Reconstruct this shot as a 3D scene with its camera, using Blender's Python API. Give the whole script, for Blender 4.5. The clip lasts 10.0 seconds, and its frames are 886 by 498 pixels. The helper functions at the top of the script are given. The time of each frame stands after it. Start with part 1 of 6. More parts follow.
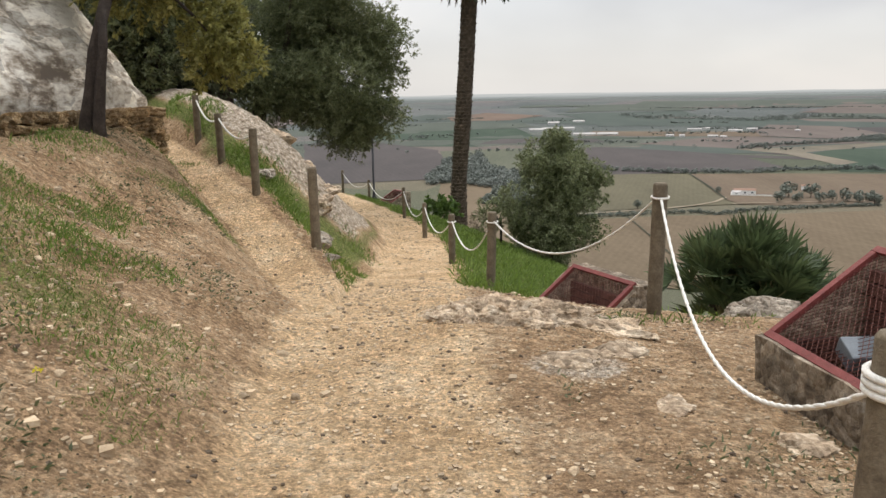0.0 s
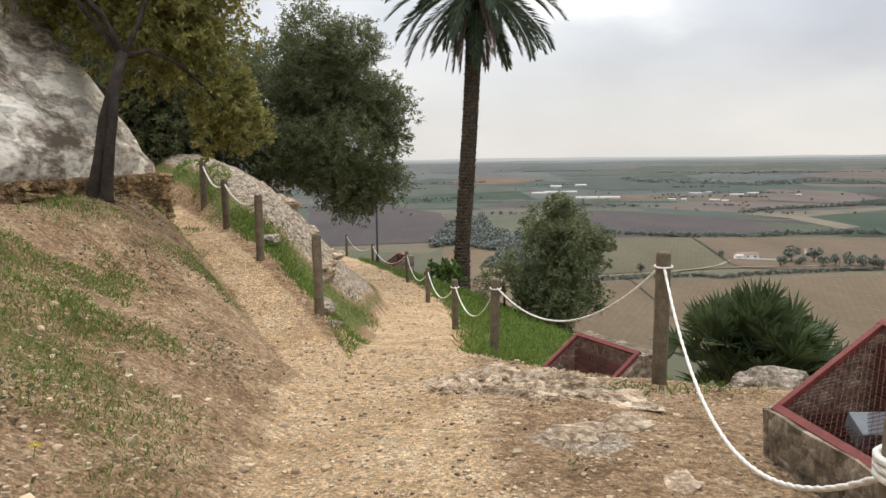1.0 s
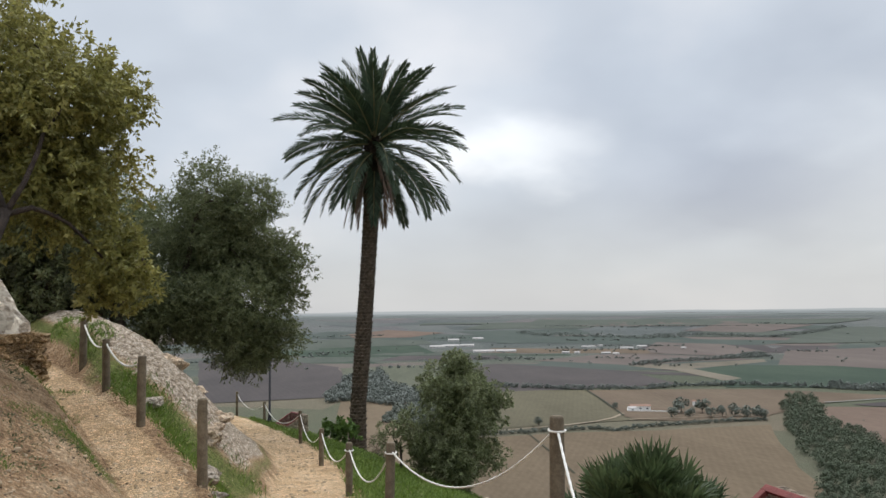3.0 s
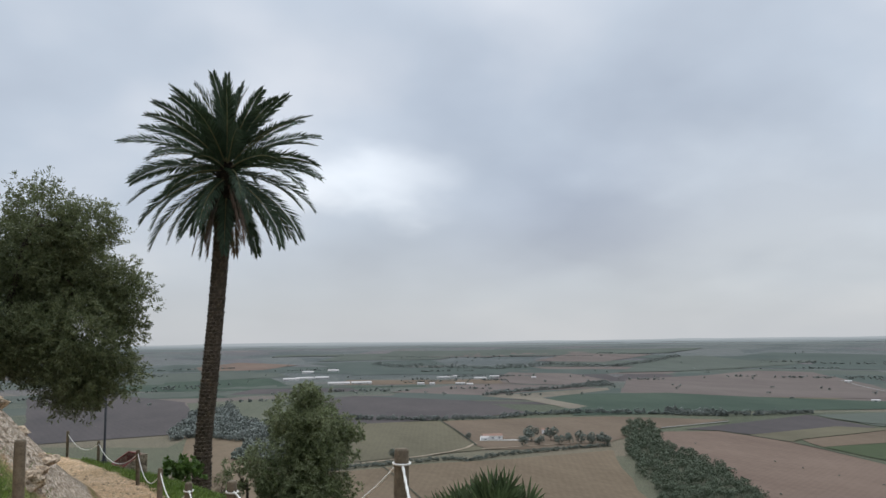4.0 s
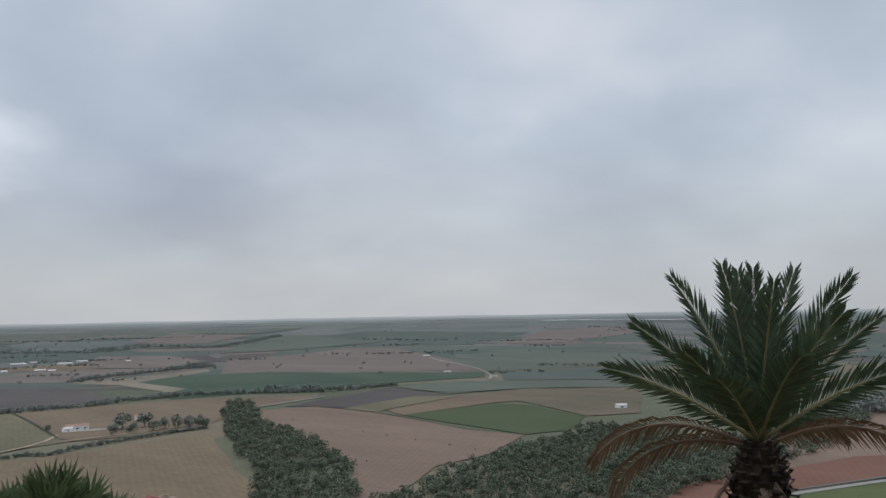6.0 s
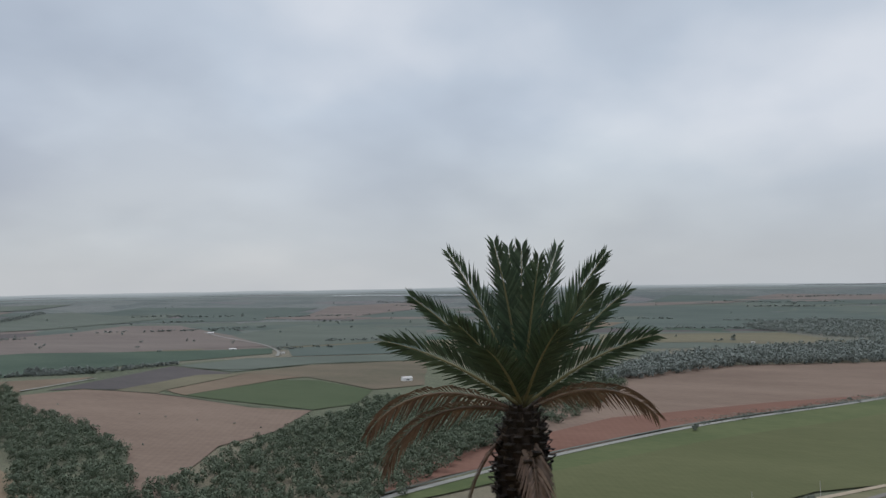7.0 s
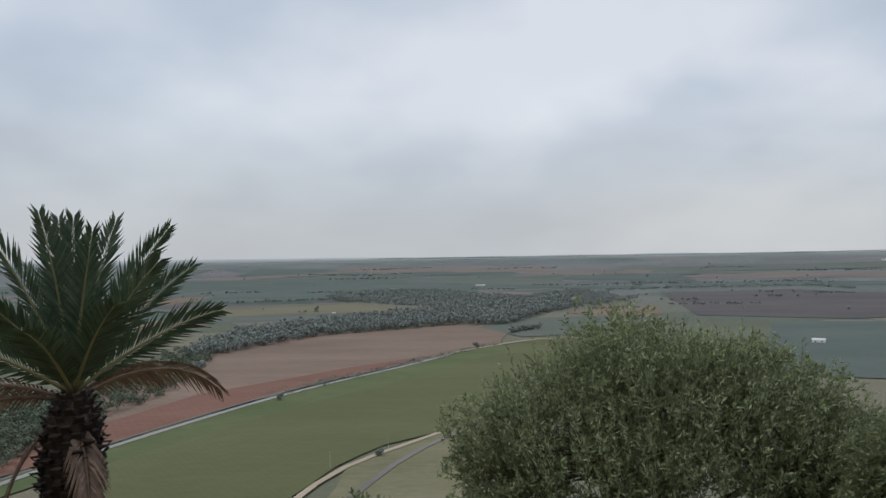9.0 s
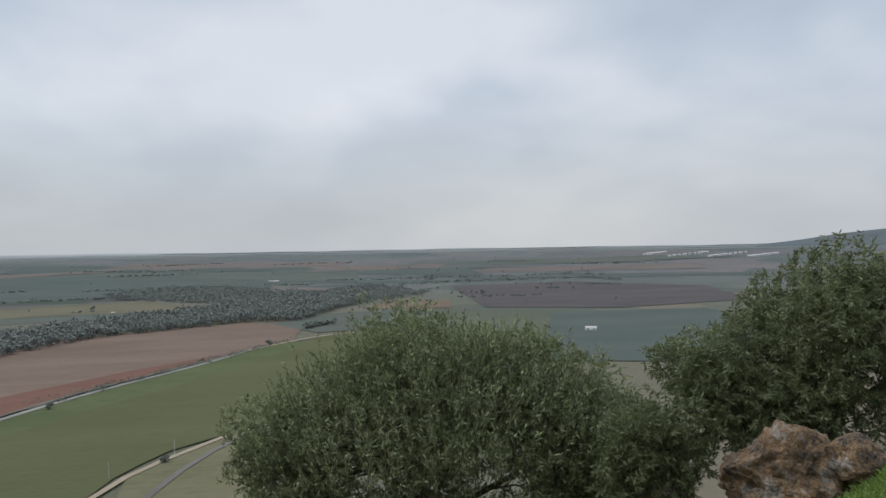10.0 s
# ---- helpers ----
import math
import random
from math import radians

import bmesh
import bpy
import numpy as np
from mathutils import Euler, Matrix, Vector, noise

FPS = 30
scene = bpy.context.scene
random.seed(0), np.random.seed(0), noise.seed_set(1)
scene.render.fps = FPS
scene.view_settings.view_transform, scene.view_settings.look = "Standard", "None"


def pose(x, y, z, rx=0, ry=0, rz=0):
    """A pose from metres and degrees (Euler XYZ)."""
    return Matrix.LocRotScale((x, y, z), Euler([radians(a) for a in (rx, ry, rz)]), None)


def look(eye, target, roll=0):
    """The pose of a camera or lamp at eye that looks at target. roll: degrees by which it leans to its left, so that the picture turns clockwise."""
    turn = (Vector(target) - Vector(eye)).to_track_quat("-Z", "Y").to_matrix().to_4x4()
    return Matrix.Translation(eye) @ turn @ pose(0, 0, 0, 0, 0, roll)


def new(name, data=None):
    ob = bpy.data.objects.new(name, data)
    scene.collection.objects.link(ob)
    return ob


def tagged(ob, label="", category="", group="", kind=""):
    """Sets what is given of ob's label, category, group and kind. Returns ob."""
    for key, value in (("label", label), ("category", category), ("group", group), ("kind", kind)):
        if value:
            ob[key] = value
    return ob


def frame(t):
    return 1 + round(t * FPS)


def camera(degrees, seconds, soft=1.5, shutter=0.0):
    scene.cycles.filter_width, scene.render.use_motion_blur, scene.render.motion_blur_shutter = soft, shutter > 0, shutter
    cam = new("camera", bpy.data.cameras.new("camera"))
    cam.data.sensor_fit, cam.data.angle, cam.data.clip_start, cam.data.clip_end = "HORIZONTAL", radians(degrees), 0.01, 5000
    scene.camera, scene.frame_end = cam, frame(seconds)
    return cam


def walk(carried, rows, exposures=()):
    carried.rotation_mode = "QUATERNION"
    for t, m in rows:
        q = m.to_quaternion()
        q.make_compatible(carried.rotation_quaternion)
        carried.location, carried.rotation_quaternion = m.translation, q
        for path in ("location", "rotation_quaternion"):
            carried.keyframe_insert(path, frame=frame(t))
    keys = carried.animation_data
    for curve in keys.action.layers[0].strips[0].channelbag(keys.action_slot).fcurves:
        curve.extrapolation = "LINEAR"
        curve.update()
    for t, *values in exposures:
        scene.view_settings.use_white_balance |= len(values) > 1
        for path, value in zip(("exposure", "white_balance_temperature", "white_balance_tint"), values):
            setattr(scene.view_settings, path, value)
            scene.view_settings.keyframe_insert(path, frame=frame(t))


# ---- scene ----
cam = camera(58.88, 10.0, soft=1.5)
EYE = 1.5
# seconds, place (metres from the first eye), yaw, pitch, roll
ROWS = [
    (0.0, 0.000, -0.000, -0.000, 0.00, -11.25, -1.00),
    (0.5, -0.008, 0.003, 0.024, 0.11, -9.32, -0.89),
    (1.0, -0.002, 0.004, 0.047, 0.16, -6.69, -0.80),
    (1.5, -0.003, 0.005, 0.073, -0.15, -3.73, -0.68),
    (2.0, -0.006, 0.010, 0.097, -1.32, -0.70, -0.54),
    (3.5, 0.066, 0.002, 0.138, -12.14, 5.79, -0.66),
    (4.0, 0.111, 0.004, 0.136, -17.84, 6.53, -0.74),
    (4.5, 0.163, 0.016, 0.133, -24.26, 6.65, -0.83),
    (5.0, 0.236, 0.004, 0.125, -31.23, 6.32, -1.01),
    (5.5, 0.290, -0.014, 0.122, -38.54, 5.62, -1.04),
    (7.0, 0.446, -0.154, 0.080, -61.25, 2.64, -1.00),
    (7.5, 0.488, -0.199, 0.077, -68.72, 1.82, -0.98),
    (8.0, 0.527, -0.275, 0.078, -76.01, 1.21, -0.95),
    (8.5, 0.550, -0.369, 0.082, -83.23, 0.68, -0.88),
    (9.0, 0.576, -0.470, 0.081, -90.57, 0.26, -0.98),
    (9.5, 0.593, -0.555, 0.094, -97.96, -0.09, -1.02),
    (10.0, 0.606, -0.644, 0.102, -105.46, -0.35, -1.00),
]
walk(cam, [(t, pose(x, y, EYE + z, 90 + pitch, 0, yaw) @ pose(0, 0, 0, 0, 0, roll)) for t, x, y, z, yaw, pitch, roll in ROWS],
     exposures=[(0.0, 0.50, 7250, 12), (1.0, 0.50, 7250, 12), (2.0, 0.46, 7250, 12), (3.5, 0.12, 6600, 10), (4.5, 0.0, 6500, 10), (5.5, -0.1, 6500, 10), (7.5, -0.02, 6500, 10), (10.0, 0.02, 6500, 10)])


# ---- world and light: a closed cloud cover with soft brighter gaps ----
def nodes_of(tree):
    tree.nodes.clear()
    return tree.nodes, tree.links


world = bpy.data.worlds.new("overcast_sky")
scene.world = world
world.use_nodes = True
N, L = nodes_of(world.node_tree)
w_out = N.new("ShaderNodeOutputWorld")
bg = N.new("ShaderNodeBackground")
sky = N.new("ShaderNodeTexSky")
sky.sky_type = "NISHITA"
sky.sun_disc = False
sky.sun_elevation, sky.sun_rotation = radians(48), radians(20)
coord = N.new("ShaderNodeTexCoord")
split = N.new("ShaderNodeSeparateXYZ")
L.new(coord.outputs["Generated"], split.inputs[0])
# clouds flatten towards the horizon: direction divided by its height
lift = N.new("ShaderNodeMath"); lift.operation = "MAXIMUM"; lift.inputs[1].default_value = 0.0
L.new(split.outputs["Z"], lift.inputs[0])
lift2 = N.new("ShaderNodeMath"); lift2.operation = "ADD"; lift2.inputs[1].default_value = 0.38
L.new(lift.outputs[0], lift2.inputs[0])
comb = N.new("ShaderNodeCombineXYZ")
for i, ax in enumerate("XY"):
    dv = N.new("ShaderNodeMath"); dv.operation = "DIVIDE"
    L.new(split.outputs[ax], dv.inputs[0]); L.new(lift2.outputs[0], dv.inputs[1])
    L.new(dv.outputs[0], comb.inputs[i])
big = N.new("ShaderNodeTexNoise")
big.inputs["Scale"].default_value = 0.95; big.inputs["Detail"].default_value = 3.5; big.inputs["Roughness"].default_value = 0.48
big.inputs["Distortion"].default_value = 0.25
L.new(comb.outputs[0], big.inputs["Vector"])
small = N.new("ShaderNodeTexNoise")
small.inputs["Scale"].default_value = 3.2; small.inputs["Detail"].default_value = 4; small.inputs["Roughness"].default_value = 0.45
L.new(comb.outputs[0], small.inputs["Vector"])
mixn = N.new("ShaderNodeMix"); mixn.data_type = "FLOAT"; mixn.inputs[0].default_value = 0.22
L.new(big.outputs["Fac"], mixn.inputs[2]); L.new(small.outputs["Fac"], mixn.inputs[3])
ramp = N.new("ShaderNodeValToRGB")
el = ramp.color_ramp.elements
el[0].position, el[0].color = 0.38, (0.385, 0.44, 0.525, 1)
el[1].position, el[1].color = 0.62, (0.66, 0.70, 0.765, 1)
e = el.new(0.5); e.color = (0.49, 0.555, 0.645, 1)
L.new(mixn.outputs[0], ramp.inputs[0])
# paler, warmer band above the horizon; brighter overhead, as under any closed cloud
band = N.new("ShaderNodeMapRange"); band.interpolation_type = "SMOOTHSTEP"
band.inputs[1].default_value, band.inputs[2].default_value = 0.0, 0.22
band.inputs[3].default_value, band.inputs[4].default_value = 0.75, 0.0
L.new(split.outputs["Z"], band.inputs[0])
hor = N.new("ShaderNodeMix"); hor.data_type = "RGBA"
L.new(band.outputs[0], hor.inputs[0]); L.new(ramp.outputs[0], hor.inputs[6]); hor.inputs[7].default_value = (0.48, 0.50, 0.52, 1)
top = N.new("ShaderNodeMapRange"); top.interpolation_type = "SMOOTHSTEP"
top.inputs[1].default_value, top.inputs[2].default_value = 0.35, 1.0
top.inputs[3].default_value, top.inputs[4].default_value = 1.0, 3.0
L.new(split.outputs["Z"], top.inputs[0])
gain = N.new("ShaderNodeVectorMath"); gain.operation = "SCALE"
L.new(hor.outputs[2], gain.inputs[0]); L.new(top.outputs[0], gain.inputs["Scale"])
# thin places and thicker banks of the cloud cover: direction, reach, change
cloud = gain.outputs[0]
for way, reach, change in (((0.208, 0.959, 0.19), 0.15, (0.29, 0.285, 0.27)), ((0.16, 0.96, 0.235), 0.22, (0.08, 0.08, 0.08)), ((0.675, 0.72, 0.152), 0.34, (0.10, 0.095, 0.08)),
                           ((0.939, 0.315, 0.139), 0.30, (0.07, 0.07, 0.055)), ((0.925, -0.379, 0.03), 0.30, (0.08, 0.07, 0.05)), ((0.34, 0.894, 0.294), 0.30, (-0.05, -0.05, -0.045)),
                           ((0.446, 0.882, 0.15), 0.24, (-0.055, -0.06, -0.05)), ((0.95, -0.20, 0.16), 0.22, (0.07, 0.065, 0.06))):
    off = N.new("ShaderNodeVectorMath"); off.operation = "SUBTRACT"; off.inputs[1].default_value = way
    L.new(coord.outputs["Generated"], off.inputs[0])
    wob = N.new("ShaderNodeVectorMath"); wob.operation = "MULTIPLY_ADD"; wob.inputs[1].default_value = (0.16, 0.16, 0.16)
    L.new(small.outputs["Color"], wob.inputs[0]); L.new(off.outputs[0], wob.inputs[2])
    flat = N.new("ShaderNodeVectorMath"); flat.operation = "MULTIPLY_ADD"; flat.inputs[1].default_value = (1, 1, 2.3); flat.inputs[2].default_value = (-0.08, -0.08, -0.18)
    L.new(wob.outputs[0], flat.inputs[0])
    ln_ = N.new("ShaderNodeVectorMath"); ln_.operation = "LENGTH"; L.new(flat.outputs[0], ln_.inputs[0])
    fade = N.new("ShaderNodeMapRange"); fade.interpolation_type = "SMOOTHSTEP"
    fade.inputs[1].default_value, fade.inputs[2].default_value = 0.0, reach
    fade.inputs[3].default_value, fade.inputs[4].default_value = 1.0, 0.0
    L.new(ln_.outputs["Value"], fade.inputs[0])
    tint = N.new("ShaderNodeVectorMath"); tint.operation = "SCALE"; tint.inputs[0].default_value = change
    L.new(fade.outputs[0], tint.inputs["Scale"])
    tot = N.new("ShaderNodeVectorMath"); tot.operation = "ADD"; L.new(cloud, tot.inputs[0]); L.new(tint.outputs[0], tot.inputs[1]); cloud = tot.outputs[0]
dim = N.new("ShaderNodeVectorMath"); dim.operation = "SCALE"; dim.inputs["Scale"].default_value = 0.006
L.new(sky.outputs[0], dim.inputs[0])
addn = N.new("ShaderNodeVectorMath"); addn.operation = "ADD"
L.new(cloud, addn.inputs[0]); L.new(dim.outputs[0], addn.inputs[1])
L.new(addn.outputs[0], bg.inputs["Color"])
bg.inputs["Strength"].default_value = 1.0
L.new(bg.outputs[0], w_out.inputs[0])

sun = new("sun", bpy.data.lights.new("sun", "SUN"))
sun.data.energy, sun.data.angle, sun.data.color = 1.1, radians(25), (1.0, 0.95, 0.88)
sun.matrix_world = look((0, 0, 60), (-14, -40, 0))


# ---- materials ----
def mat(name, stops, scale=6.0, rough=0.85, bump=0.3, detail=6.0, fine=None, metal=0.0, spread=0.0, bump_scale=None, tight=0.0, coords="Object", cells=0.0, stretch=None):
    """A surface whose colour runs over stops by two scales of noise, with relief from the finer one. spread: how much single pieces differ."""
    m = bpy.data.materials.new(name)
    m.use_nodes = True
    n, l = nodes_of(m.node_tree)
    o = n.new("ShaderNodeOutputMaterial"); b = n.new("ShaderNodeBsdfPrincipled")
    l.new(b.outputs[0], o.inputs[0])
    c = n.new("ShaderNodeTexCoord")
    if stretch:
        mp = n.new("ShaderNodeMapping"); mp.inputs["Scale"].default_value = stretch
        l.new(c.outputs[coords], mp.inputs["Vector"])
        c, coords = mp, "Vector"
    a = n.new("ShaderNodeTexNoise"); a.inputs["Scale"].default_value = scale; a.inputs["Detail"].default_value = detail; a.inputs["Roughness"].default_value = 0.62
    f = n.new("ShaderNodeTexNoise"); f.inputs["Scale"].default_value = fine or scale * 7; f.inputs["Detail"].default_value = 5; f.inputs["Roughness"].default_value = 0.7
    l.new(c.outputs[coords], a.inputs["Vector"]); l.new(c.outputs[coords], f.inputs["Vector"])
    mx = n.new("ShaderNodeMix"); mx.data_type = "FLOAT"; mx.inputs[0].default_value = 0.42
    l.new(a.outputs["Fac"], mx.inputs[2]); l.new(f.outputs["Fac"], mx.inputs[3])
    r = n.new("ShaderNodeValToRGB")
    while len(r.color_ramp.elements) < len(stops):
        r.color_ramp.elements.new(0.5)
    for i, s in enumerate(stops):
        r.color_ramp.elements[i].position = 0.3 + tight + (0.4 - 2 * tight) * i / max(1, len(stops) - 1)
        r.color_ramp.elements[i].color = (*s, 1)
    l.new(mx.outputs[0], r.inputs[0])
    col = r.outputs[0]
    if spread:
        g = n.new("ShaderNodeNewGeometry"); oi = n.new("ShaderNodeObjectInfo")
        ad = n.new("ShaderNodeMath"); ad.operation = "ADD"; l.new(g.outputs["Random Per Island"], ad.inputs[0]); l.new(oi.outputs["Random"], ad.inputs[1])
        fr = n.new("ShaderNodeMath"); fr.operation = "FRACT"; l.new(ad.outputs[0], fr.inputs[0])
        mr = n.new("ShaderNodeMapRange"); mr.inputs[3].default_value, mr.inputs[4].default_value = 1 - spread, 1 + spread
        l.new(fr.outputs[0], mr.inputs[0])
        sc = n.new("ShaderNodeVectorMath"); sc.operation = "SCALE"
        l.new(col, sc.inputs[0]); l.new(mr.outputs[0], sc.inputs["Scale"]); col = sc.outputs[0]
    l.new(col, b.inputs["Base Color"])
    b.inputs["Roughness"].default_value, b.inputs["Metallic"].default_value = rough, metal
    b.inputs["Specular IOR Level"].default_value = 0.35
    relief = f.outputs["Fac"]
    if cells:
        # crumbling lumps: each cell a little lighter or darker, and domed
        vo = n.new("ShaderNodeTexVoronoi"); vo.inputs["Scale"].default_value = cells
        l.new(c.outputs[coords], vo.inputs["Vector"])
        on = n.new("ShaderNodeSeparateColor"); l.new(vo.outputs["Color"], on.inputs[0])
        mr2 = n.new("ShaderNodeMapRange"); mr2.inputs[3].default_value, mr2.inputs[4].default_value = 0.62, 1.32
        l.new(on.outputs[0], mr2.inputs[0])
        sc2 = n.new("ShaderNodeVectorMath"); sc2.operation = "SCALE"; l.new(col, sc2.inputs[0]); l.new(mr2.outputs[0], sc2.inputs["Scale"])
        l.new(sc2.outputs[0], b.inputs["Base Color"])
        dif = n.new("ShaderNodeMath"); dif.operation = "SUBTRACT"; l.new(relief, dif.inputs[0]); l.new(vo.outputs["Distance"], dif.inputs[1]); relief = dif.outputs[0]
    if bump:
        bp = n.new("ShaderNodeBump"); bp.inputs["Strength"].default_value = bump
        bp.inputs["Distance"].default_value = bump_scale or 0.4 / scale * 0.3
        l.new(relief, bp.inputs["Height"]); l.new(bp.outputs[0], b.inputs["Normal"])
    return m


def ground_material():
    """Earth: beaten sandy trail, brown stony dirt and pale rock, told apart by the ground's own layers."""
    m = bpy.data.materials.new("earth")
    m.use_nodes = True
    n, l = nodes_of(m.node_tree)
    o = n.new("ShaderNodeOutputMaterial"); b = n.new("ShaderNodeBsdfPrincipled"); l.new(b.outputs[0], o.inputs[0])
    c = n.new("ShaderNodeTexCoord")

    def tex(s, d=6, ro=0.6):
        t = n.new("ShaderNodeTexNoise"); t.inputs["Scale"].default_value = s; t.inputs["Detail"].default_value = d; t.inputs["Roughness"].default_value = ro
        l.new(c.outputs["Object"], t.inputs["Vector"]); return t.outputs["Fac"]

    def ramp_of(fac, stops):
        r = n.new("ShaderNodeValToRGB")
        while len(r.color_ramp.elements) < len(stops):
            r.color_ramp.elements.new(0.5)
        for e_, (p, k) in zip(r.color_ramp.elements, stops):
            e_.position, e_.color = p, (*k, 1)
        l.new(fac, r.inputs[0]); return r.outputs[0]

    def blend(f_, x_, y_, kind="RGBA"):
        k = n.new("ShaderNodeMix"); k.data_type = kind
        i = (6, 7, 2) if kind == "RGBA" else (2, 3, 0)
        if isinstance(f_, float):
            k.inputs[0].default_value = f_
        else:
            l.new(f_, k.inputs[0])
        l.new(x_, k.inputs[i[0]]); l.new(y_, k.inputs[i[1]]); return k.outputs[i[2]]

    def layer(name):
        at = n.new("ShaderNodeAttribute"); at.attribute_name = name; return at.outputs["Fac"]

    def noisy(fac, nz, amount, lo=0.35, hi=0.65):
        ma = n.new("ShaderNodeMath"); ma.operation = "MULTIPLY_ADD"; ma.inputs[1].default_value = amount
        l.new(nz, ma.inputs[0]); l.new(fac, ma.inputs[2])
        su = n.new("ShaderNodeMapRange"); su.interpolation_type = "SMOOTHSTEP"
        su.inputs[1].default_value, su.inputs[2].default_value = lo + amount / 2, hi + amount / 2
        l.new(ma.outputs[0], su.inputs[0]); return su.outputs[0]

    mid, finen, grit = tex(1.7), tex(14, 8, 0.72), tex(48, 7, 0.8)
    dirt = ramp_of(blend(0.55, mid, finen, "FLOAT"), [(0.36, (0.19, 0.115, 0.062)), (0.5, (0.42, 0.275, 0.16)), (0.62, (0.62, 0.46, 0.30))])
    sand = ramp_of(blend(0.55, mid, finen, "FLOAT"), [(0.36, (0.44, 0.285, 0.155)), (0.5, (0.67, 0.465, 0.275)), (0.62, (0.78, 0.60, 0.40))])
    rock = ramp_of(finen, [(0.36, (0.15, 0.105, 0.07)), (0.48, (0.42, 0.335, 0.25)), (0.60, (0.68, 0.585, 0.475))])
    turf = ramp_of(finen, [(0.3, (0.08, 0.10, 0.025)), (0.5, (0.15, 0.18, 0.05)), (0.66, (0.24, 0.22, 0.09))])
    col = blend(noisy(layer("sand"), mid, 0.65, 0.3, 0.7), dirt, sand)
    col = blend(noisy(layer("turf"), finen, 0.7), col, turf)
    col = blend(noisy(layer("rock"), finen, 0.8), col, rock)
    wide = tex(0.004, 6, 0.65)
    cells = n.new("ShaderNodeTexVoronoi"); cells.inputs["Scale"].default_value = 0.0042; cells.inputs["Randomness"].default_value = 0.9
    l.new(c.outputs["Object"], cells.inputs["Vector"])
    one = n.new("ShaderNodeSeparateColor"); l.new(cells.outputs["Color"], one.inputs[0])
    mixed = (blend(0.55, one.outputs[0], blend(0.35, wide, tex(0.05, 6, 0.7), "FLOAT"), "FLOAT"))
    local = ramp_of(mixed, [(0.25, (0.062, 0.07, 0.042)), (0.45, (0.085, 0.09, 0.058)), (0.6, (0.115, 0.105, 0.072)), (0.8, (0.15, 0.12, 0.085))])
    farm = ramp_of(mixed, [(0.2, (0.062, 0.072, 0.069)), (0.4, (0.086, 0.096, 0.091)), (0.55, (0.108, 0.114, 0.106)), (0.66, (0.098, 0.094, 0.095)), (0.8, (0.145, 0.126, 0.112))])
    # aerial haze painted in: base colour greys with range
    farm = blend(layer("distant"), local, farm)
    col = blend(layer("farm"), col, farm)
    speck = n.new("ShaderNodeMapRange"); speck.inputs[1].default_value, speck.inputs[2].default_value = 0.36, 0.66
    speck.inputs[3].default_value, speck.inputs[4].default_value = 0.55, 1.45
    l.new(grit, speck.inputs[0])
    sc = n.new("ShaderNodeVectorMath"); sc.operation = "SCALE"; l.new(col, sc.inputs[0]); l.new(speck.outputs[0], sc.inputs["Scale"])
    col = sc.outputs[0]
    # crumbs and grains of two sizes
    hb = grit
    warp = n.new("ShaderNodeVectorMath"); warp.operation = "MULTIPLY_ADD"; warp.inputs[1].default_value = (0.05, 0.05, 0.05)
    wn = n.new("ShaderNodeTexNoise"); wn.inputs["Scale"].default_value = 22; l.new(c.outputs["Object"], wn.inputs["Vector"])
    l.new(wn.outputs["Color"], warp.inputs[0]); l.new(c.outputs["Object"], warp.inputs[2])
    for size, lo_, hi_ in ((26, 0.80, 1.16), (60, 0.72, 1.28)):
        vo = n.new("ShaderNodeTexVoronoi"); vo.inputs["Scale"].default_value = size; l.new(warp.outputs[0], vo.inputs["Vector"])
        on = n.new("ShaderNodeSeparateColor"); l.new(vo.outputs["Color"], on.inputs[0])
        mr = n.new("ShaderNodeMapRange"); mr.inputs[3].default_value, mr.inputs[4].default_value = lo_, hi_; l.new(on.outputs[0], mr.inputs[0])
        s2 = n.new("ShaderNodeVectorMath"); s2.operation = "SCALE"; l.new(col, s2.inputs[0]); l.new(mr.outputs[0], s2.inputs["Scale"]); col = s2.outputs[0]
        dm = n.new("ShaderNodeMath"); dm.operation = "MULTIPLY_ADD"; dm.inputs[1].default_value = -0.9 if size < 40 else -0.5
        l.new(vo.outputs["Distance"], dm.inputs[0]); l.new(hb, dm.inputs[2]); hb = dm.outputs[0]
    l.new(col, b.inputs["Base Color"])
    b.inputs["Roughness"].default_value = 0.95; b.inputs["Specular IOR Level"].default_value = 0.15
    bp = n.new("ShaderNodeBump"); bp.inputs["Strength"].default_value = 1.0; bp.inputs["Distance"].default_value = 0.035
    l.new(hb, bp.inputs["Height"]); l.new(bp.outputs[0], b.inputs["Normal"])
    return m


EARTH = ground_material()
WOOD = mat("weathered_post_wood", [(0.06, 0.045, 0.03), (0.135, 0.105, 0.07), (0.225, 0.185, 0.13)], 9, 0.85, 0.6, spread=0.15)
ROPE = mat("white_rope", [(0.55, 0.52, 0.46), (0.72, 0.70, 0.65), (0.8, 0.79, 0.76)], 20, 0.8, 0.5)
BLACK_TAPE = mat("black_tape", [(0.015, 0.015, 0.017), (0.03, 0.03, 0.03)], 30, 0.5, 0.2)
ROCK = mat("pale_limestone", [(0.12, 0.09, 0.065), (0.33, 0.275, 0.215), (0.55, 0.485, 0.40)], 4, 0.92, 1.0, fine=30, tight=0.07, spread=0.12, bump_scale=0.03, cells=22)
LEDGE_ROCK = mat("tan_limestone", [(0.16, 0.105, 0.065), (0.44, 0.33, 0.225), (0.66, 0.55, 0.42)], 7, 0.92, 1.0, fine=34, tight=0.07, spread=0.12, bump_scale=0.03, cells=18)
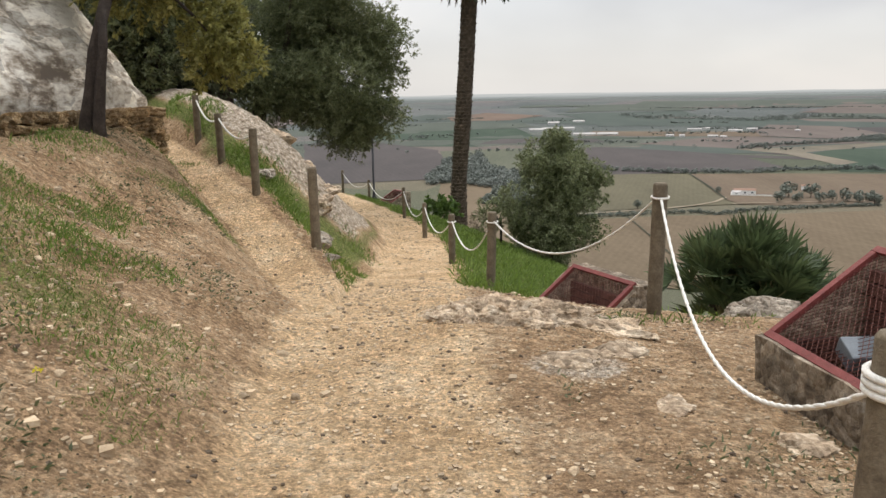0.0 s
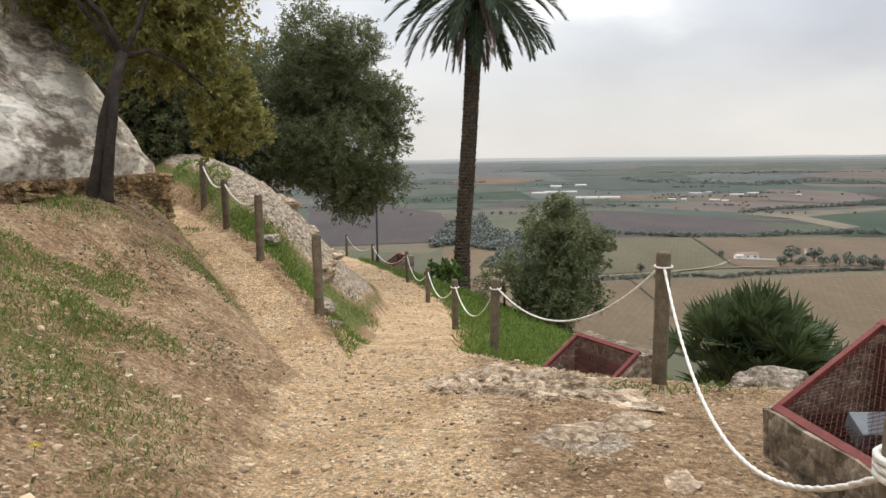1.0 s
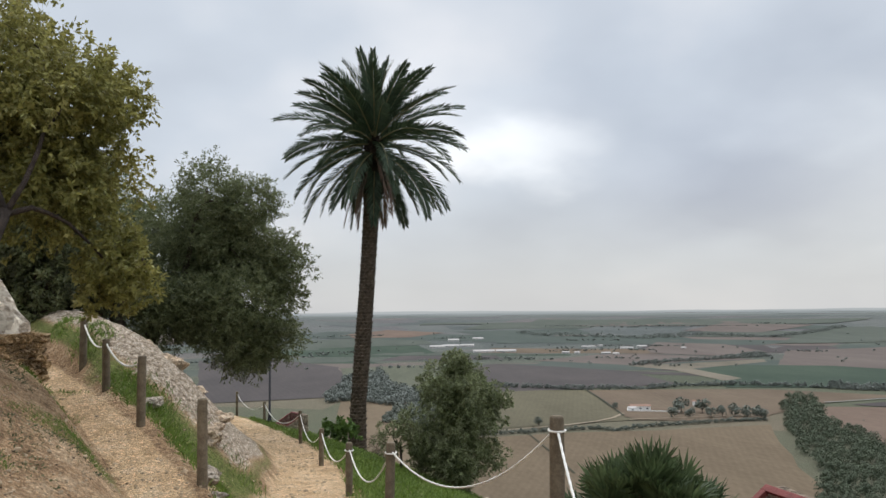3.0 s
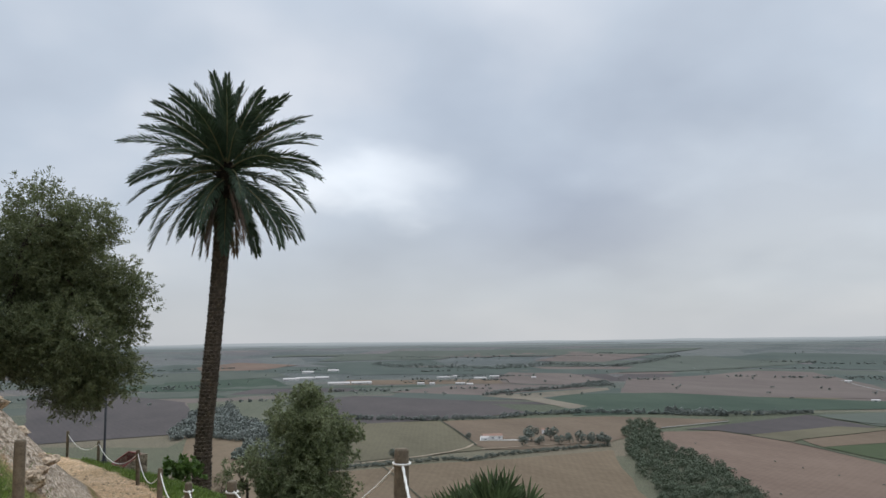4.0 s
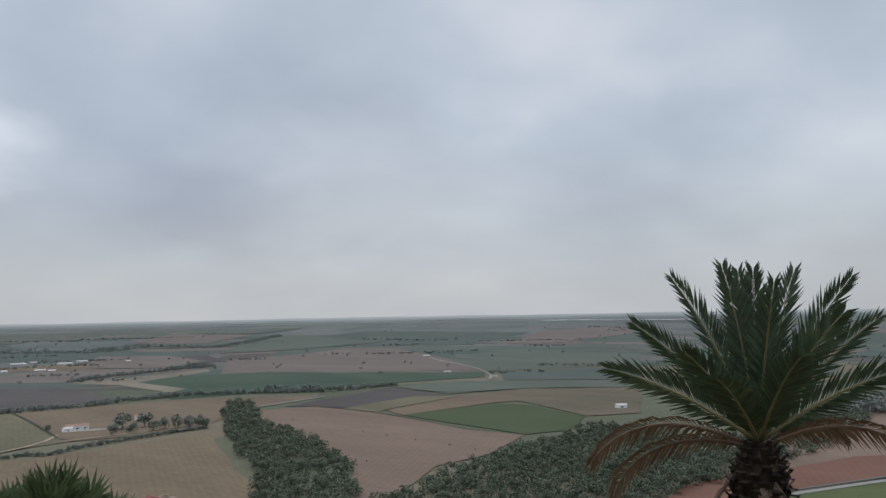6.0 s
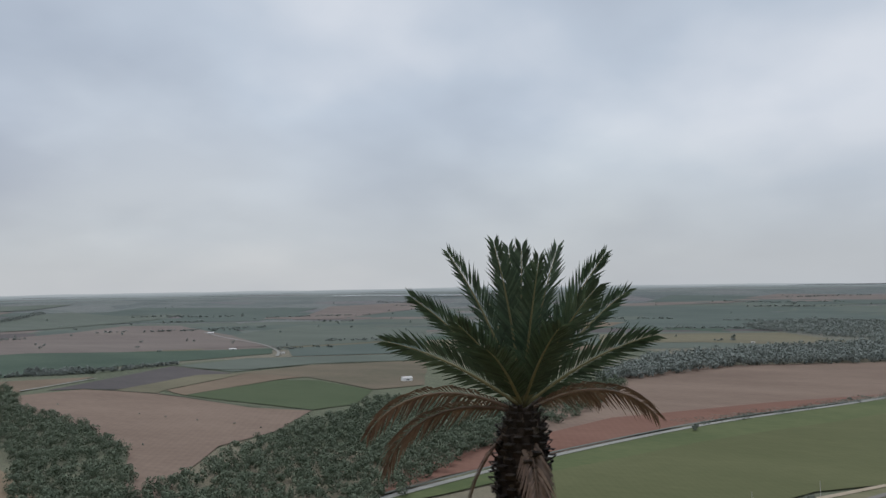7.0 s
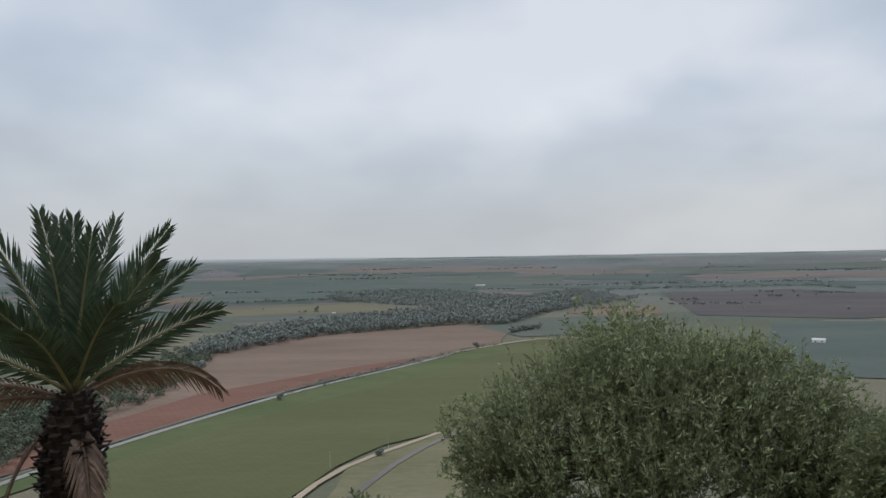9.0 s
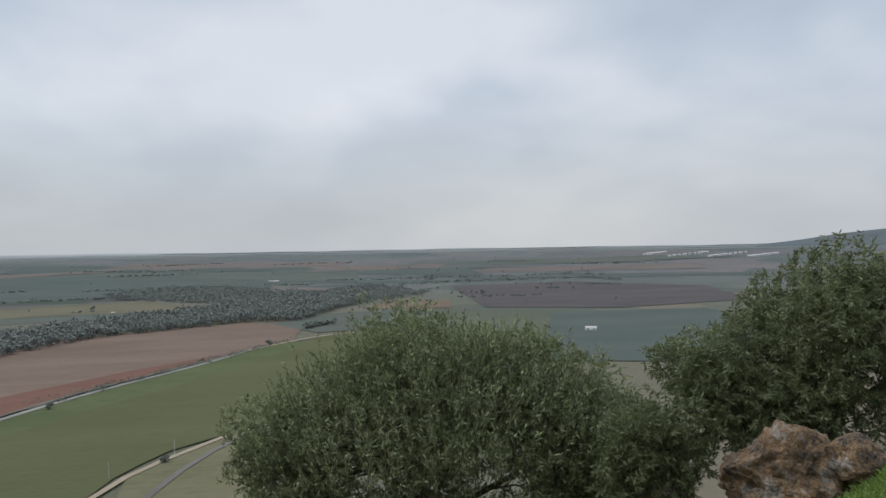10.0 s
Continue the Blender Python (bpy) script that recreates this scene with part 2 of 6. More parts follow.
ORANGE_ROCK = mat("ochre_limestone", [(0.03, 0.022, 0.017), (0.10, 0.078, 0.06), (0.19, 0.11, 0.045), (0.20, 0.165, 0.135), (0.30, 0.265, 0.22)], 3.2, 0.92, 1.0, fine=24, tight=0.08, bump_scale=0.06, cells=7)
RENDER_STONE = mat("lichen_masonry", [(0.15, 0.115, 0.085), (0.34, 0.285, 0.225), (0.58, 0.52, 0.44), (0.76, 0.71, 0.62)], 2.2, 0.95, 0.35, fine=15, tight=0.12, bump_scale=0.03, cells=7, stretch=(1, 0.36, 1))
WALL_STONE = mat("rough_wall_stone", [(0.17, 0.095, 0.04), (0.46, 0.30, 0.15), (0.70, 0.55, 0.36)], 6, 0.93, 1.0, fine=40, spread=0.45, tight=0.08, bump_scale=0.03)
MORTAR = mat("dark_mortar", [(0.06, 0.042, 0.028), (0.14, 0.10, 0.068)], 8, 0.95, 0.6)
PEBBLE = mat("trail_pebbles", [(0.24, 0.165, 0.10), (0.40, 0.30, 0.195), (0.55, 0.45, 0.33)], 9, 0.9, 0.3, spread=0.35)
CONCRETE = mat("stained_concrete", [(0.07, 0.05, 0.034), (0.20, 0.155, 0.11), (0.36, 0.30, 0.23)], 4, 0.92, 1.0, fine=26, tight=0.07, bump_scale=0.03, cells=16)
RED_PAINT = mat("flaking_red_paint", [(0.08, 0.022, 0.017), (0.165, 0.034, 0.03), (0.22, 0.06, 0.05)], 14, 0.65, 0.4)
RED_BRICK = mat("red_brick", [(0.03, 0.013, 0.010), (0.075, 0.03, 0.022), (0.12, 0.056, 0.042)], 9, 0.9, 0.6, spread=0.3)
WIRE = mat("rusty_wire", [(0.06, 0.022, 0.016), (0.12, 0.04, 0.03), (0.17, 0.065, 0.05)], 14, 0.7, 0.2)
BLACK_IRON = mat("black_iron", [(0.012, 0.012, 0.014), (0.03, 0.03, 0.033)], 12, 0.5, 0.2)
SLATE_GREY = mat("grey_housing", [(0.07, 0.085, 0.10), (0.13, 0.15, 0.17)], 12, 0.45, 0.2)
BARK = mat("grey_brown_bark", [(0.025, 0.018, 0.014), (0.068, 0.05, 0.04), (0.13, 0.10, 0.08)], 9, 0.93, 1.0, bump_scale=0.05)
PALM_BARK = mat("palm_trunk_bark", [(0.03, 0.022, 0.016), (0.085, 0.062, 0.044), (0.165, 0.125, 0.092)], 8, 0.93, 0.8, spread=0.3, bump_scale=0.03)
def leaf(name, a, b, c, spread=0.35, through_light=0.4):
    """Leaves: light also comes through them."""
    m = mat(name, [a, b, c], 1.3, 0.55, 0.0, spread=spread)
    n, l = m.node_tree.nodes, m.node_tree.links
    bs = next(k for k in n if k.type == "BSDF_PRINCIPLED"); o = next(k for k in n if k.type == "OUTPUT_MATERIAL")
    tr = n.new("ShaderNodeBsdfTranslucent"); mx = n.new("ShaderNodeMixShader"); mx.inputs[0].default_value = through_light
    l.new(bs.inputs["Base Color"].links[0].from_socket, tr.inputs["Color"])
    l.new(bs.outputs[0], mx.inputs[1]); l.new(tr.outputs[0], mx.inputs[2]); l.new(mx.outputs[0], o.inputs[0])
    return m

OLIVE = leaf("olive_leaves", (0.075, 0.092, 0.04), (0.135, 0.155, 0.072), (0.21, 0.225, 0.12))
OLIVE_LIGHT = leaf("silver_olive_leaves", (0.085, 0.105, 0.045), (0.17, 0.195, 0.095), (0.31, 0.33, 0.20), 0.5)
CAROB = leaf("yellow_green_leaves", (0.13, 0.135, 0.04), (0.25, 0.24, 0.075), (0.38, 0.33, 0.12))
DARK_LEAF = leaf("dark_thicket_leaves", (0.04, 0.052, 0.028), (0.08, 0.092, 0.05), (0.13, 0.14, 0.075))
SHRUB = leaf("shrub_leaves", (0.05, 0.085, 0.02), (0.09, 0.15, 0.035), (0.15, 0.22, 0.06))
DRY = leaf("dry_twigs", (0.14, 0.105, 0.07), (0.22, 0.17, 0.12), (0.30, 0.25, 0.18))
FROND = leaf("palm_frond_leaflets", (0.02, 0.038, 0.02), (0.045, 0.07, 0.038), (0.088, 0.115, 0.066), 0.35, 0.2)
DEAD_FROND = leaf("dead_palm_frond", (0.075, 0.045, 0.03), (0.14, 0.088, 0.058), (0.22, 0.15, 0.10), 0.3, 0.2)
STALK = mat("palm_leaf_stalk", [(0.10, 0.10, 0.045), (0.20, 0.17, 0.08)], 6, 0.7, 0.2)
FAN = leaf("fan_palm_leaflets", (0.035, 0.055, 0.022), (0.07, 0.10, 0.042), (0.13, 0.165, 0.075), 0.4, 0.25)
GRASS = leaf("grass_blades", (0.07, 0.115, 0.02), (0.125, 0.19, 0.035), (0.21, 0.26, 0.07), 0.35)
WEED = leaf("grey_green_weeds", (0.06, 0.075, 0.03), (0.11, 0.125, 0.06), (0.17, 0.17, 0.09), 0.35)
YELLOW = leaf("yellow_petals", (0.6, 0.5, 0.03), (0.7, 0.6, 0.05), (0.8, 0.7, 0.1), 0.1)


# ---- the lie of the land ----
def ss(a, b, x):
    t = np.clip((np.asarray(x, float) - a) / (b - a), 0, 1)
    return t * t * (3 - 2 * t)


PLAIN = -110.0
# the trail's line and the side path's line: y, x, height
TRAIL = ((-40, 0.5, 0.3), (-6, 0.1, 0.1), (3, -0.12, 0.0), (5, -0.28, -0.05), (7.5, -0.45, -0.42), (10.5, -0.42, -0.95), (15.5, -0.55, -1.5),
         (20, -1.2, -1.8), (24.5, -2.4, -2.02), (28, -3.7, -2.1), (36, -8, -2.2), (60, -22, -2.5))
SIDE = ((5.2, -0.6, -0.06), (6.3, -0.95, -0.2), (7.5, -1.42, -0.26), (8.6, -1.94, -0.05), (9.6, -2.5, 0.19), (10.6, -3.15, 0.43), (12, -4.1, 0.68), (15, -6, 1.1), (20, -9, 1.5), (40, -20, 2.5))


def along(table, y):
    ys, xs, zs = zip(*table)
    y = np.asarray(y, float)
    k = (-0.5, -0.25, 0, 0.25, 0.5)
    return sum(np.interp(y + d, ys, xs) for d in k) / 5, sum(np.interp(y + d, ys, zs) for d in k) / 5


def wave(x, y, f, s=0.0):
    """Cheap smooth unevenness between -1 and 1."""
    return (np.sin(f * x * 1.3 + 1.7 * np.sin(f * y * 0.9 + s) + s) + np.sin(f * y * 1.1 + 1.9 * np.sin(f * x * 0.8 + 2 * s) + 2.3 + s)
            + np.sin(f * (x + y) * 0.77 + 1.3 * np.sin(f * (x - y) * 1.21 + s))) / 3


def height(x, y):
    x, y = np.asarray(x, float), np.asarray(y, float)
    tx, tz = along(TRAIL, y)
    sx, sz = along(SIDE, y)
    d = x - tx
    # left bank, next to the trail and, further on, next to the side path
    b1 = np.maximum(-d - 0.75, 0)
    left1 = tz + 0.5 * b1 + 0.05 * b1 ** 2
    b2 = np.maximum(sx - x - 0.38, 0)
    left2 = sz + 1.25 * np.minimum(b2, 0.5) + 0.78 * np.maximum(b2 - 0.5, 0)
    far_left = np.where(y < 6, left1, left1 + (left2 - left1) * ss(6.0, 8.0, y))
    far_left = np.where(far_left > 1.0, 1.0 + 0.2 * np.tanh((far_left - 1.0) / 0.2), far_left)
    # mound between the side path and the trail
    u = np.clip((tx - 0.55 - x) / np.maximum(tx - 0.55 - (sx + 0.4), 0.05), 0, 1)
    mound = tz + (sz - tz) * ss(0, 1, u) + 1.1 * ss(10.6, 13.3, y) * (1 - ss(19, 26, y)) * np.sin(np.pi * u) ** 0.8
    z = np.where(d < 0, np.where((x > sx - 0.38) & (y > 6), mound, far_left), tz)
    # right side: nearly level by the camera, a grass slope further on
    r = np.maximum(d - 0.6, 0)
    near_r = tz - 0.05 * r - 0.012 * r * r + 0.02 * ss(5.5, 6.6, y) * (1 - ss(7.4, 9.0, y)) * ss(0, 0.5, r)
    far_r = tz - 0.22 * r - 0.03 * r * r
    z = np.where(d > 0, near_r + (far_r - near_r) * ss(6.4, 8.6, y), z)
    # the rock shelf standing a step above the trail's right edge
    z = z + 0.05 * ss(0.0, 0.16, d - 0.12 - 0.1 * wave(x, y, 3.0, 0.6)) * ss(4.3, 5.0, y) * (1 - ss(5.9, 6.5, y)) * (1 - ss(0.9, 1.9, x))
    # unevenness
    near = ss(60, 25, np.hypot(x, y))
    z = z + near * (0.035 * wave(x, y, 2.1) + 0.015 * wave(x, y, 6.0, 1.1) * ss(0.3, 1.0, np.abs(d)) + 0.006 * wave(x, y, 17, 2.2))
    rocky = ss(11.2, 12.6, y) * (1 - ss(20, 24, y)) * ss(0, 0.25, u) * (1 - ss(0.8, 1, u)) * (d < 0)
    z = z + rocky * (0.05 * wave(x, y, 3.1, 0.4) + 0.05 * np.abs(wave(x, y, 7.3, 1.9)) + 0.03 * wave(x, y, 19, 0.2))
    # the hill's rim, then the long fall to the plain
    rim = 3.0 + 0.82 * np.maximum(-3.2 - y, 0) + 1.0 * ss(9, 16, y) * 3
    rim = np.minimum(rim, 26)
    o = np.maximum(np.maximum(x - rim, np.where(x > -14, y - 37 - 0.6 * np.maximum(-x - 4, 0), y - 50)), np.maximum(-60 - x, -45 - y))
    o = np.maximum(o, 0)
    z = z - 0.78 * (np.sqrt(o * o + 2.2) - 1.483) + 0.25 * wave(x, y, 0.5, 0.7) * ss(1, 8, o)
    dist = np.hypot(x, y)
    plain = PLAIN + 80 * ss(1800, 4800, dist) + (2.5 * wave(x, y, 0.004) + 1.5 * wave(x, y, 0.011, 2)) * ss(1500, 3000, dist)
    return np.maximum(z, plain)


def h(x, y):
    return float(height(x, y))


def steps(lo, a, b, hi, fine, grow):
    c = list(np.arange(a, b, fine))
    s, v = fine, b
    while v < hi:
        c.append(v); s *= grow; v += s
    c.append(hi)
    s, v = fine, a
    while v > lo:
        s *= grow; v -= s; c.append(max(v, lo))
    return np.array(sorted(set(c)))


def mesh_of(name, verts, faces, material, smooth=False):
    me = bpy.data.meshes.new(name)
    v = np.asarray(verts, np.float32)
    f = np.asarray(faces, np.int32)
    k = f.shape[1]
    me.vertices.add(len(v)); me.vertices.foreach_set("co", v.ravel())
    me.loops.add(f.size); me.loops.foreach_set("vertex_index", f.ravel())
    me.polygons.add(len(f)); me.polygons.foreach_set("loop_start", np.arange(0, f.size, k, dtype=np.int32))
    me.polygons.foreach_set("use_smooth", np.full(len(f), smooth))
    me.update(calc_edges=True)
    me.materials.append(material)
    return me


gx = steps(-5000, -5.0, 3.6, 5000, 0.075, 1.06)
gy = steps(-5000, 1.8, 13.0, 5000, 0.075, 1.055)
X, Y = np.meshgrid(gx, gy)
Z = height(X, Y)
nx, ny = len(gx), len(gy)
idx = np.arange(nx * ny).reshape(ny, nx)
quads = np.stack([idx[:-1, :-1], idx[:-1, 1:], idx[1:, 1:], idx[1:, :-1]], -1).reshape(-1, 4)
ground_mesh = mesh_of("ground", np.stack([X, Y, Z], -1).reshape(-1, 3), quads, EARTH, True)
tx_, tz_ = along(TRAIL, Y)
sx_, sz_ = along(SIDE, Y)
half = np.interp(Y, (0, 4, 7, 9, 40), (0.68, 0.56, 0.62, 0.55, 0.55))
SAND = np.maximum(ss(half + 0.45, half - 0.3, np.abs(X - tx_ + 0.22 * ss(8, 4.5, Y))), ss(0.44, 0.2, np.abs(X - sx_)) * ss(5.3, 6.5, Y))
MOUND = ss(11.2, 12.6, Y) * (1 - ss(20, 24, Y)) * ss(sx_ + 0.6, sx_ + 1.2, X) * ss(tx_ - 0.7, tx_ - 1.1, X)
OUTCROP = np.maximum(ss(1.15, 0.5, np.hypot((X - 0.62) / 1.1, (Y - 5.6) / 0.5)), ss(0.6, 0.2, np.hypot((X - 0.75) / 0.9, (Y - 4.25) / 0.55)))
TURF = (1 - SAND) * np.maximum(ss(8.3, 9.6, Y) * ss(0.6, 1.0, X - tx_), np.maximum(
    ss(9, 12, Y) * ss(sx_ + 0.4, sx_ + 0.7, X) * ss(tx_ - 0.5, tx_ - 0.8, X) * (1 - MOUND) * 0.8,
    np.clip(0.45 * wave(X, Y, 1.4, 0.5) + 0.15, 0, 0.6) * ss(-1.1, -1.7, X - tx_)))
TURF = np.maximum(TURF, ss(30, 60, np.hypot(X, Y)))
TURF = np.maximum(TURF, ss(3.2, 4.2, X) * (1 - ss(-1, 3, Y)) * 0.9)
# the distant layer only drives the haze colour of the far plain
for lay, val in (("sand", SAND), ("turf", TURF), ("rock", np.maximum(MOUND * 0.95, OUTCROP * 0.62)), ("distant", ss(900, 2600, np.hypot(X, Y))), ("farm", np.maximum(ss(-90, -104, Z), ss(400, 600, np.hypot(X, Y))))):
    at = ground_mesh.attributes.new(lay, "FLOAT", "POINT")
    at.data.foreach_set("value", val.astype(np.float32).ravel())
ground = tagged(new("ground", ground_mesh), "stony brown hillside falling to a wide farmed plain", "ground", kind="structure")


# ---- helpers for things ----
def thing(name, label, category, at=(0, 0, 0), group="", kind=""):
    e_ = new(name)
    e_.empty_display_size = 0.2
    e_.location = at
    return tagged(e_, label, category, group, kind)


def part(name, bm, material, parent, label="", smooth=False):
    if isinstance(bm, bmesh.types.BMesh):
        me = bpy.data.meshes.new(name)
        bm.to_mesh(me); bm.free()
        me.materials.append(material)
        if smooth:
            me.polygons.foreach_set("use_smooth", [True] * len(me.polygons))
    else:
        me = bm
    ob = new(name, me)
    ob.parent = parent
    if label:
        ob["label"] = label
    return ob


def tube(points, radii, sides=8, rough=0.0, seed=0):
    """A bmesh tube along points, with its radius at each."""
    rnd = random.Random(seed)
    bm = bmesh.new()
    rings = []
    pts = [Vector(p) for p in points]
    for i, p in enumerate(pts):
        d = (pts[min(i + 1, len(pts) - 1)] - pts[max(i - 1, 0)]).normalized()
        q = d.to_track_quat("Z", "Y")
        r = radii[i] if isinstance(radii, (list, tuple)) else radii
        rings.append([bm.verts.new(p + q @ Vector((math.cos(a), math.sin(a), 0)) * r * (1 + rough * rnd.uniform(-1, 1))) for a in [2 * math.pi * k / sides for k in range(sides)]])
    for a, b in zip(rings, rings[1:]):
        for k in range(sides):
            bm.faces.new((a[k], a[(k + 1) % sides], b[(k + 1) % sides], b[k]))
    bm.faces.new(rings[0][::-1]); bm.faces.new(rings[-1])
    return bm


def box(sx, sy, sz, at=(0, 0, 0), bevel=0.01, turn=None):
    bm = bmesh.new()
    bmesh.ops.create_cube(bm, size=1)
    bmesh.ops.scale(bm, vec=(sx, sy, sz), verts=bm.verts)
    if bevel:
        bmesh.ops.bevel(bm, geom=bm.edges[:], offset=bevel, segments=2, affect="EDGES", profile=0.6)
    m = Matrix.Translation(at)
    if turn is not None:
        m = m @ turn
    bmesh.ops.transform(bm, matrix=m, verts=bm.verts)
    return bm


def boulder(size, seed, subdiv=3, rough=0.35, flat=0.0):
    """An angular, weathered stone about size (x, y, z) across, standing on its base."""
    bm = bmesh.new()
    bmesh.ops.create_icosphere(bm, subdivisions=subdiv, radius=1)
    o = Vector((seed * 3.7, seed * 1.3, seed * 2.1))
    cuts = []
    rnd = random.Random(seed)
    for _ in range(9):
        v = Vector((rnd.uniform(-1, 1), rnd.uniform(-1, 1), rnd.uniform(-0.4, 1))).normalized()
        cuts.append((v, rnd.uniform(0.62, 0.9)))
    for v in bm.verts:
        p = v.co.copy()
        for c_, k in cuts:
            t = p.dot(c_)
            if t > k:
                p -= c_ * (t - k) * 0.85
        p *= 1 + rough * (noise.noise(p * 1.6 + o) * 0.5 + noise.noise(p * 4.5 + o) * 0.22 + noise.noise(p * 11 + o) * 0.12 + (noise.noise(p * 27 + o) * 0.07 if subdiv > 3 else 0))
        v.co = Vector((p.x * size[0] / 2, p.y * size[1] / 2, (p.z * (1 - flat) + 0.55) * size[2] / 1.55))
    return bm


def leaf_cloud(name, centres, normals, length, width, material, seed=0, droop=0.0, bend=False):
    """Many small pointed leaves as one mesh. centres, normals: arrays (n, 3)."""
    rng = np.random.default_rng(seed)
    n = len(centres)
    d = rng.normal(size=(n, 3)) + normals * 0.7
    d[:, 2] -= droop
    d /= np.linalg.norm(d, axis=1, keepdims=True)
    s = np.cross(d, rng.normal(size=(n, 3)))
    s /= np.linalg.norm(s, axis=1, keepdims=True)
    ln = 1.25 * length * rng.uniform(0.6, 1.35, (n, 1))
    wd = 1.25 * width * rng.uniform(0.7, 1.3, (n, 1))
    a = centres
    b = centres + d * ln * 0.45 + s * wd * 0.5
    c = centres + d * ln
    e_ = centres + d * ln * 0.45 - s * wd * 0.5
    v = np.stack([a, b, c, e_], 1).reshape(-1, 3)
    return mesh_of(name, v, np.arange(4 * n).reshape(-1, 4), material)


def crown_points(lobes, per_area, seed, shell=0.45, keep_above=-9e9):
    """Leaf places in an uneven crown made of lobes (x, y, z, rx, ry, rz): twigs of leaves, denser near the outside."""
    rng = np.random.default_rng(seed)
    P, Q = [], []
    for lx, ly, lz, rx, ry, rz in lobes:
        n = int(0.5 * per_area * 4 * math.pi * ((rx * ry) ** 1.6 / 3 + (rx * rz) ** 1.6 / 3 + (ry * rz) ** 1.6 / 3) ** (1 / 1.6))
        tw = max(6, n // 16)
        u = rng.normal(size=(tw, 3)); u /= np.linalg.norm(u, axis=1, keepdims=True)
        r = (shell + (1 - shell) * rng.random((tw, 1)) ** 0.6) * (1 + 0.13 * rng.normal(size=(tw, 1)))
        base = u * r
        t = rng.integers(0, tw, n)
        along_ = rng.uniform(-0.14, 0.16, (n, 1))
        side = rng.normal(size=(tw, 3)) * 0.7 + u
        side /= np.linalg.norm(side, axis=1, keepdims=True)
        p = base[t] + side[t] * along_ + rng.normal(size=(n, 3)) * 0.025
        P.append(p * (rx, ry, rz) + (lx, ly, lz))
        Q.append(u[t])
    P, Q = np.concatenate(P), np.concatenate(Q)
    k = P[:, 2] > keep_above
    return P[k], Q[k]


def tree(name, label, at, lobes, trunk, material, leaf_size, per_area, seed, bark=BARK, group="", droop=0.2, shell=0.45, limbs=7, category="tree"):
    """trunk: points with radii, from the base up, in metres from at; limbs run from its upper end to the lobes."""
    t = thing(name, label, category, at, group)
    if trunk:
        pts = [p[:3] for p in trunk]
        part("trunk", tube(pts, [p[3] for p in trunk], 10, 0.12, seed), bark, t, smooth=True)
        rnd = random.Random(seed)
        tip = Vector(pts[-1])
        r0 = trunk[-1][3] * 0.62
        chosen = [lobes[0]]
        while len(chosen) < min(5, len(lobes)):
            chosen.append(max(lobes, key=lambda lb: min((Vector(lb[:3]) - Vector(q[:3])).length for q in chosen)))
        knots = []
        for i, lb in enumerate(chosen):
            c = Vector(lb[:3])
            bow = tip + (c - tip) * 0.35 + Vector((rnd.uniform(-0.15, 0.15), rnd.uniform(-0.15, 0.15), 0.22 * (c - tip).length))
            line = [tip * (1 - k) ** 2 + bow * 2 * k * (1 - k) + c * k * k + Vector((rnd.uniform(-1, 1), rnd.uniform(-1, 1), rnd.uniform(-1, 1))) * 0.05 * (0 < k < 1) for k in (0, 0.17, 0.34, 0.5, 0.67, 0.84, 1)]
            line[0] = tip - Vector((0, 0, r0))
            part("limb", tube(line, [r0 * (1 - 0.8 * k / 6) for k in range(7)], 7, 0.1, i), bark, t, smooth=True)
            knots += line[2:]
        for i, lb in enumerate(lobes[:limbs]):
            c = Vector(lb[:3])
            a = min(knots, key=lambda q: (q - c).length + (1.0 if q.z > c.z + 0.3 else 0))
            m = a.lerp(c, 0.5) + Vector((rnd.uniform(-0.1, 0.1), rnd.uniform(-0.1, 0.1), rnd.uniform(0, 0.15)))
            if (c - a).length > 0.15:
                part("branch", tube([a, m, c], [r0 * 0.34, r0 * 0.24, r0 * 0.08], 5, 0.1, i), bark, t, smooth=True)
    P, Q = crown_points(lobes, per_area, seed, shell)
    part("crown", leaf_cloud("crown", P, Q, leaf_size[0], leaf_size[1], material, seed, droop), material, t)
    return t


def lobes_in(rx, ry, rz, n, size, seed, centre=(0, 0, 0), low=-1.0):
    rnd = random.Random(seed)
    out_ = []
    while len(out_) < n:
        v = Vector((rnd.gauss(0, 1), rnd.gauss(0, 1), rnd.gauss(0, 1))).normalized() * rnd.uniform(0.35, 0.85)
        if v.z < low:
            continue
        s = size * rnd.uniform(0.7, 1.3)
        out_.append((centre[0] + v.x * rx, centre[1] + v.y * ry, centre[2] + v.z * rz, s, s, s * rnd.uniform(0.75, 1.0)))
    return out_


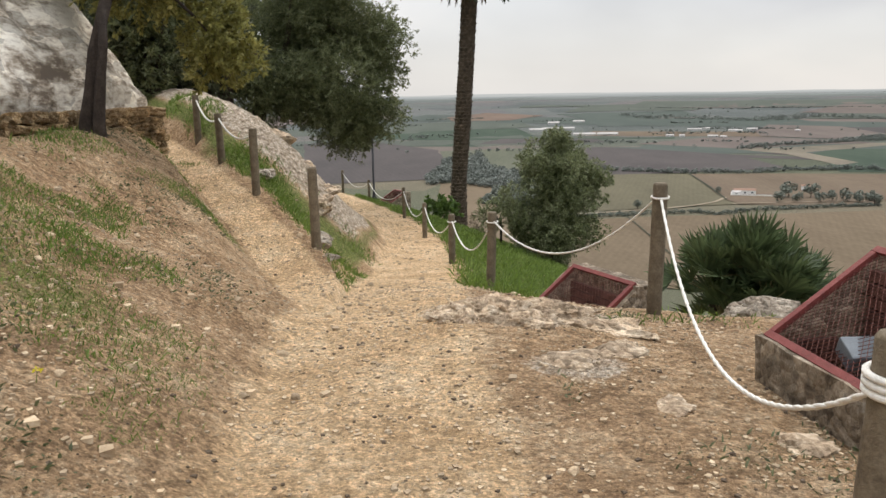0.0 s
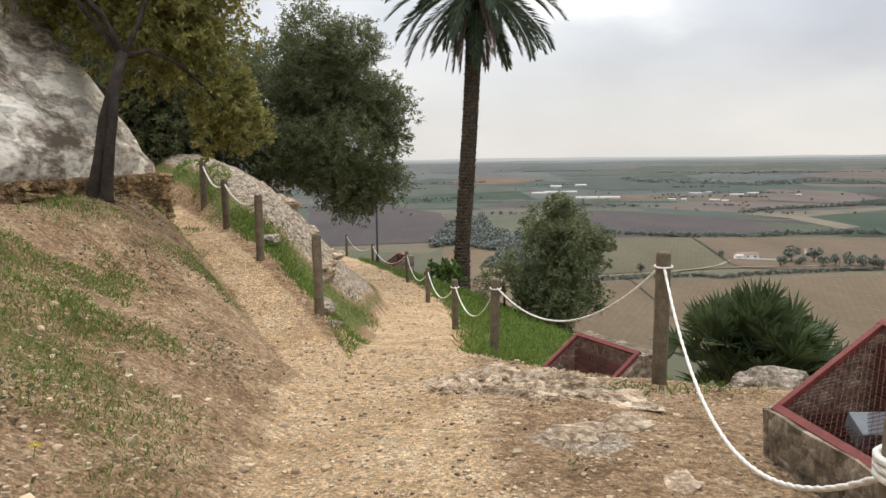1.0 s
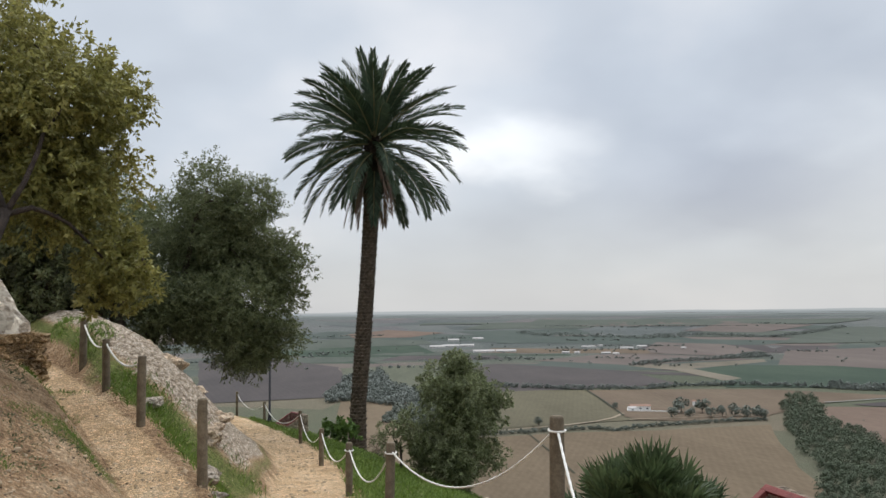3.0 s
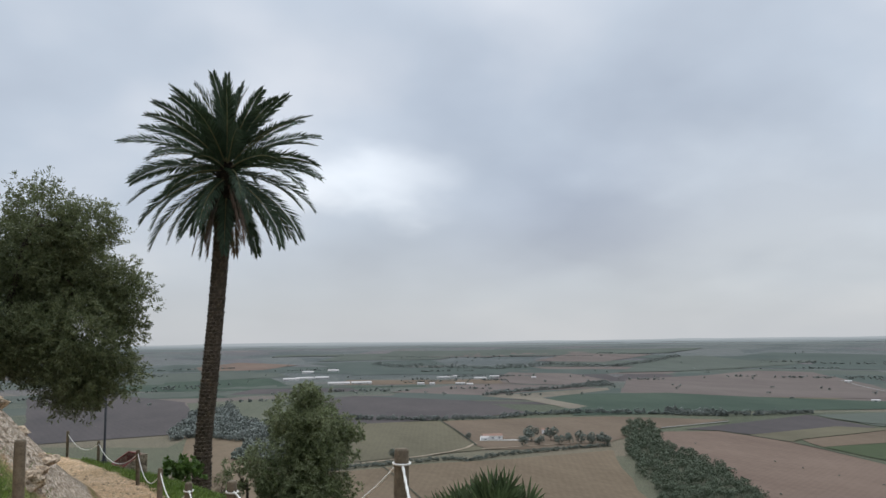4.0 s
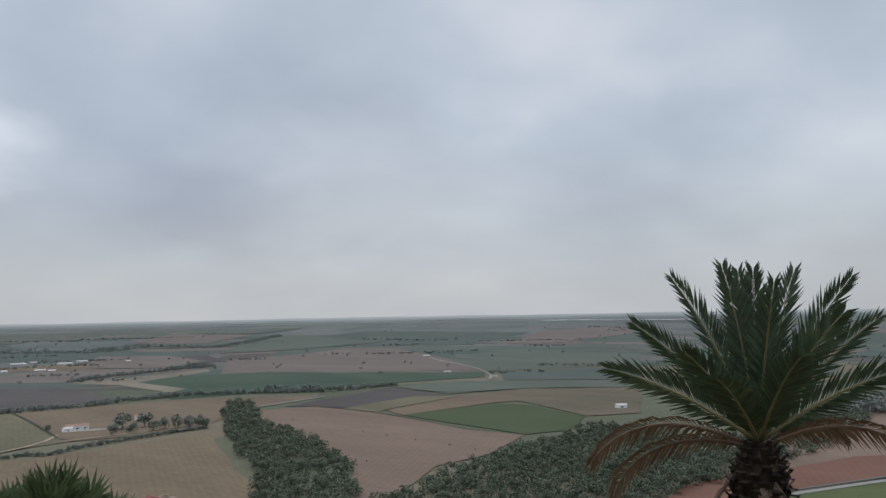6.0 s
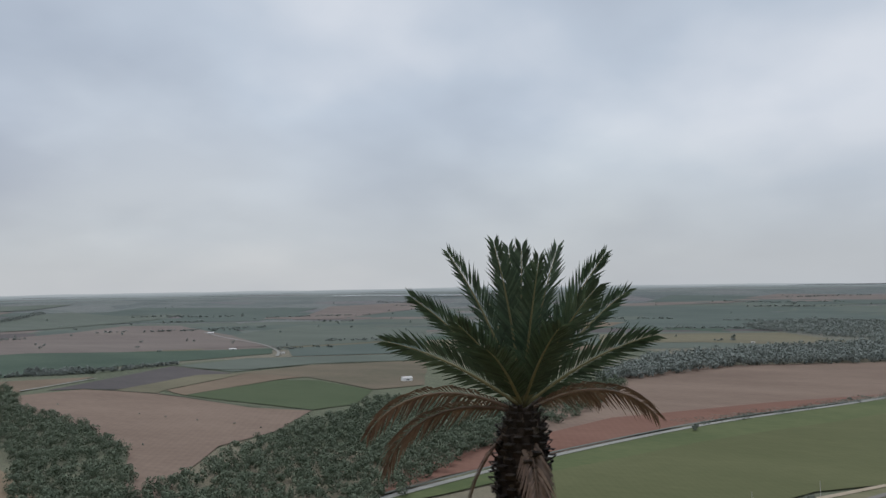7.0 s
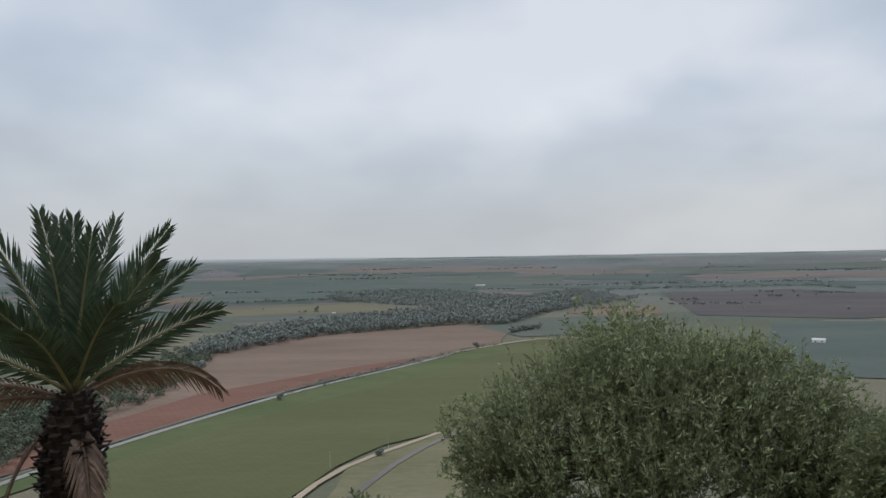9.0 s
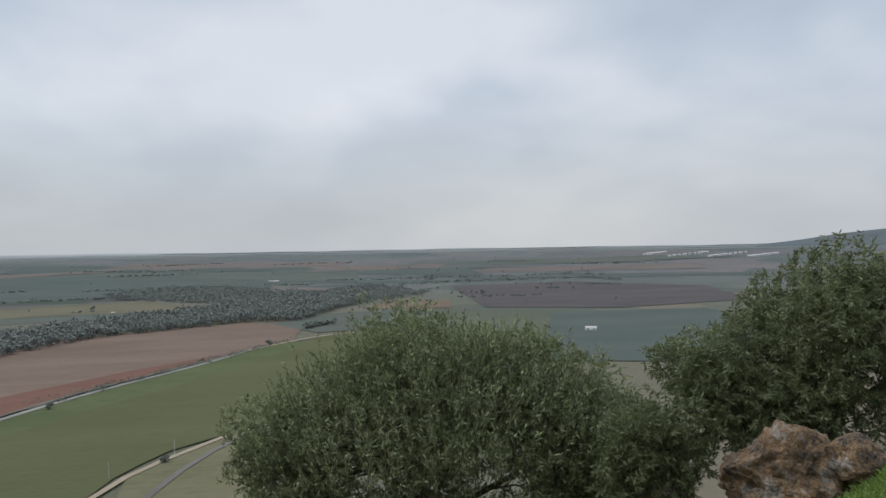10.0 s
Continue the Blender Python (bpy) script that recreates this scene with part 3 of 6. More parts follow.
# ---- the far plain ----
def soil(name, a, b, rows_=0.0, turn=0.0, rough=0.95):
    """Field cover: broad patches, finer mottling and, where rows_ is set, drill rows that far apart."""
    m = bpy.data.materials.new(name)
    m.use_nodes = True
    n, l = nodes_of(m.node_tree)
    o = n.new("ShaderNodeOutputMaterial"); bs = n.new("ShaderNodeBsdfPrincipled"); l.new(bs.outputs[0], o.inputs[0])
    c = n.new("ShaderNodeTexCoord")
    mp = n.new("ShaderNodeMapping"); mp.inputs["Rotation"].default_value = (0, 0, turn); mp.inputs["Scale"].default_value = (1, 0.35, 1)
    l.new(c.outputs["Object"], mp.inputs["Vector"])
    t1 = n.new("ShaderNodeTexNoise"); t1.inputs["Scale"].default_value = 0.012; t1.inputs["Detail"].default_value = 7; t1.inputs["Roughness"].default_value = 0.62
    t2 = n.new("ShaderNodeTexNoise"); t2.inputs["Scale"].default_value = 0.22; t2.inputs["Detail"].default_value = 6; t2.inputs["Roughness"].default_value = 0.7
    l.new(mp.outputs[0], t1.inputs["Vector"]); l.new(mp.outputs[0], t2.inputs["Vector"])
    mx = n.new("ShaderNodeMix"); mx.data_type = "FLOAT"; mx.inputs[0].default_value = 0.4
    l.new(t1.outputs["Fac"], mx.inputs[2]); l.new(t2.outputs["Fac"], mx.inputs[3])
    fac = mx.outputs[0]
    if rows_:
        wv = n.new("ShaderNodeTexWave"); wv.inputs["Scale"].default_value = 0.31 / rows_; wv.inputs["Distortion"].default_value = 0.6
        mp2 = n.new("ShaderNodeMapping"); mp2.inputs["Rotation"].default_value = (0, 0, turn); l.new(c.outputs["Object"], mp2.inputs["Vector"])
        l.new(mp2.outputs[0], wv.inputs["Vector"])
        mx2 = n.new("ShaderNodeMix"); mx2.data_type = "FLOAT"; mx2.inputs[0].default_value = 0.28 if rows_ > 10 else 0.035
        l.new(fac, mx2.inputs[2]); l.new(wv.outputs["Fac"], mx2.inputs[3]); fac = mx2.outputs[0]
    r = n.new("ShaderNodeValToRGB")
    r.color_ramp.elements[0].position, r.color_ramp.elements[0].color = 0.38, (*[0.87 * k for k in a], 1)
    r.color_ramp.elements[1].position, r.color_ramp.elements[1].color = 0.62, (*[0.87 * k for k in b], 1)
    l.new(fac, r.inputs[0]); l.new(r.outputs[0], bs.inputs["Base Color"])
    bs.inputs["Roughness"].default_value = rough; bs.inputs["Specular IOR Level"].default_value = 0.1 if rough > 0.5 else 0.5
    return m


SOIL = {
    "ochre": soil("tan_stubble", (0.125, 0.094, 0.062), (0.185, 0.14, 0.094), 5, 0.4),
    "khaki": soil("greenish_stubble", (0.098, 0.088, 0.058), (0.145, 0.128, 0.084), 5, 0.3),
    "tan": soil("tan_ploughland", (0.115, 0.085, 0.06), (0.168, 0.127, 0.09), 6, 0.2),
    "plum": soil("purple_brown_ploughland", (0.062, 0.055, 0.054), (0.095, 0.082, 0.078), 9, -0.25),
    "stripe": soil("orchard_rows", (0.075, 0.085, 0.06), (0.14, 0.14, 0.10), 12, 0.9),
    "pink": soil("reddish_fallow", (0.13, 0.082, 0.068), (0.19, 0.135, 0.11), 8, 0.2),
    "rust": soil("rusty_ploughland", (0.125, 0.062, 0.045), (0.165, 0.09, 0.066), 5, 1.1),
    "clay": soil("clay_ploughland", (0.128, 0.09, 0.069), (0.182, 0.131, 0.101), 5, 1.0),
    "green": soil("dark_crop", (0.038, 0.058, 0.042), (0.062, 0.085, 0.060), 7, 0.2),
    "bright": soil("young_crop", (0.05, 0.066, 0.033), (0.068, 0.084, 0.044), 4, 0.5),
    "olive": soil("olive_crop", (0.072, 0.077, 0.034), (0.098, 0.10, 0.048), 4, 1.0),
    # distance haze is mixed into the next three base colours
    "dusty": soil("hazed_far_fallow", (0.115, 0.092, 0.082), (0.155, 0.128, 0.112), 8, 0.2),
    "faded": soil("hazed_far_crop", (0.062, 0.078, 0.068), (0.084, 0.10, 0.086), 7, 0.2),
    "sage": soil("hazed_grey_meadow", (0.074, 0.085, 0.07), (0.10, 0.112, 0.092), 7, 0.4),
    "heath": soil("rough_pasture", (0.08, 0.075, 0.05), (0.135, 0.105, 0.075)),
    "verge": soil("grass_verge", (0.06, 0.078, 0.032), (0.10, 0.11, 0.05)),
    "drygrass": soil("dry_verge", (0.10, 0.10, 0.052), (0.17, 0.15, 0.095)),
    "sandbar": soil("river_sand", (0.12, 0.105, 0.08), (0.22, 0.19, 0.145)),
    "sand": soil("track_sand", (0.26, 0.21, 0.15), (0.34, 0.28, 0.21)),
    "pale": soil("concrete_road", (0.19, 0.185, 0.165), (0.27, 0.26, 0.235)),
    "ballast": soil("railway_ballast", (0.11, 0.10, 0.09), (0.17, 0.155, 0.14), 1.6, 0.9),
    "dark": soil("ditch_scrub", (0.035, 0.042, 0.03), (0.06, 0.065, 0.045)),
    "water": soil("canal_water", (0.09, 0.10, 0.085), (0.13, 0.135, 0.12), rough=0.7),
    # the sky's reflection is put into this pale water colour
    "sky_pale_water": soil("sky_reflecting_water", (0.5, 0.53, 0.55), (0.6, 0.62, 0.63), rough=0.12),
}
layer_no = [0]


def drape(bm, lift):
    for v in bm.verts:
        v.co.z = float(height(v.co.x, v.co.y)) + lift + max(0, math.hypot(v.co.x, v.co.y) - 1500) * 0.0007


def field(kind, label, corners, lift=None):
    """One field lying on the plain, its edge a little uneven."""
    if lift is None:
        layer_no[0] += 1
    bm = bmesh.new()
    ring = []
    for i, (a, b) in enumerate(zip(corners, corners[1:] + corners[:1])):
        n = max(2, int(math.hypot(b[0] - a[0], b[1] - a[1]) / 60))
        for k in range(n):
            t = k / n
            w = 0 if k == 0 else 2.5
            ring.append(bm.verts.new((a[0] + (b[0] - a[0]) * t + random.uniform(-w, w), a[1] + (b[1] - a[1]) * t + random.uniform(-w, w), 0)))
    edges = [bm.edges.new((ring[i], ring[(i + 1) % len(ring)])) for i in range(len(ring))]
    bmesh.ops.triangle_fill(bm, edges=edges, use_beauty=True)
    for _ in range(4):
        long = [e_ for e_ in bm.edges if e_.calc_length() > 130]
        if not long:
            break
        bmesh.ops.subdivide_edges(bm, edges=long, cuts=1)
        bmesh.ops.triangulate(bm, faces=bm.faces[:])
    drape(bm, 0.6 + 0.008 * layer_no[0] if lift is None else lift)
    bmesh.ops.recalc_face_normals(bm, faces=bm.faces)
    if bm.faces and sum(f.normal.z for f in bm.faces) < 0:
        bmesh.ops.reverse_faces(bm, faces=bm.faces)
    me = bpy.data.meshes.new("field"); bm.to_mesh(me); bm.free(); me.materials.append(SOIL[kind])
    return tagged(new("field", me), label, "field", kind="structure")


def road(name, label, line, width, kind):
    layer_no[0] += 1
    pts = []
    for a, b in zip(line, line[1:]):
        n = max(1, int(math.hypot(b[0] - a[0], b[1] - a[1]) / 30))
        pts += [Vector((a[0] + (b[0] - a[0]) * k / n, a[1] + (b[1] - a[1]) * k / n)) for k in range(n)]
    pts.append(Vector(line[-1]))
    for _ in range(3):
        pts = [pts[0]] + [(pts[i - 1] + pts[i] * 2 + pts[i + 1]) / 4 for i in range(1, len(pts) - 1)] + [pts[-1]]
    bm = bmesh.new()
    prev = None
    for i, p in enumerate(pts):
        d = (pts[min(i + 1, len(pts) - 1)] - pts[max(i - 1, 0)]).normalized()
        s = Vector((-d.y, d.x)) * width / 2 * random.uniform(0.9, 1.1)
        cur = (bm.verts.new((p.x + s.x, p.y + s.y, 0)), bm.verts.new((p.x - s.x, p.y - s.y, 0)))
        if prev:
            bm.faces.new((prev[1], cur[1], cur[0], prev[0]))
        prev = cur
    drape(bm, (6.0 if kind == "bright" else 1.0) + 0.004 * layer_no[0])
    me = bpy.data.meshes.new(name); bm.to_mesh(me); bm.free()
    me.materials.append(SOIL["sky_pale_water" if kind == "bright" else kind])
    return tagged(new(name, me), label, name.replace("_", " "), kind="structure")


# the far tone carries distance haze in its leaf colour
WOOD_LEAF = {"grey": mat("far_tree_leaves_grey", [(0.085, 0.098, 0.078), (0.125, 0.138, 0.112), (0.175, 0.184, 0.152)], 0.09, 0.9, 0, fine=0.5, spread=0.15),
             "far": mat("hazed_tree_leaves", [(0.105, 0.12, 0.105), (0.14, 0.155, 0.135), (0.175, 0.188, 0.165)], 0.05, 0.8, 0, fine=0.5, spread=0.2),
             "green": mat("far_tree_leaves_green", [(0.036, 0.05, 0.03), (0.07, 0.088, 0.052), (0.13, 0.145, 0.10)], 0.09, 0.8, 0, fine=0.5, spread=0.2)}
rngw = np.random.default_rng(77)


def far_leaves(trees, leaf_m, per):
    """Leaf clumps for many far trees (x, y, z, height, radius) in one set of quads: each crown a few rounded heads."""
    V = []
    for x, y, z, hh, r in trees:
        nl = 6
        lob = rngw.normal(size=(nl, 3)); lob /= np.linalg.norm(lob, axis=1, keepdims=True)
        lob = lob * (0.55 * r, 0.55 * r, 0.24 * hh) + (0, 0, 0.55 * hh)
        size = rngw.uniform(0.75, 1.15, nl)
        k = rngw.integers(0, nl, per)
        u = rngw.normal(size=(per, 3)); u[:, 2] += 0.35; u /= np.linalg.norm(u, axis=1, keepdims=True)
        c = lob[k] + u * (0.52 * r, 0.52 * r, min(0.52 * r, 0.32 * hh)) * (size[k] * rngw.uniform(0.86, 1.05, per))[:, None]
        c[:, 2] = np.maximum(c[:, 2], 0.04 * hh)
        c += (x, y, z)
        nn = u + rngw.normal(size=(per, 3)) * 0.22
        nn /= np.linalg.norm(nn, axis=1, keepdims=True)
        a = np.cross(nn, rngw.normal(size=(per, 3))); a /= np.linalg.norm(a, axis=1, keepdims=True)
        b = np.cross(nn, a)
        s = leaf_m * rngw.uniform(0.6, 1.3, (per, 1))
        V.append(np.stack([c - a * s, c + b * s * 0.8, c + a * s, c - b * s * 0.8], 1).reshape(-1, 3))
    return np.concatenate(V)


def inside(px_, py_, poly):
    r = np.zeros(len(px_), bool)
    for (x1, y1), (x2, y2) in zip(poly, poly[1:] + poly[:1]):
        if y1 != y2:
            r ^= ((y1 > py_) != (y2 > py_)) & (px_ < (x2 - x1) * (py_ - y1) / (y2 - y1) + x1)
    return r


def wood(name, label, corners, gap, hgt, kind):
    near = min(math.hypot(*c) for c in corners)
    gap *= 1.4 if near < 500 else 1.05
    xs, ys = [c[0] for c in corners], [c[1] for c in corners]
    X_, Y_ = np.meshgrid(np.arange(min(xs), max(xs), gap), np.arange(min(ys), max(ys), gap))
    x = X_.ravel() + rngw.uniform(-0.45, 0.45, X_.size) * gap; y = Y_.ravel() + rngw.uniform(-0.45, 0.45, X_.size) * gap
    k = inside(x, y, corners) & (rngw.random(len(x)) > 0.15); x, y = x[k], y[k]
    if len(x) > 1500:
        x, y = x[:: len(x) // 1500 + 1], y[:: len(y) // 1500 + 1]
    z = height(x, y)
    trees = [(a, b, c, hgt * rngw.uniform(0.55, 1.25), gap * rngw.uniform(0.45, 0.75) * (1.0 if near < 500 else 1.3)) for a, b, c in zip(x, y, z)]
    V = far_leaves(trees, 0.55 if near < 500 else 1.15, 210 if near < 500 else 100)
    return tagged(new(name, mesh_of(name, V, np.arange(len(V)).reshape(-1, 4), WOOD_LEAF[kind])), label, "wood", kind="stuff")


def hedge(label, line, gap, hgt):
    trees = []
    for a, b in zip(line, line[1:]):
        n = max(1, int(math.hypot(b[0] - a[0], b[1] - a[1]) / gap * 2.8))
        for k in range(n):
            t = (k + rngw.uniform(-0.5, 0.5)) / n
            x, y = a[0] + (b[0] - a[0]) * t + rngw.normal() * gap * 0.35, a[1] + (b[1] - a[1]) * t + rngw.normal() * gap * 0.35
            s = rngw.uniform(0.35, 1.15)
            trees.append((x, y, h(x, y), hgt * s, gap * rngw.uniform(0.5, 1.0) * (0.5 + 0.5 * s)))
    V = far_leaves(trees, hgt * 0.10, 70)
    # hedges beyond 1100 m take the haze-paled leaves
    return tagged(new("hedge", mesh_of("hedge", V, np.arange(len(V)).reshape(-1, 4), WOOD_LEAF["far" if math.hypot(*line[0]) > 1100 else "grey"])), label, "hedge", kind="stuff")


def lone_tree(label, x, y, hgt):
    z = h(x, y)
    t = thing("far_tree" if hgt > 5 else "far_bush", label, "tree" if hgt > 5 else "bush", (x, y, z), "trees on the plain")
    part("trunk", tube([(0, 0, -0.3), (0, 0, hgt * 0.5)], [hgt * 0.03, hgt * 0.02], 6), BARK, t)
    V = far_leaves([(0, 0, 0, hgt, hgt * 0.55)], hgt * 0.075, 320)
    part("crown", mesh_of("crown", V, np.arange(len(V)).reshape(-1, 4), WOOD_LEAF["grey"]), None, t)
    return t


WHITEWASH = mat("whitewashed_wall", [(0.62, 0.61, 0.58), (0.74, 0.73, 0.70), (0.8, 0.79, 0.77)], 0.6, 0.9, 0.1)
ROOF = mat("pale_roof", [(0.36, 0.33, 0.31), (0.5, 0.48, 0.46)], 0.5, 0.85, 0.1)
TILE_ROOF = mat("clay_tile_roof", [(0.20, 0.12, 0.09), (0.30, 0.19, 0.14)], 0.7, 0.9, 0.2)
# whitewash of far buildings, dulled by haze put into its colour
HAZED_WALL = mat("haze_dulled_wall", [(0.36, 0.35, 0.33), (0.50, 0.48, 0.455), (0.62, 0.60, 0.57)], 0.06, 0.9, 0.1, spread=0.25)
DARK_OPENING = mat("dark_window", [(0.03, 0.03, 0.035), (0.06, 0.06, 0.07)], 1, 0.4, 0)


def building(name, label, x, y, w, d, hh, yaw):
    z = h(x, y)
    if name != "farmhouse" and math.hypot(x, y) > 1200:
        k = random.Random(int(x * 7 + y)).uniform(0.3, 0.75)
        w, d, hh = w * k, d * 0.6, hh * 0.5
    t = thing(name, label, "building", (x, y, z), "buildings on the plain")
    t.rotation_euler = (0, 0, radians(yaw) + math.atan2(-x, y))
    part("wall", box(w, d, hh + 1, (0, 0, hh / 2 - 0.5), 0), WHITEWASH if math.hypot(x, y) < 1200 else HAZED_WALL, t)
    bm = bmesh.new()
    rise = min(d * 0.22, 3.5)
    v = [bm.verts.new(p) for p in ((-w / 2 - 0.4, -d / 2 - 0.4, hh), (w / 2 + 0.4, -d / 2 - 0.4, hh), (w / 2 + 0.4, d / 2 + 0.4, hh), (-w / 2 - 0.4, d / 2 + 0.4, hh), (-w / 2 - 0.4, 0, hh + rise), (w / 2 + 0.4, 0, hh + rise))]
    for q in ((0, 1, 5, 4), (3, 4, 5, 2), (0, 4, 3), (1, 2, 5), (0, 3, 2, 1)):
        bm.faces.new([v[i] for i in q])
    part("roof", bm, TILE_ROOF if name == "farmhouse" else ROOF, t)
    n = max(1, int(w / 7))
    for i in range(n):
        part("window", box(w / n * 0.3, 0.2, hh * 0.32, (-w / 2 + w * (i + 0.5) / n, -d / 2 - 0.06, hh * 0.5), 0), DARK_OPENING, t)
    return t


def patchwork(n):
    """The many narrow fields that stack up towards the horizon, strewn at random and turned to lie across the camera's
    view.
    """
    rf = random.Random(404)
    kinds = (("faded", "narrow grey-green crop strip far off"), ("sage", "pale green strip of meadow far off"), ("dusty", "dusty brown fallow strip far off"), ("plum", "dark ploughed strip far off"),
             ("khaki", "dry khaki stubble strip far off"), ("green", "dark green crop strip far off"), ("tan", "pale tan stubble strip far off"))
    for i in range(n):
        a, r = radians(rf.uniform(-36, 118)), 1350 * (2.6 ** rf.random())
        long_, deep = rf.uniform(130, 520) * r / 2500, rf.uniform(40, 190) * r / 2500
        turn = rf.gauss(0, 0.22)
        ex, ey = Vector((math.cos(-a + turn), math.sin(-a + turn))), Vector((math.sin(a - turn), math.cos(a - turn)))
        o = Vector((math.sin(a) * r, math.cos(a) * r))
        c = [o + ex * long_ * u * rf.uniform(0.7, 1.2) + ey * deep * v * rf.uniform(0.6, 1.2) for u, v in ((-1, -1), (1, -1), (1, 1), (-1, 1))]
        # past 2300 m only the covers with haze in their colour
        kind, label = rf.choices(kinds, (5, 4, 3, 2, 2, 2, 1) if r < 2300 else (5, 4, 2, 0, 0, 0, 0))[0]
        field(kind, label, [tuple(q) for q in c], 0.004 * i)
    trees = []
    for i in range(75):
        a, r = radians(rf.uniform(-36, 118)), 1450 * (2.4 ** rf.random())
        turn = rf.gauss(0, 0.25)
        ex = Vector((math.cos(-a + turn), math.sin(-a + turn)))
        o = Vector((math.sin(a) * r, math.cos(a) * r))
        ln = rf.uniform(60, 330) * r / 2200
        for k in range(int(ln / 7)):
            p = o + ex * (rf.uniform(-0.5, 0.5) * ln) + Vector((rf.gauss(0, 4), rf.gauss(0, 4)))
            trees.append((p.x, p.y, h(p.x, p.y), rf.uniform(3, 7.5), rf.uniform(3, 6.5)))
    for i in range(260):
        a, r = radians(rf.uniform(-36, 118)), 1500 * (2.3 ** rf.random())
        x, y = math.sin(a) * r, math.cos(a) * r
        trees.append((x, y, h(x, y), rf.uniform(4, 9), rf.uniform(3, 6)))
    V = far_leaves(trees, 1.25, 26)
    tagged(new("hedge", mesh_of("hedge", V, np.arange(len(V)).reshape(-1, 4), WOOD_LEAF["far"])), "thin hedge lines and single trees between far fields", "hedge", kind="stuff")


patchwork(120)


# ---- the plain: fields, roads, woods and farms (corners in metres) ----
field("ochre", "dry tan stubble field on the plain", ((-14, 709), (133, 680), (207, 692), (283, 689), (400, 703), (352, 605), (312, 515), (264, 380), (-8, 483)))
field("ochre", "pale tan field below the palm", ((-1, 981), (82, 948), (70, 787), (48, 613), (-10, 617)))
field("khaki", "greenish tan stubble field beside a lane", ((163, 1068), (328, 1039), (287, 787), (285, 756), (153, 728), (102, 735)))
field("tan", "tan ploughed field behind the white farm", ((330, 1039), (423, 1028), (564, 996), (681, 891), (560, 852), (441, 769), (399, 729), (287, 755), (287, 786)))
field("plum", "dark purple-brown ploughed field", ((-172, 987), (-318, 1834), (-196, 1934), (-6, 1558), (14, 1033)))
field("plum", "wide purple-brown ploughed field behind a hedge", ((130, 1033), (194, 1494), (316, 1567), (410, 1458), (493, 1339), (484, 1098), (320, 1054), (165, 1044)))
field("stripe", "orchard in pale green rows", ((14, 1033), (-3, 1527), (206, 1587), (130, 1033)))
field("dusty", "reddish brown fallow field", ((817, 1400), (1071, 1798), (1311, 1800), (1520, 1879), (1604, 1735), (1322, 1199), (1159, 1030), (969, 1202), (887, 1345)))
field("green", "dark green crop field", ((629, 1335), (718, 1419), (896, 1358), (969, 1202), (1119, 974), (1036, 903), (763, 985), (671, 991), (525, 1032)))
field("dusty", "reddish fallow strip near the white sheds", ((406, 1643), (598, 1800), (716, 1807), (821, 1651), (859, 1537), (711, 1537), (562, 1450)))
field("dusty", "hazy brown field above the sheds", ((780, 1967), (913, 2210), (1055, 2082), (1015, 1786), (840, 1689), (737, 1821)))
field("clay", "far orange-tan field", ((21, 2837), (178, 3086), (373, 2875), (230, 2659), (38, 2642)))
field("sandbar", "pale sandy river bank", ((537, 1446), (646, 1476), (873, 1550), (842, 1483), (625, 1352), (614, 1155), (567, 1122), (581, 1329)))
field("clay", "bare tan field with a few bushes", ((521, 815), (591, 791), (598, 678), (560, 515), (569, 450), (478, 412), (415, 411), (335, 365), (255, 295), (264, 328), (372, 452), (428, 578), (454, 696)))
field("plum", "grey-brown ploughed strip", ((568, 825), (819, 902), (779, 748), (601, 754), (594, 796)))
field("khaki", "pale green wedge of stubble", ((587, 786), (598, 749), (745, 776), (788, 728), (623, 697), (600, 683)))
field("tan", "brown strip beside the green field", ((620, 693), (789, 726), (782, 626), (746, 639), (599, 642)))
field("bright", "bright green young crop", ((599, 641), (741, 635), (754, 587), (706, 476), (616, 434), (572, 451)))
field("heath", "rough brown-olive pasture", ((776, 741), (903, 712), (1011, 586), (766, 446), (710, 478), (778, 621)))
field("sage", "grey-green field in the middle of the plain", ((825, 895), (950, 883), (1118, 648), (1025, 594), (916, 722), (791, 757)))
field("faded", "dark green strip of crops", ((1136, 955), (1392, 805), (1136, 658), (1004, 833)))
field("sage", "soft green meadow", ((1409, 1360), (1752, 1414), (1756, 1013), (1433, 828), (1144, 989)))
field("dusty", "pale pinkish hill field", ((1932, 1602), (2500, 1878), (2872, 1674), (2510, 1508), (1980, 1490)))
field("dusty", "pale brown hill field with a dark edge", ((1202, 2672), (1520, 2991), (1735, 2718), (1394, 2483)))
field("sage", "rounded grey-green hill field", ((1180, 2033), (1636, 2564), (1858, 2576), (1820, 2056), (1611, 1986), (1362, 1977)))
field("clay", "wide reddish brown ploughed field beyond the canal", ((354, 234), (437, 273), (608, 271), (845, 286), (1045, 241), (1194, -24), (1127, -104), (932, -76), (841, -4), (714, 78), (629, 132), (472, 194), (404, 224)))
field("rust", "redder strip of ploughed earth along the canal", ((357, 236), (404, 252), (494, 238), (635, 193), (770, 85), (868, -11), (720, 79), (632, 133), (473, 194), (405, 224)))
field("olive", "broad olive-green crop field beside the canal", ((347, 178), (436, 179), (573, 112), (759, -4), (925, -85), (1008, -136), (984, -204), (653, -135), (519, -32), (456, 31), (410, 54), (344, 73), (287, 98), (290, 148)))
field("verge", "grassy canal verge", ((332, 219), (369, 205), (430, 177), (562, 110), (741, -4), (908, -87), (950, -74), (845, -11), (778, 30), (619, 130), (470, 193), (396, 219), (349, 230)))
field("drygrass", "dry grass verge beside the railway", ((343, 53), (405, 48), (443, 30), (489, -2), (527, -48), (438, -39), (343, -6)))
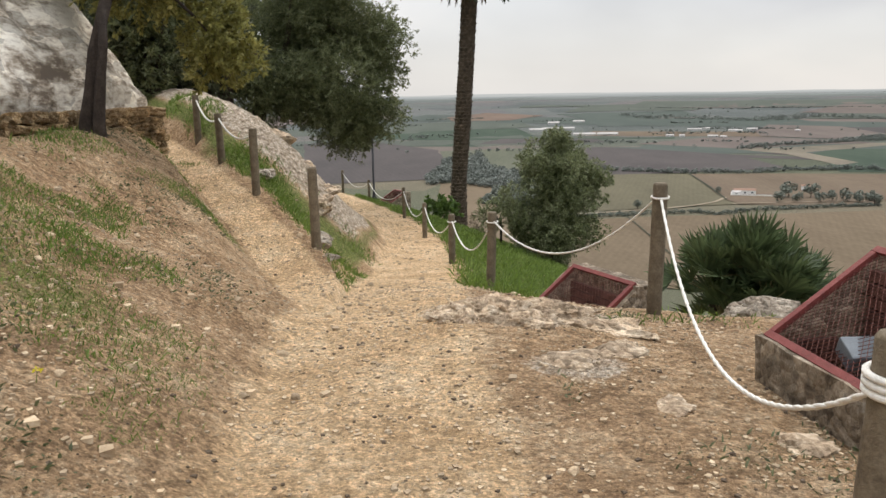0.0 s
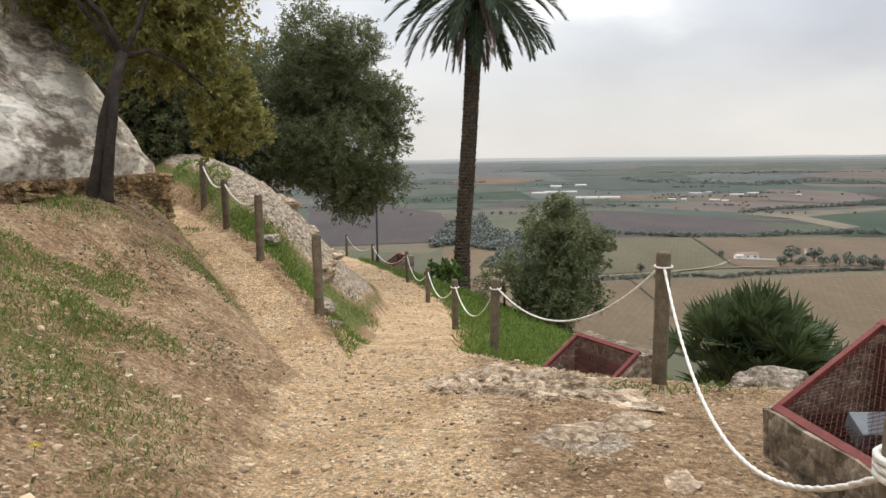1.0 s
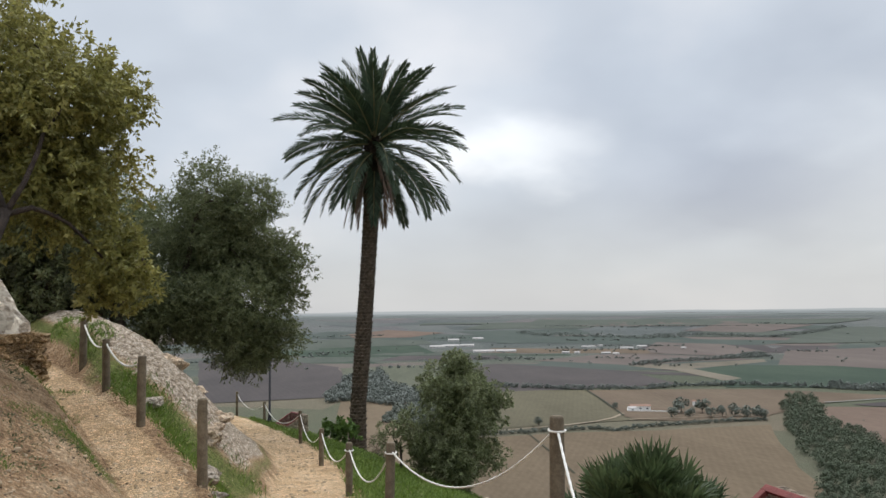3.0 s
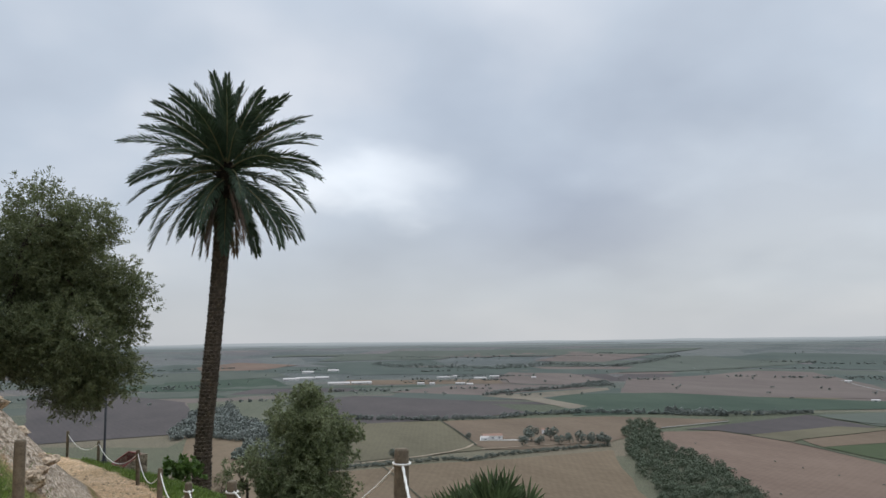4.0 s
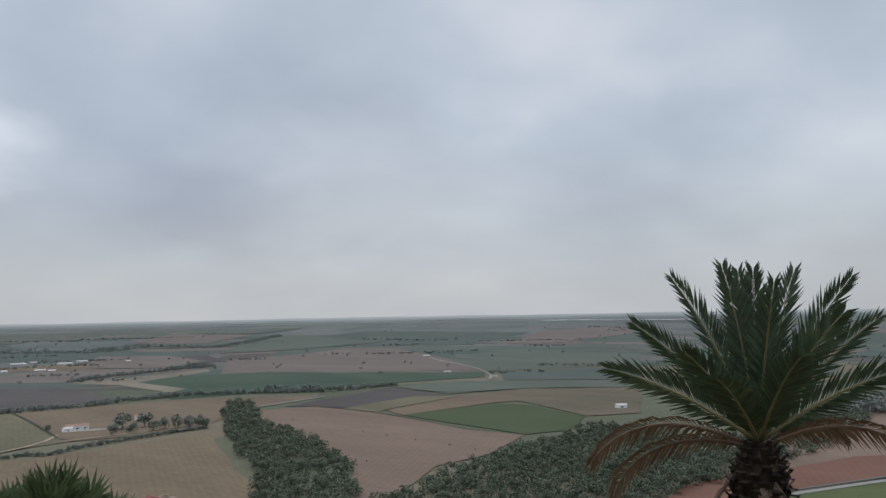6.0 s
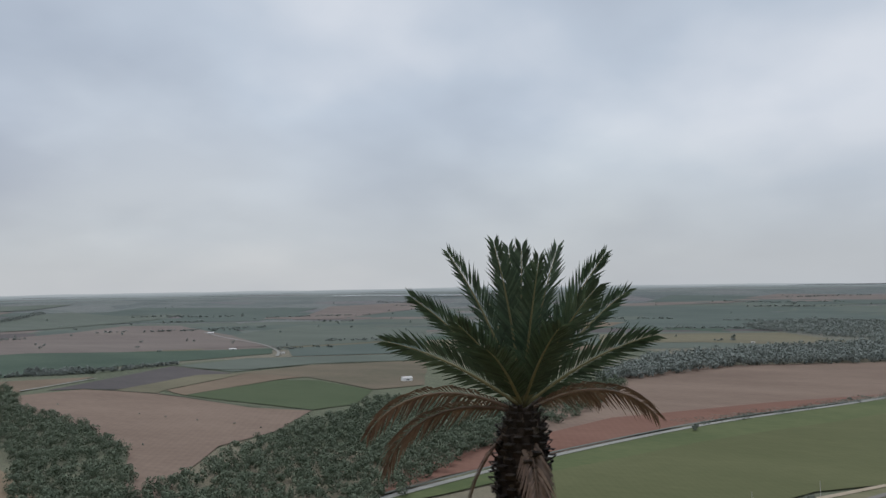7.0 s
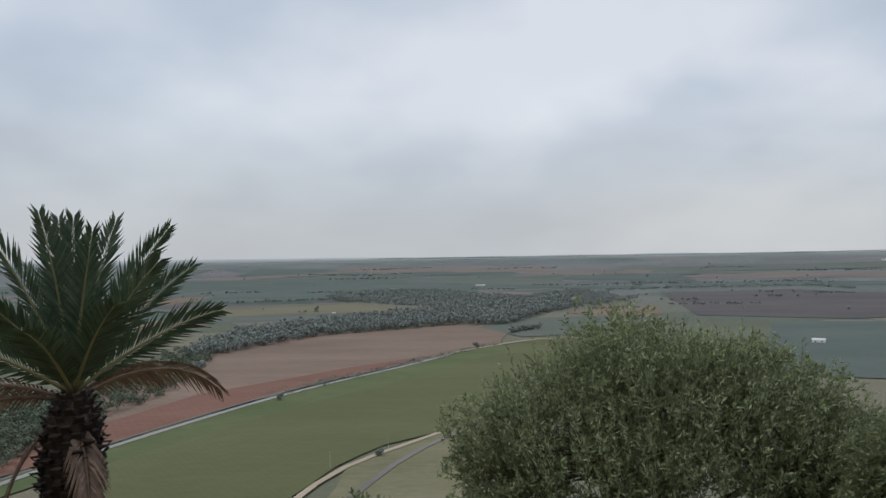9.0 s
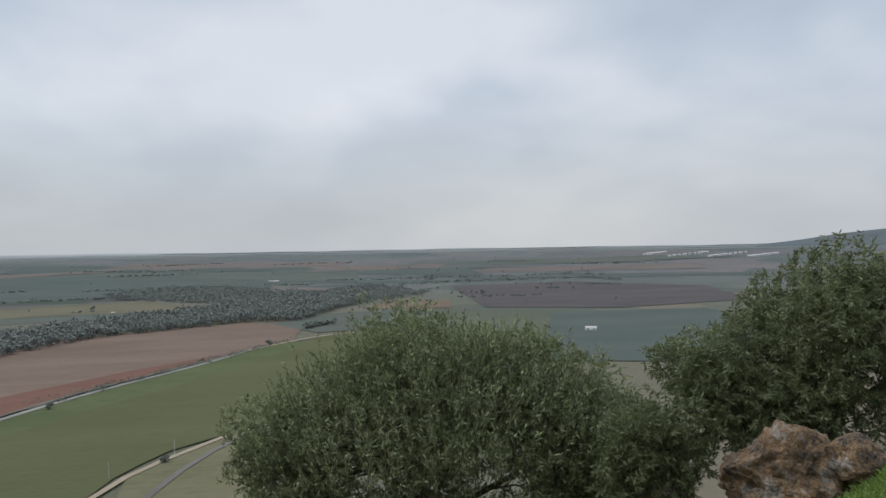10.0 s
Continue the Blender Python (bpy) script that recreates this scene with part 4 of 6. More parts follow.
field("plum", "grey-purple bare field far down the valley", ((1294, -434), (1951, -563), (1993, -898), (1647, -1110), (1246, -934), (1188, -637)))
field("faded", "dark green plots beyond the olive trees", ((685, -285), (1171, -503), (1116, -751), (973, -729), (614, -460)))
field("tan", "pale tan field edge by the river wood", ((1399, -234), (1584, -335), (1494, -430), (1322, -381), (1310, -277)))
field("khaki", "narrow tan and green strips", ((1640, 521), (1772, 174), (1513, 11), (1457, 59), (1470, 281), (1404, 446)))
field("sage", "grey-green meadow beside the wood", ((1156, -62), (1285, -141), (1333, -282), (1245, -358), (1041, -220), (1017, -111)))
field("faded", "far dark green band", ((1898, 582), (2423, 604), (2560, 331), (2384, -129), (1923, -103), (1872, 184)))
road("road", "pale concrete canal road across the plain", ((345, 230), (392, 217), (466, 192), (614, 129), (704, 77), (771, 29), (858, -17)), 5.5, "pale")
road("canal", "narrow grey irrigation canal beside the road", ((352, 235), (400, 221), (476, 196), (626, 132), (717, 79), (786, 30), (849, -11)), 2.5, "water")
road("track", "sandy farm track curving round the green field", ((344, 68), (389, 60), (419, 53), (429, 35), (455, 18), (485, -2)), 4.0, "sand")
road("railway", "grey railway ballast with rails", ((343, 43), (408, 28), (451, 11), (489, -9), (524, -40)), 4.0, "ballast")
road("track", "pale dirt lane to the white farm", ((293, 804), (282, 757), (150, 715), (77, 693)), 3.5, "sand")
road("track", "pale lane along the fields", ((282, 757), (345, 762), (416, 760)), 3.5, "sand")
road("track", "pale farm track through green fields", ((1444, 1478), (1306, 1256), (1198, 1067), (1061, 905), (997, 859)), 5.0, "pale")
road("track", "pale lane edge", ((548, 846), (668, 874)), 5.0, "pale")
road("track", "dirt track beyond the bare field", ((859, -11), (943, -80), (1020, -153), (986, -197)), 5.0, "sand")
road("ditch", "dark hedged ditch between fields", ((591, 791), (598, 678), (560, 515), (569, 449)), 2.0, "dark")
road("ditch", "dark hedged ditch along the meadow", ((819, 902), (791, 757), (916, 722), (1018, 590)), 4.0, "dark")
road("ditch", "dark line of a field edge", ((1134, 980), (1283, 903), (1405, 812)), 5.0, "dark")
road("ditch", "dark line of a field edge", ((1180, 2033), (1362, 1977), (1803, 2037)), 7.0, "dark")
road("ditch", "faint field boundary", ((328, 1039), (307, 895), (287, 786)), 2.5, "dark")
road("ditch", "faint wheel track over the stubble", ((165, 716), (162, 631), (155, 521)), 1.2, "dark")
wood("copse", "dense grey-green copse between two fields", ((474, 810), (544, 908), (544, 851), (459, 703), (428, 578), (371, 452), (317, 382), (264, 328), (229, 360), (308, 485), (376, 629)), 6.0, 10.0, "green")
wood("river_wood", "dense dark riverside wood", ((282, 348), (329, 356), (410, 383), (519, 406), (641, 419), (665, 358), (593, 264), (478, 232), (396, 228), (342, 220), (284, 210), (240, 301)), 5.5, 10.0, "green")
wood("river_wood", "dense dark riverside wood", ((415, 274), (461, 255), (472, 228), (552, 227), (664, 216), (760, 236), (838, 236), (916, 291), (673, 300), (479, 316)), 7.0, 11.0, "green")
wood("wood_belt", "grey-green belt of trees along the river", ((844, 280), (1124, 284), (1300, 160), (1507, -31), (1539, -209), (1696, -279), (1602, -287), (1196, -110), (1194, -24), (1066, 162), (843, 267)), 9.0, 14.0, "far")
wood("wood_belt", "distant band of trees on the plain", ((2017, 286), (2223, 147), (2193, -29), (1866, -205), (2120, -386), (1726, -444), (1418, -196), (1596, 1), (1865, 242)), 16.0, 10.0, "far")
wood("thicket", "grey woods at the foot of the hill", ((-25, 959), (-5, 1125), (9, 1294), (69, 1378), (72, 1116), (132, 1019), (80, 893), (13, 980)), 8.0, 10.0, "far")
wood("thicket", "grey-green scrub behind the bush", ((39, 790), (64, 894), (116, 899), (94, 728)), 6.0, 7.0, "grey")
hedge("dark hedgerow between ploughed and stubble fields", ((172, 1128), (231, 1101), (330, 1046), (409, 1034), (474, 1066), (559, 1054), (635, 1008), (678, 961), (721, 931), (844, 918)), 6.0, 8.0)
hedge("dark hedgerow of trees by the road", ((661, 1005), (689, 963), (714, 934)), 5.0, 12.0)
hedge("scrubby hedge along the farm lane", ((76, 682), (146, 696), (195, 704), (234, 709), (246, 693), (281, 712), (333, 723), (413, 733)), 4.0, 4.5)
hedge("trees along the sandy river bank", ((558, 1469), (655, 1527), (785, 1579), (934, 1632)), 9.0, 9.0)
hedge("distant hedge trees", ((818, 1609), (969, 1725)), 9.0, 9.0)
hedge("dark trees on a far ridge", ((999, 2466), (1169, 2520), (1289, 2266), (1551, 2412), (1785, 2620)), 22.0, 12.0)
hedge("dark trees on a far ridge", ((638, 2765), (763, 2520), (940, 2370), (1172, 2462)), 26.0, 14.0)
hedge("row of bushes along the canal", ((629, 132), (636, 125), (790, 30), (808, 13), (919, -51), (944, -73)), 14.0, 4.0)
hedge("row of trees at the field end", ((1071, -102), (1106, -126), (1118, -147)), 6.0, 10.0)
hedge("distant hedge trees down the valley", ((2091, -443), (2115, -610), (2131, -854), (2108, -1023), (1947, -1046)), 20.0, 9.0)
hedge("distant hedge trees down the valley", ((1270, 181), (1328, 164), (1364, 64)), 14.0, 9.0)
lone_tree("dark round tree in the row beside the white farm", 331, 767, 11.7)
lone_tree("dark round tree in the row beside the white farm", 354, 796, 16.9)
lone_tree("dark round tree in the row beside the white farm", 350, 768, 11.7)
lone_tree("dark round tree in the row beside the white farm", 375, 792, 15.6)
lone_tree("dark round tree in the row beside the white farm", 369, 760, 11.7)
lone_tree("dark round tree in the row beside the white farm", 383, 764, 11.7)
lone_tree("dark round tree in the row beside the white farm", 397, 763, 13.0)
lone_tree("dark round tree in the row beside the white farm", 405, 754, 13.0)
lone_tree("dark round tree in the row beside the white farm", 408, 734, 13.0)
lone_tree("dark round tree in the row beside the white farm", 419, 763, 11.7)
lone_tree("round tree standing alone by the farm lane", 300, 846, 7.0)
lone_tree("dark round tree beside the lane", 185, 736, 9.0)
lone_tree("dark bush standing alone on the plain", 604, 120, 6.0)
lone_tree("dark bush standing alone on the plain", 433, 32, 5.0)
lone_tree("dark bush standing alone on the plain", 904, -45, 8.0)
lone_tree("dark bush standing alone on the plain", 1571, 238, 10.0)
lone_tree("dark bush standing alone on the plain", 758, 228, 13.0)
lone_tree("dark bush standing alone on the plain", 809, 24, 4.0)
lone_tree("small bush on the bare tan field", 500, 710, 1.8)
lone_tree("small bush on the bare tan field", 492, 584, 1.8)
lone_tree("small bush on the bare tan field", 489, 547, 1.8)
lone_tree("small bush on the bare tan field", 488, 508, 1.8)
lone_tree("small bush on the bare tan field", 488, 466, 1.8)
lone_tree("small bush on the bare tan field", 483, 433, 1.8)
lone_tree("small bush on the bare tan field", 395, 465, 1.8)
building("farmhouse", "white farmhouse with a low tiled roof", 322, 831, 22, 9, 4.5, 10)
building("farm_building", "white farm shed beside the farmhouse", 311, 825, 8, 7, 3.5, 10)
building("farmhouse", "small white house among the farm trees", 398, 854, 9, 7, 5.0, 0)
building("farm_building", "long white farm shed on the plain", 543, 1878, 40, 16, 6.5, 5)
building("farm_building", "long white farm shed on the plain", 567, 1862, 40, 16, 6.5, 5)
building("farm_building", "long white farm shed on the plain", 667, 2084, 55, 16, 6.5, 5)
building("farm_building", "long white farm shed on the plain", 702, 2113, 60, 16, 6.5, 5)
building("farm_building", "long white farm shed on the plain", 628, 1828, 40, 16, 6.5, 5)
building("farm_building", "long white farm shed on the plain", 642, 1798, 30, 16, 6.5, 5)
building("farm_building", "long white farm shed on the plain", 747, 2009, 50, 16, 6.5, 5)
building("farm_building", "long white farm shed on the plain", 807, 2056, 40, 16, 6.5, 5)
building("farm_building", "long white farm shed on the plain", 885, 1965, 30, 16, 6.5, 5)
building("farm_building", "long pale warehouse on the plain", 264, 2183, 60, 24, 8.0, 5)
building("farm_building", "long pale warehouse on the plain", 305, 2209, 80, 24, 8.0, 5)
building("farm_building", "long pale warehouse on the plain", 352, 2210, 70, 24, 8.0, 5)
building("farm_building", "long pale warehouse on the plain", 350, 2467, 70, 24, 8.0, 5)
building("farm_building", "long pale warehouse on the plain", 438, 2522, 60, 24, 8.0, 5)
building("farm_building", "long pale warehouse on the plain", 358, 1977, 90, 24, 8.0, 5)
building("farm_building", "long pale warehouse on the plain", 414, 1970, 70, 24, 8.0, 5)
building("farm_building", "white shed at the field edge", 1076, 1031, 26, 10, 5.0, 0)
building("farm_building", "pale farm sheds by the track", 1423, 1436, 26, 14, 6.0, 0)
building("farm_building", "white cottage in the riverside wood", 791, 485, 12, 7, 4.0, 20)
building("farm_building", "small white building by the track", 1045, 887, 8, 6, 4.0, 20)
building("farm_building", "white shed on the dark green plots", 902, -441, 14, 7, 4.0, 0)
building("farm_building", "white house beside the wood belt", 1523, -194, 14, 10, 7.0, 0)
building("farm_building", "white house beside the wood belt", 1697, -30, 14, 10, 6.0, 0)
building("farm_building", "white house on the far plain", 2380, -136, 40, 14, 7.0, 0)
building("farm_building", "small white house by the trees", 1473, 191, 8, 7, 5.0, 0)
building("farm_building", "white town house far across the plain", 3039, -1742, 16, 20, 12.0, 0)
building("farm_building", "white town house far across the plain", 3060, -1779, 43, 20, 12.0, 9)
building("farm_building", "white town house far across the plain", 3083, -1818, 40, 20, 12.0, 18)
building("farm_building", "white town house far across the plain", 3125, -1868, 37, 20, 12.0, 27)
building("farm_building", "white town house far across the plain", 3165, -1918, 34, 20, 12.0, 6)
building("farm_building", "white town house far across the plain", 2859, -1756, 31, 20, 12.0, 15)
building("farm_building", "white town house far across the plain", 2879, -1791, 28, 20, 12.0, 24)
building("farm_building", "white town house far across the plain", 2893, -1824, 25, 20, 12.0, 3)
building("farm_building", "white town house far across the plain", 2906, -1857, 22, 20, 12.0, 12)
building("farm_building", "white town house far across the plain", 2919, -1889, 19, 20, 12.0, 21)
building("farm_building", "white town house far across the plain", 2938, -1927, 16, 20, 12.0, 0)
building("farm_building", "white town house far across the plain", 2963, -1968, 43, 20, 12.0, 9)
building("farm_building", "white town house far across the plain", 2984, -2007, 40, 20, 12.0, 18)
building("farm_building", "white town house far across the plain", 2727, -1857, 37, 20, 12.0, 27)
building("farm_building", "white town house far across the plain", 2746, -1894, 34, 20, 12.0, 6)
building("farm_building", "white town house far across the plain", 2767, -1932, 31, 20, 12.0, 15)
building("farm_building", "white town house far across the plain", 2788, -1971, 28, 20, 12.0, 24)
building("farm_building", "white town house far across the plain", 2816, -2014, 25, 20, 12.0, 3)
building("farm_building", "white town house far across the plain", 2841, -2057, 22, 20, 12.0, 12)
building("farm_building", "white town house far across the plain", 2859, -2095, 19, 20, 12.0, 21)
building("farm_building", "white town house far across the plain", 2877, -2133, 16, 20, 12.0, 0)
building("farm_building", "white town house far across the plain", 2630, -1973, 43, 20, 12.0, 9)
building("farm_building", "white town house far across the plain", 2645, -2007, 40, 20, 12.0, 18)
building("farm_building", "white town house far across the plain", 2667, -2048, 37, 20, 12.0, 27)
building("farm_building", "white town house far across the plain", 2697, -2094, 34, 20, 12.0, 6)
building("farm_building", "white town house far across the plain", 2715, -2133, 31, 20, 12.0, 15)
building("farm_building", "white town house far across the plain", 2725, -2165, 28, 20, 12.0, 24)
road("reservoir", "bright reservoir far across the plain", ((3094, 2322), (3209, 2123), (3320, 1749), (3457, 1570)), 26.0, "bright")


def mast(x, y, hgt):
    """A slim trackside mast with a short arm."""
    t = thing("track_mast", "slim pale mast standing beside the railway", "mast", (x, y, h(x, y)), "railway masts")
    part("pole", tube([(0, 0, -0.3), (0, 0, hgt * 0.5), (0, 0, hgt)], [0.16, 0.13, 0.09], 8), ROOF, t)
    part("arm", box(1.2, 0.08, 0.08, (0.5, 0, hgt * 0.94), 0.01), ROOF, t)
    return t


for mx_, my_ in ((446, 28), (410, 56)):
    mast(mx_, my_, 9.0)


def garden_wall():
    """Low white wall round the farm's yard."""
    t = thing("yard_wall", "low whitewashed wall round the farm yard", "wall", (FARM[0], FARM[1], h(*FARM)))
    t.rotation_euler = (0, 0, math.atan2(-FARM[0], FARM[1]))
    part("front", box(54, 0.6, 2.0, (14, -14, 0.6), 0), WHITEWASH, t)
    part("side", box(0.6, 26, 2.0, (-13, -1, 0.6), 0), WHITEWASH, t)
    return t


FARM = (322, 831)
garden_wall()


def far_hill():
    """A low ridge at the valley's end; the blue-grey of haze is put into its base colour."""
    bm = bmesh.new()
    rows_ = []
    for j in range(9):
        k = j / 8
        row = []
        for i in range(60):
            a = radians(126 + i * 0.9)
            r = 4150 + 650 * k
            top_ = 150 * ss(126, 141, 126 + i * 0.9) * (0.85 + 0.15 * math.sin(i * 0.33)) * math.sin(math.pi * min(1, k * 0.9 + 0.02))
            row.append(bm.verts.new((math.sin(a) * r, math.cos(a) * r, float(height(math.sin(a) * r, math.cos(a) * r)) - 3 + float(top_) + 6 * noise.noise(Vector((i * 0.3, j * 0.5, 0))))))
        rows_.append(row)
    for a, b in zip(rows_, rows_[1:]):
        for i in range(59):
            bm.faces.new((a[i], b[i], b[i + 1], a[i + 1]))
    bmesh.ops.recalc_face_normals(bm, faces=bm.faces)
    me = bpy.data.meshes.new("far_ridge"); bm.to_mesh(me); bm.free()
    me.materials.append(soil("hazed_ridge", (0.085, 0.10, 0.105), (0.11, 0.125, 0.13)))
    return tagged(new("far_ridge", me), "low haze-blue ridge at the end of the valley", "hill", kind="structure")


far_hill()


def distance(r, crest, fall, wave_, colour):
    """A glowing backdrop strip for the last hill lines, haze in its colour: the further, the paler."""
    m = bpy.data.materials.new("haze_glow")
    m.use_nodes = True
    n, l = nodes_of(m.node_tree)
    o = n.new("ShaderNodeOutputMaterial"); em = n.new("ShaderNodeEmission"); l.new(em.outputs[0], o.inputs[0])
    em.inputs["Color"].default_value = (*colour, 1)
    bm = bmesh.new()
    prev = None
    for i in range(481):
        deg = -60 + i / 2
        a = radians(deg)
        top_ = crest - fall * ss(60, 95, deg) + wave_ * (noise.noise(Vector((i * 0.035, r * 0.01, 0))) + 0.5 * noise.noise(Vector((i * 0.16, r * 0.01, 4))))
        x, y = math.sin(a) * r, math.cos(a) * r
        cur = (bm.verts.new((x, y, -90)), bm.verts.new((x, y, float(top_))))
        if prev:
            bm.faces.new((prev[0], cur[0], cur[1], prev[1]))
        prev = cur
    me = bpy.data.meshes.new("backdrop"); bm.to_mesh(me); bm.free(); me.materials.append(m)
    return tagged(new("backdrop", me), "glowing haze-coloured strip of hills at the horizon", "hills", kind="structure")


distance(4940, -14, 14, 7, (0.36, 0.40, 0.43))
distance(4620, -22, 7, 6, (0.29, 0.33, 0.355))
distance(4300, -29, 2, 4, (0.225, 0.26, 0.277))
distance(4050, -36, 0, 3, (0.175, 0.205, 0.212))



# ---- rope fence ----
def fence_post(at, top, lean=(0, 0), r=0.05, seed=0):
    """A round weathered post from below the ground up to its height."""
    t = thing("fence_post", "weathered round wooden fence post standing in the earth", "post", (at[0], at[1], at[2]), "rope fence posts")
    pts = [(lean[0] * k, lean[1] * k, -0.25 + (top + 0.25) * k) for k in (0, 0.3, 0.6, 0.9, 0.985, 1.0)]
    part("shaft", tube(pts, [r * 1.04, r, r * 1.02, r * 0.98, r * 0.96, r * 0.82], 14, 0.05, seed), WOOD, t, smooth=True)
    return t


def rope(a, b, sag, r=0.011, name="rope", label="sagging white braided rope between two fence posts", twist=True):
    """Two strands twisted round the hanging line from a to b."""
    a, b = Vector(a), Vector(b)
    n = max(16, int((b - a).length * 22))
    bm = bmesh.new()
    me_all = bmesh.new()
    for ph in (0, math.pi) if twist else (0,):
        pts = []
        for i in range(n + 1):
            t = i / n
            p = a.lerp(b, t) - Vector((0, 0, sag * 4 * t * (1 - t)))
            q = (b - a).to_track_quat("Z", "Y")
            w = t * (b - a).length / 0.10 * 2 * math.pi * 0.5 + ph
            pts.append(p + q @ Vector((math.cos(w), math.sin(w), 0)) * (r * 0.32 if twist else 0))
        tb = tube(pts, r * 0.76 if twist else r, 7)
        tmp = bpy.data.meshes.new("tmp"); tb.to_mesh(tmp); tb.free()
        me_all.from_mesh(tmp); bpy.data.meshes.remove(tmp)
    bm.free()
    t_ = thing("rope", label, "rope", (0, 0, 0), "fence ropes")
    part("strand", me_all, ROPE, t_, smooth=True)
    return t_


def knot(at, r, n=3, thick=0.012):
    """Rope turns lashed round a post's head."""
    t = thing("rope_knot", "white rope lashed and knotted round a fence post", "knot", at, "rope knots")
    for k in range(n):
        pts = [(math.cos(a) * (r + thick), math.sin(a) * (r + thick), -0.025 + k * 0.024 + 0.006 * math.sin(a)) for a in [2 * math.pi * i / 18 for i in range(19)]]
        part("turn", tube(pts, thick, 7), ROPE, t, smooth=True)
    return t


# right-hand row (beside the trail): place, height, lean
A = (1.74, 6.29)
POSTS_R = [((1.18, 2.00), 0.87, (0.04, 0.02), 0.058), (A, 0.76 - h(*A), (0.02, 0), 0.06), ((0.56, 9.19), 0.92, (0.03, 0.0), 0.055), ((0.14, 11.98), 0.78, (0.0, 0), 0.052),
           ((-0.39, 16.7), 0.76, (0.01, 0), 0.052), ((-1.04, 21.4), 0.86, (-0.02, 0), 0.05), ((-2.64, 28.3), 0.74, (0, 0), 0.05), ((-3.92, 31.0), 0.92, (0, 0), 0.05)]
heads = []
for i, (p, top_, ln, r_) in enumerate(POSTS_R):
    z_ = h(*p)
    fence_post((*p, z_), top_, ln, r_, i)
    heads.append(Vector((p[0] + ln[0], p[1] + ln[1], z_ + top_)))
for i in range(len(heads) - 1):
    a_, b_ = heads[i] - Vector((0, 0, 0.14 if i == 0 else 0.09)), heads[i + 1] - Vector((0, 0, 0.09))
    rope(a_, b_, (0.66, 0.45, 0.42, 0.36, 0.42, 0.42, 0.35)[i], 0.0115 if i < 1 else 0.0105)
for i, hd in enumerate(heads[:4]):
    knot(hd - Vector((0, 0, 0.14 if i == 0 else 0.09)), POSTS_R[i][3], 3 if i == 0 else 1, 0.012 if i == 0 else 0.009)
# left-hand row, up the side path
POSTS_L = [((-1.36, 8.3), 0.86, (-0.01, 0)), ((-2.36, 9.94), 0.83, (0.0, 0)), ((-3.15, 11.32), 0.68, (-0.02, 0)), ((-3.75, 12.24), 0.69, (0.0, 0))]
heads_l = []
for i, (p, top_, ln) in enumerate(POSTS_L):
    z_ = h(*p)
    fence_post((*p, z_), top_, ln, 0.052, 20 + i)
    heads_l.append(Vector((p[0] + ln[0], p[1] + ln[1], z_ + top_)))
for i in range(1, 3):
    rope(heads_l[i] - Vector((0, 0, 0.07)), heads_l[i + 1] - Vector((0, 0, 0.05)), 0.16, 0.013)


# ---- the battered castle wall ----
def castle_wall():
    w = thing("castle_wall", "battered castle wall of lichened grey masonry on a rough stone footing", "wall", (0, 0, 0), kind="structure")
    x0, y0, y1, zb = -3.9, -6.0, 10.7, 1.34
    bm = bmesh.new()
    nu, nv = 70, 34
    # face towards the trail, leaning back, and the end face round the corner
    def pt(u, v):
        hgt = v * 6.0
        back = max(0, hgt - 0.24) * 0.55
        if u <= 1:
            y = y0 + (y1 - back * 0.9 - y0) * u
            p = Vector((x0 - back, y, zb + hgt))
        else:
            k = u - 1
            p = Vector((x0 - back - k * 7.0, y1 - back * 0.9, zb + hgt))
        n = noise.noise(p * 1.1) * 0.10 + noise.noise(p * 3.3) * 0.05 + noise.noise(p * 9) * 0.022
        return p + (Vector((1, 0, 0.6)) if u <= 1 else Vector((0, 1, 0.6))) * n
    cols = [pow(i / nu, 0.6) for i in range(nu + 1)] + [1 + (i + 1) / 24 for i in range(24)]
    grid = [[bm.verts.new(pt(u, (j / nv) ** 1.6)) for u in cols] for j in range(nv + 1)]
    for j in range(nv):
        for i in range(len(cols) - 1):
            bm.faces.new((grid[j][i], grid[j][i + 1], grid[j + 1][i + 1], grid[j + 1][i]))
    part("face", bm, RENDER_STONE, w, smooth=True)
    # solid heart behind the face and the footing
    part("heart", box(7.0, y1 - y0 - 0.3, 2.4, (x0 - 3.65, (y0 + y1) / 2 - 0.15, 0.1), 0), MORTAR, w)
    return w, x0, y0, y1, zb


WALL, WX, WY0, WY1, WZ = castle_wall()
rnd = random.Random(5)
stone_meshes = []
for i in range(14):
    me = bpy.data.meshes.new("stone")
    b_ = bmesh.new()
    bmesh.ops.create_cube(b_, size=1)
    bmesh.ops.subdivide_edges(b_, edges=b_.edges[:], cuts=2, use_grid_fill=True)
    for v in b_.verts:
        q = v.co.copy()
        rr = max(abs(q.x), abs(q.y), abs(q.z)) / max(q.length, 1e-6)
        v.co = q * (0.72 + 0.28 * rr ** 0.5) + Vector((noise.noise(q * 2.2 + Vector((i * 3, 0, 0))), noise.noise(q * 2.2 + Vector((0, i * 3, 5))), noise.noise(q * 2.2 + Vector((2, 0, i * 3))))) * 0.16
    b_.to_mesh(me); b_.free(); me.materials.append(WALL_STONE)
    stone_meshes.append(me)


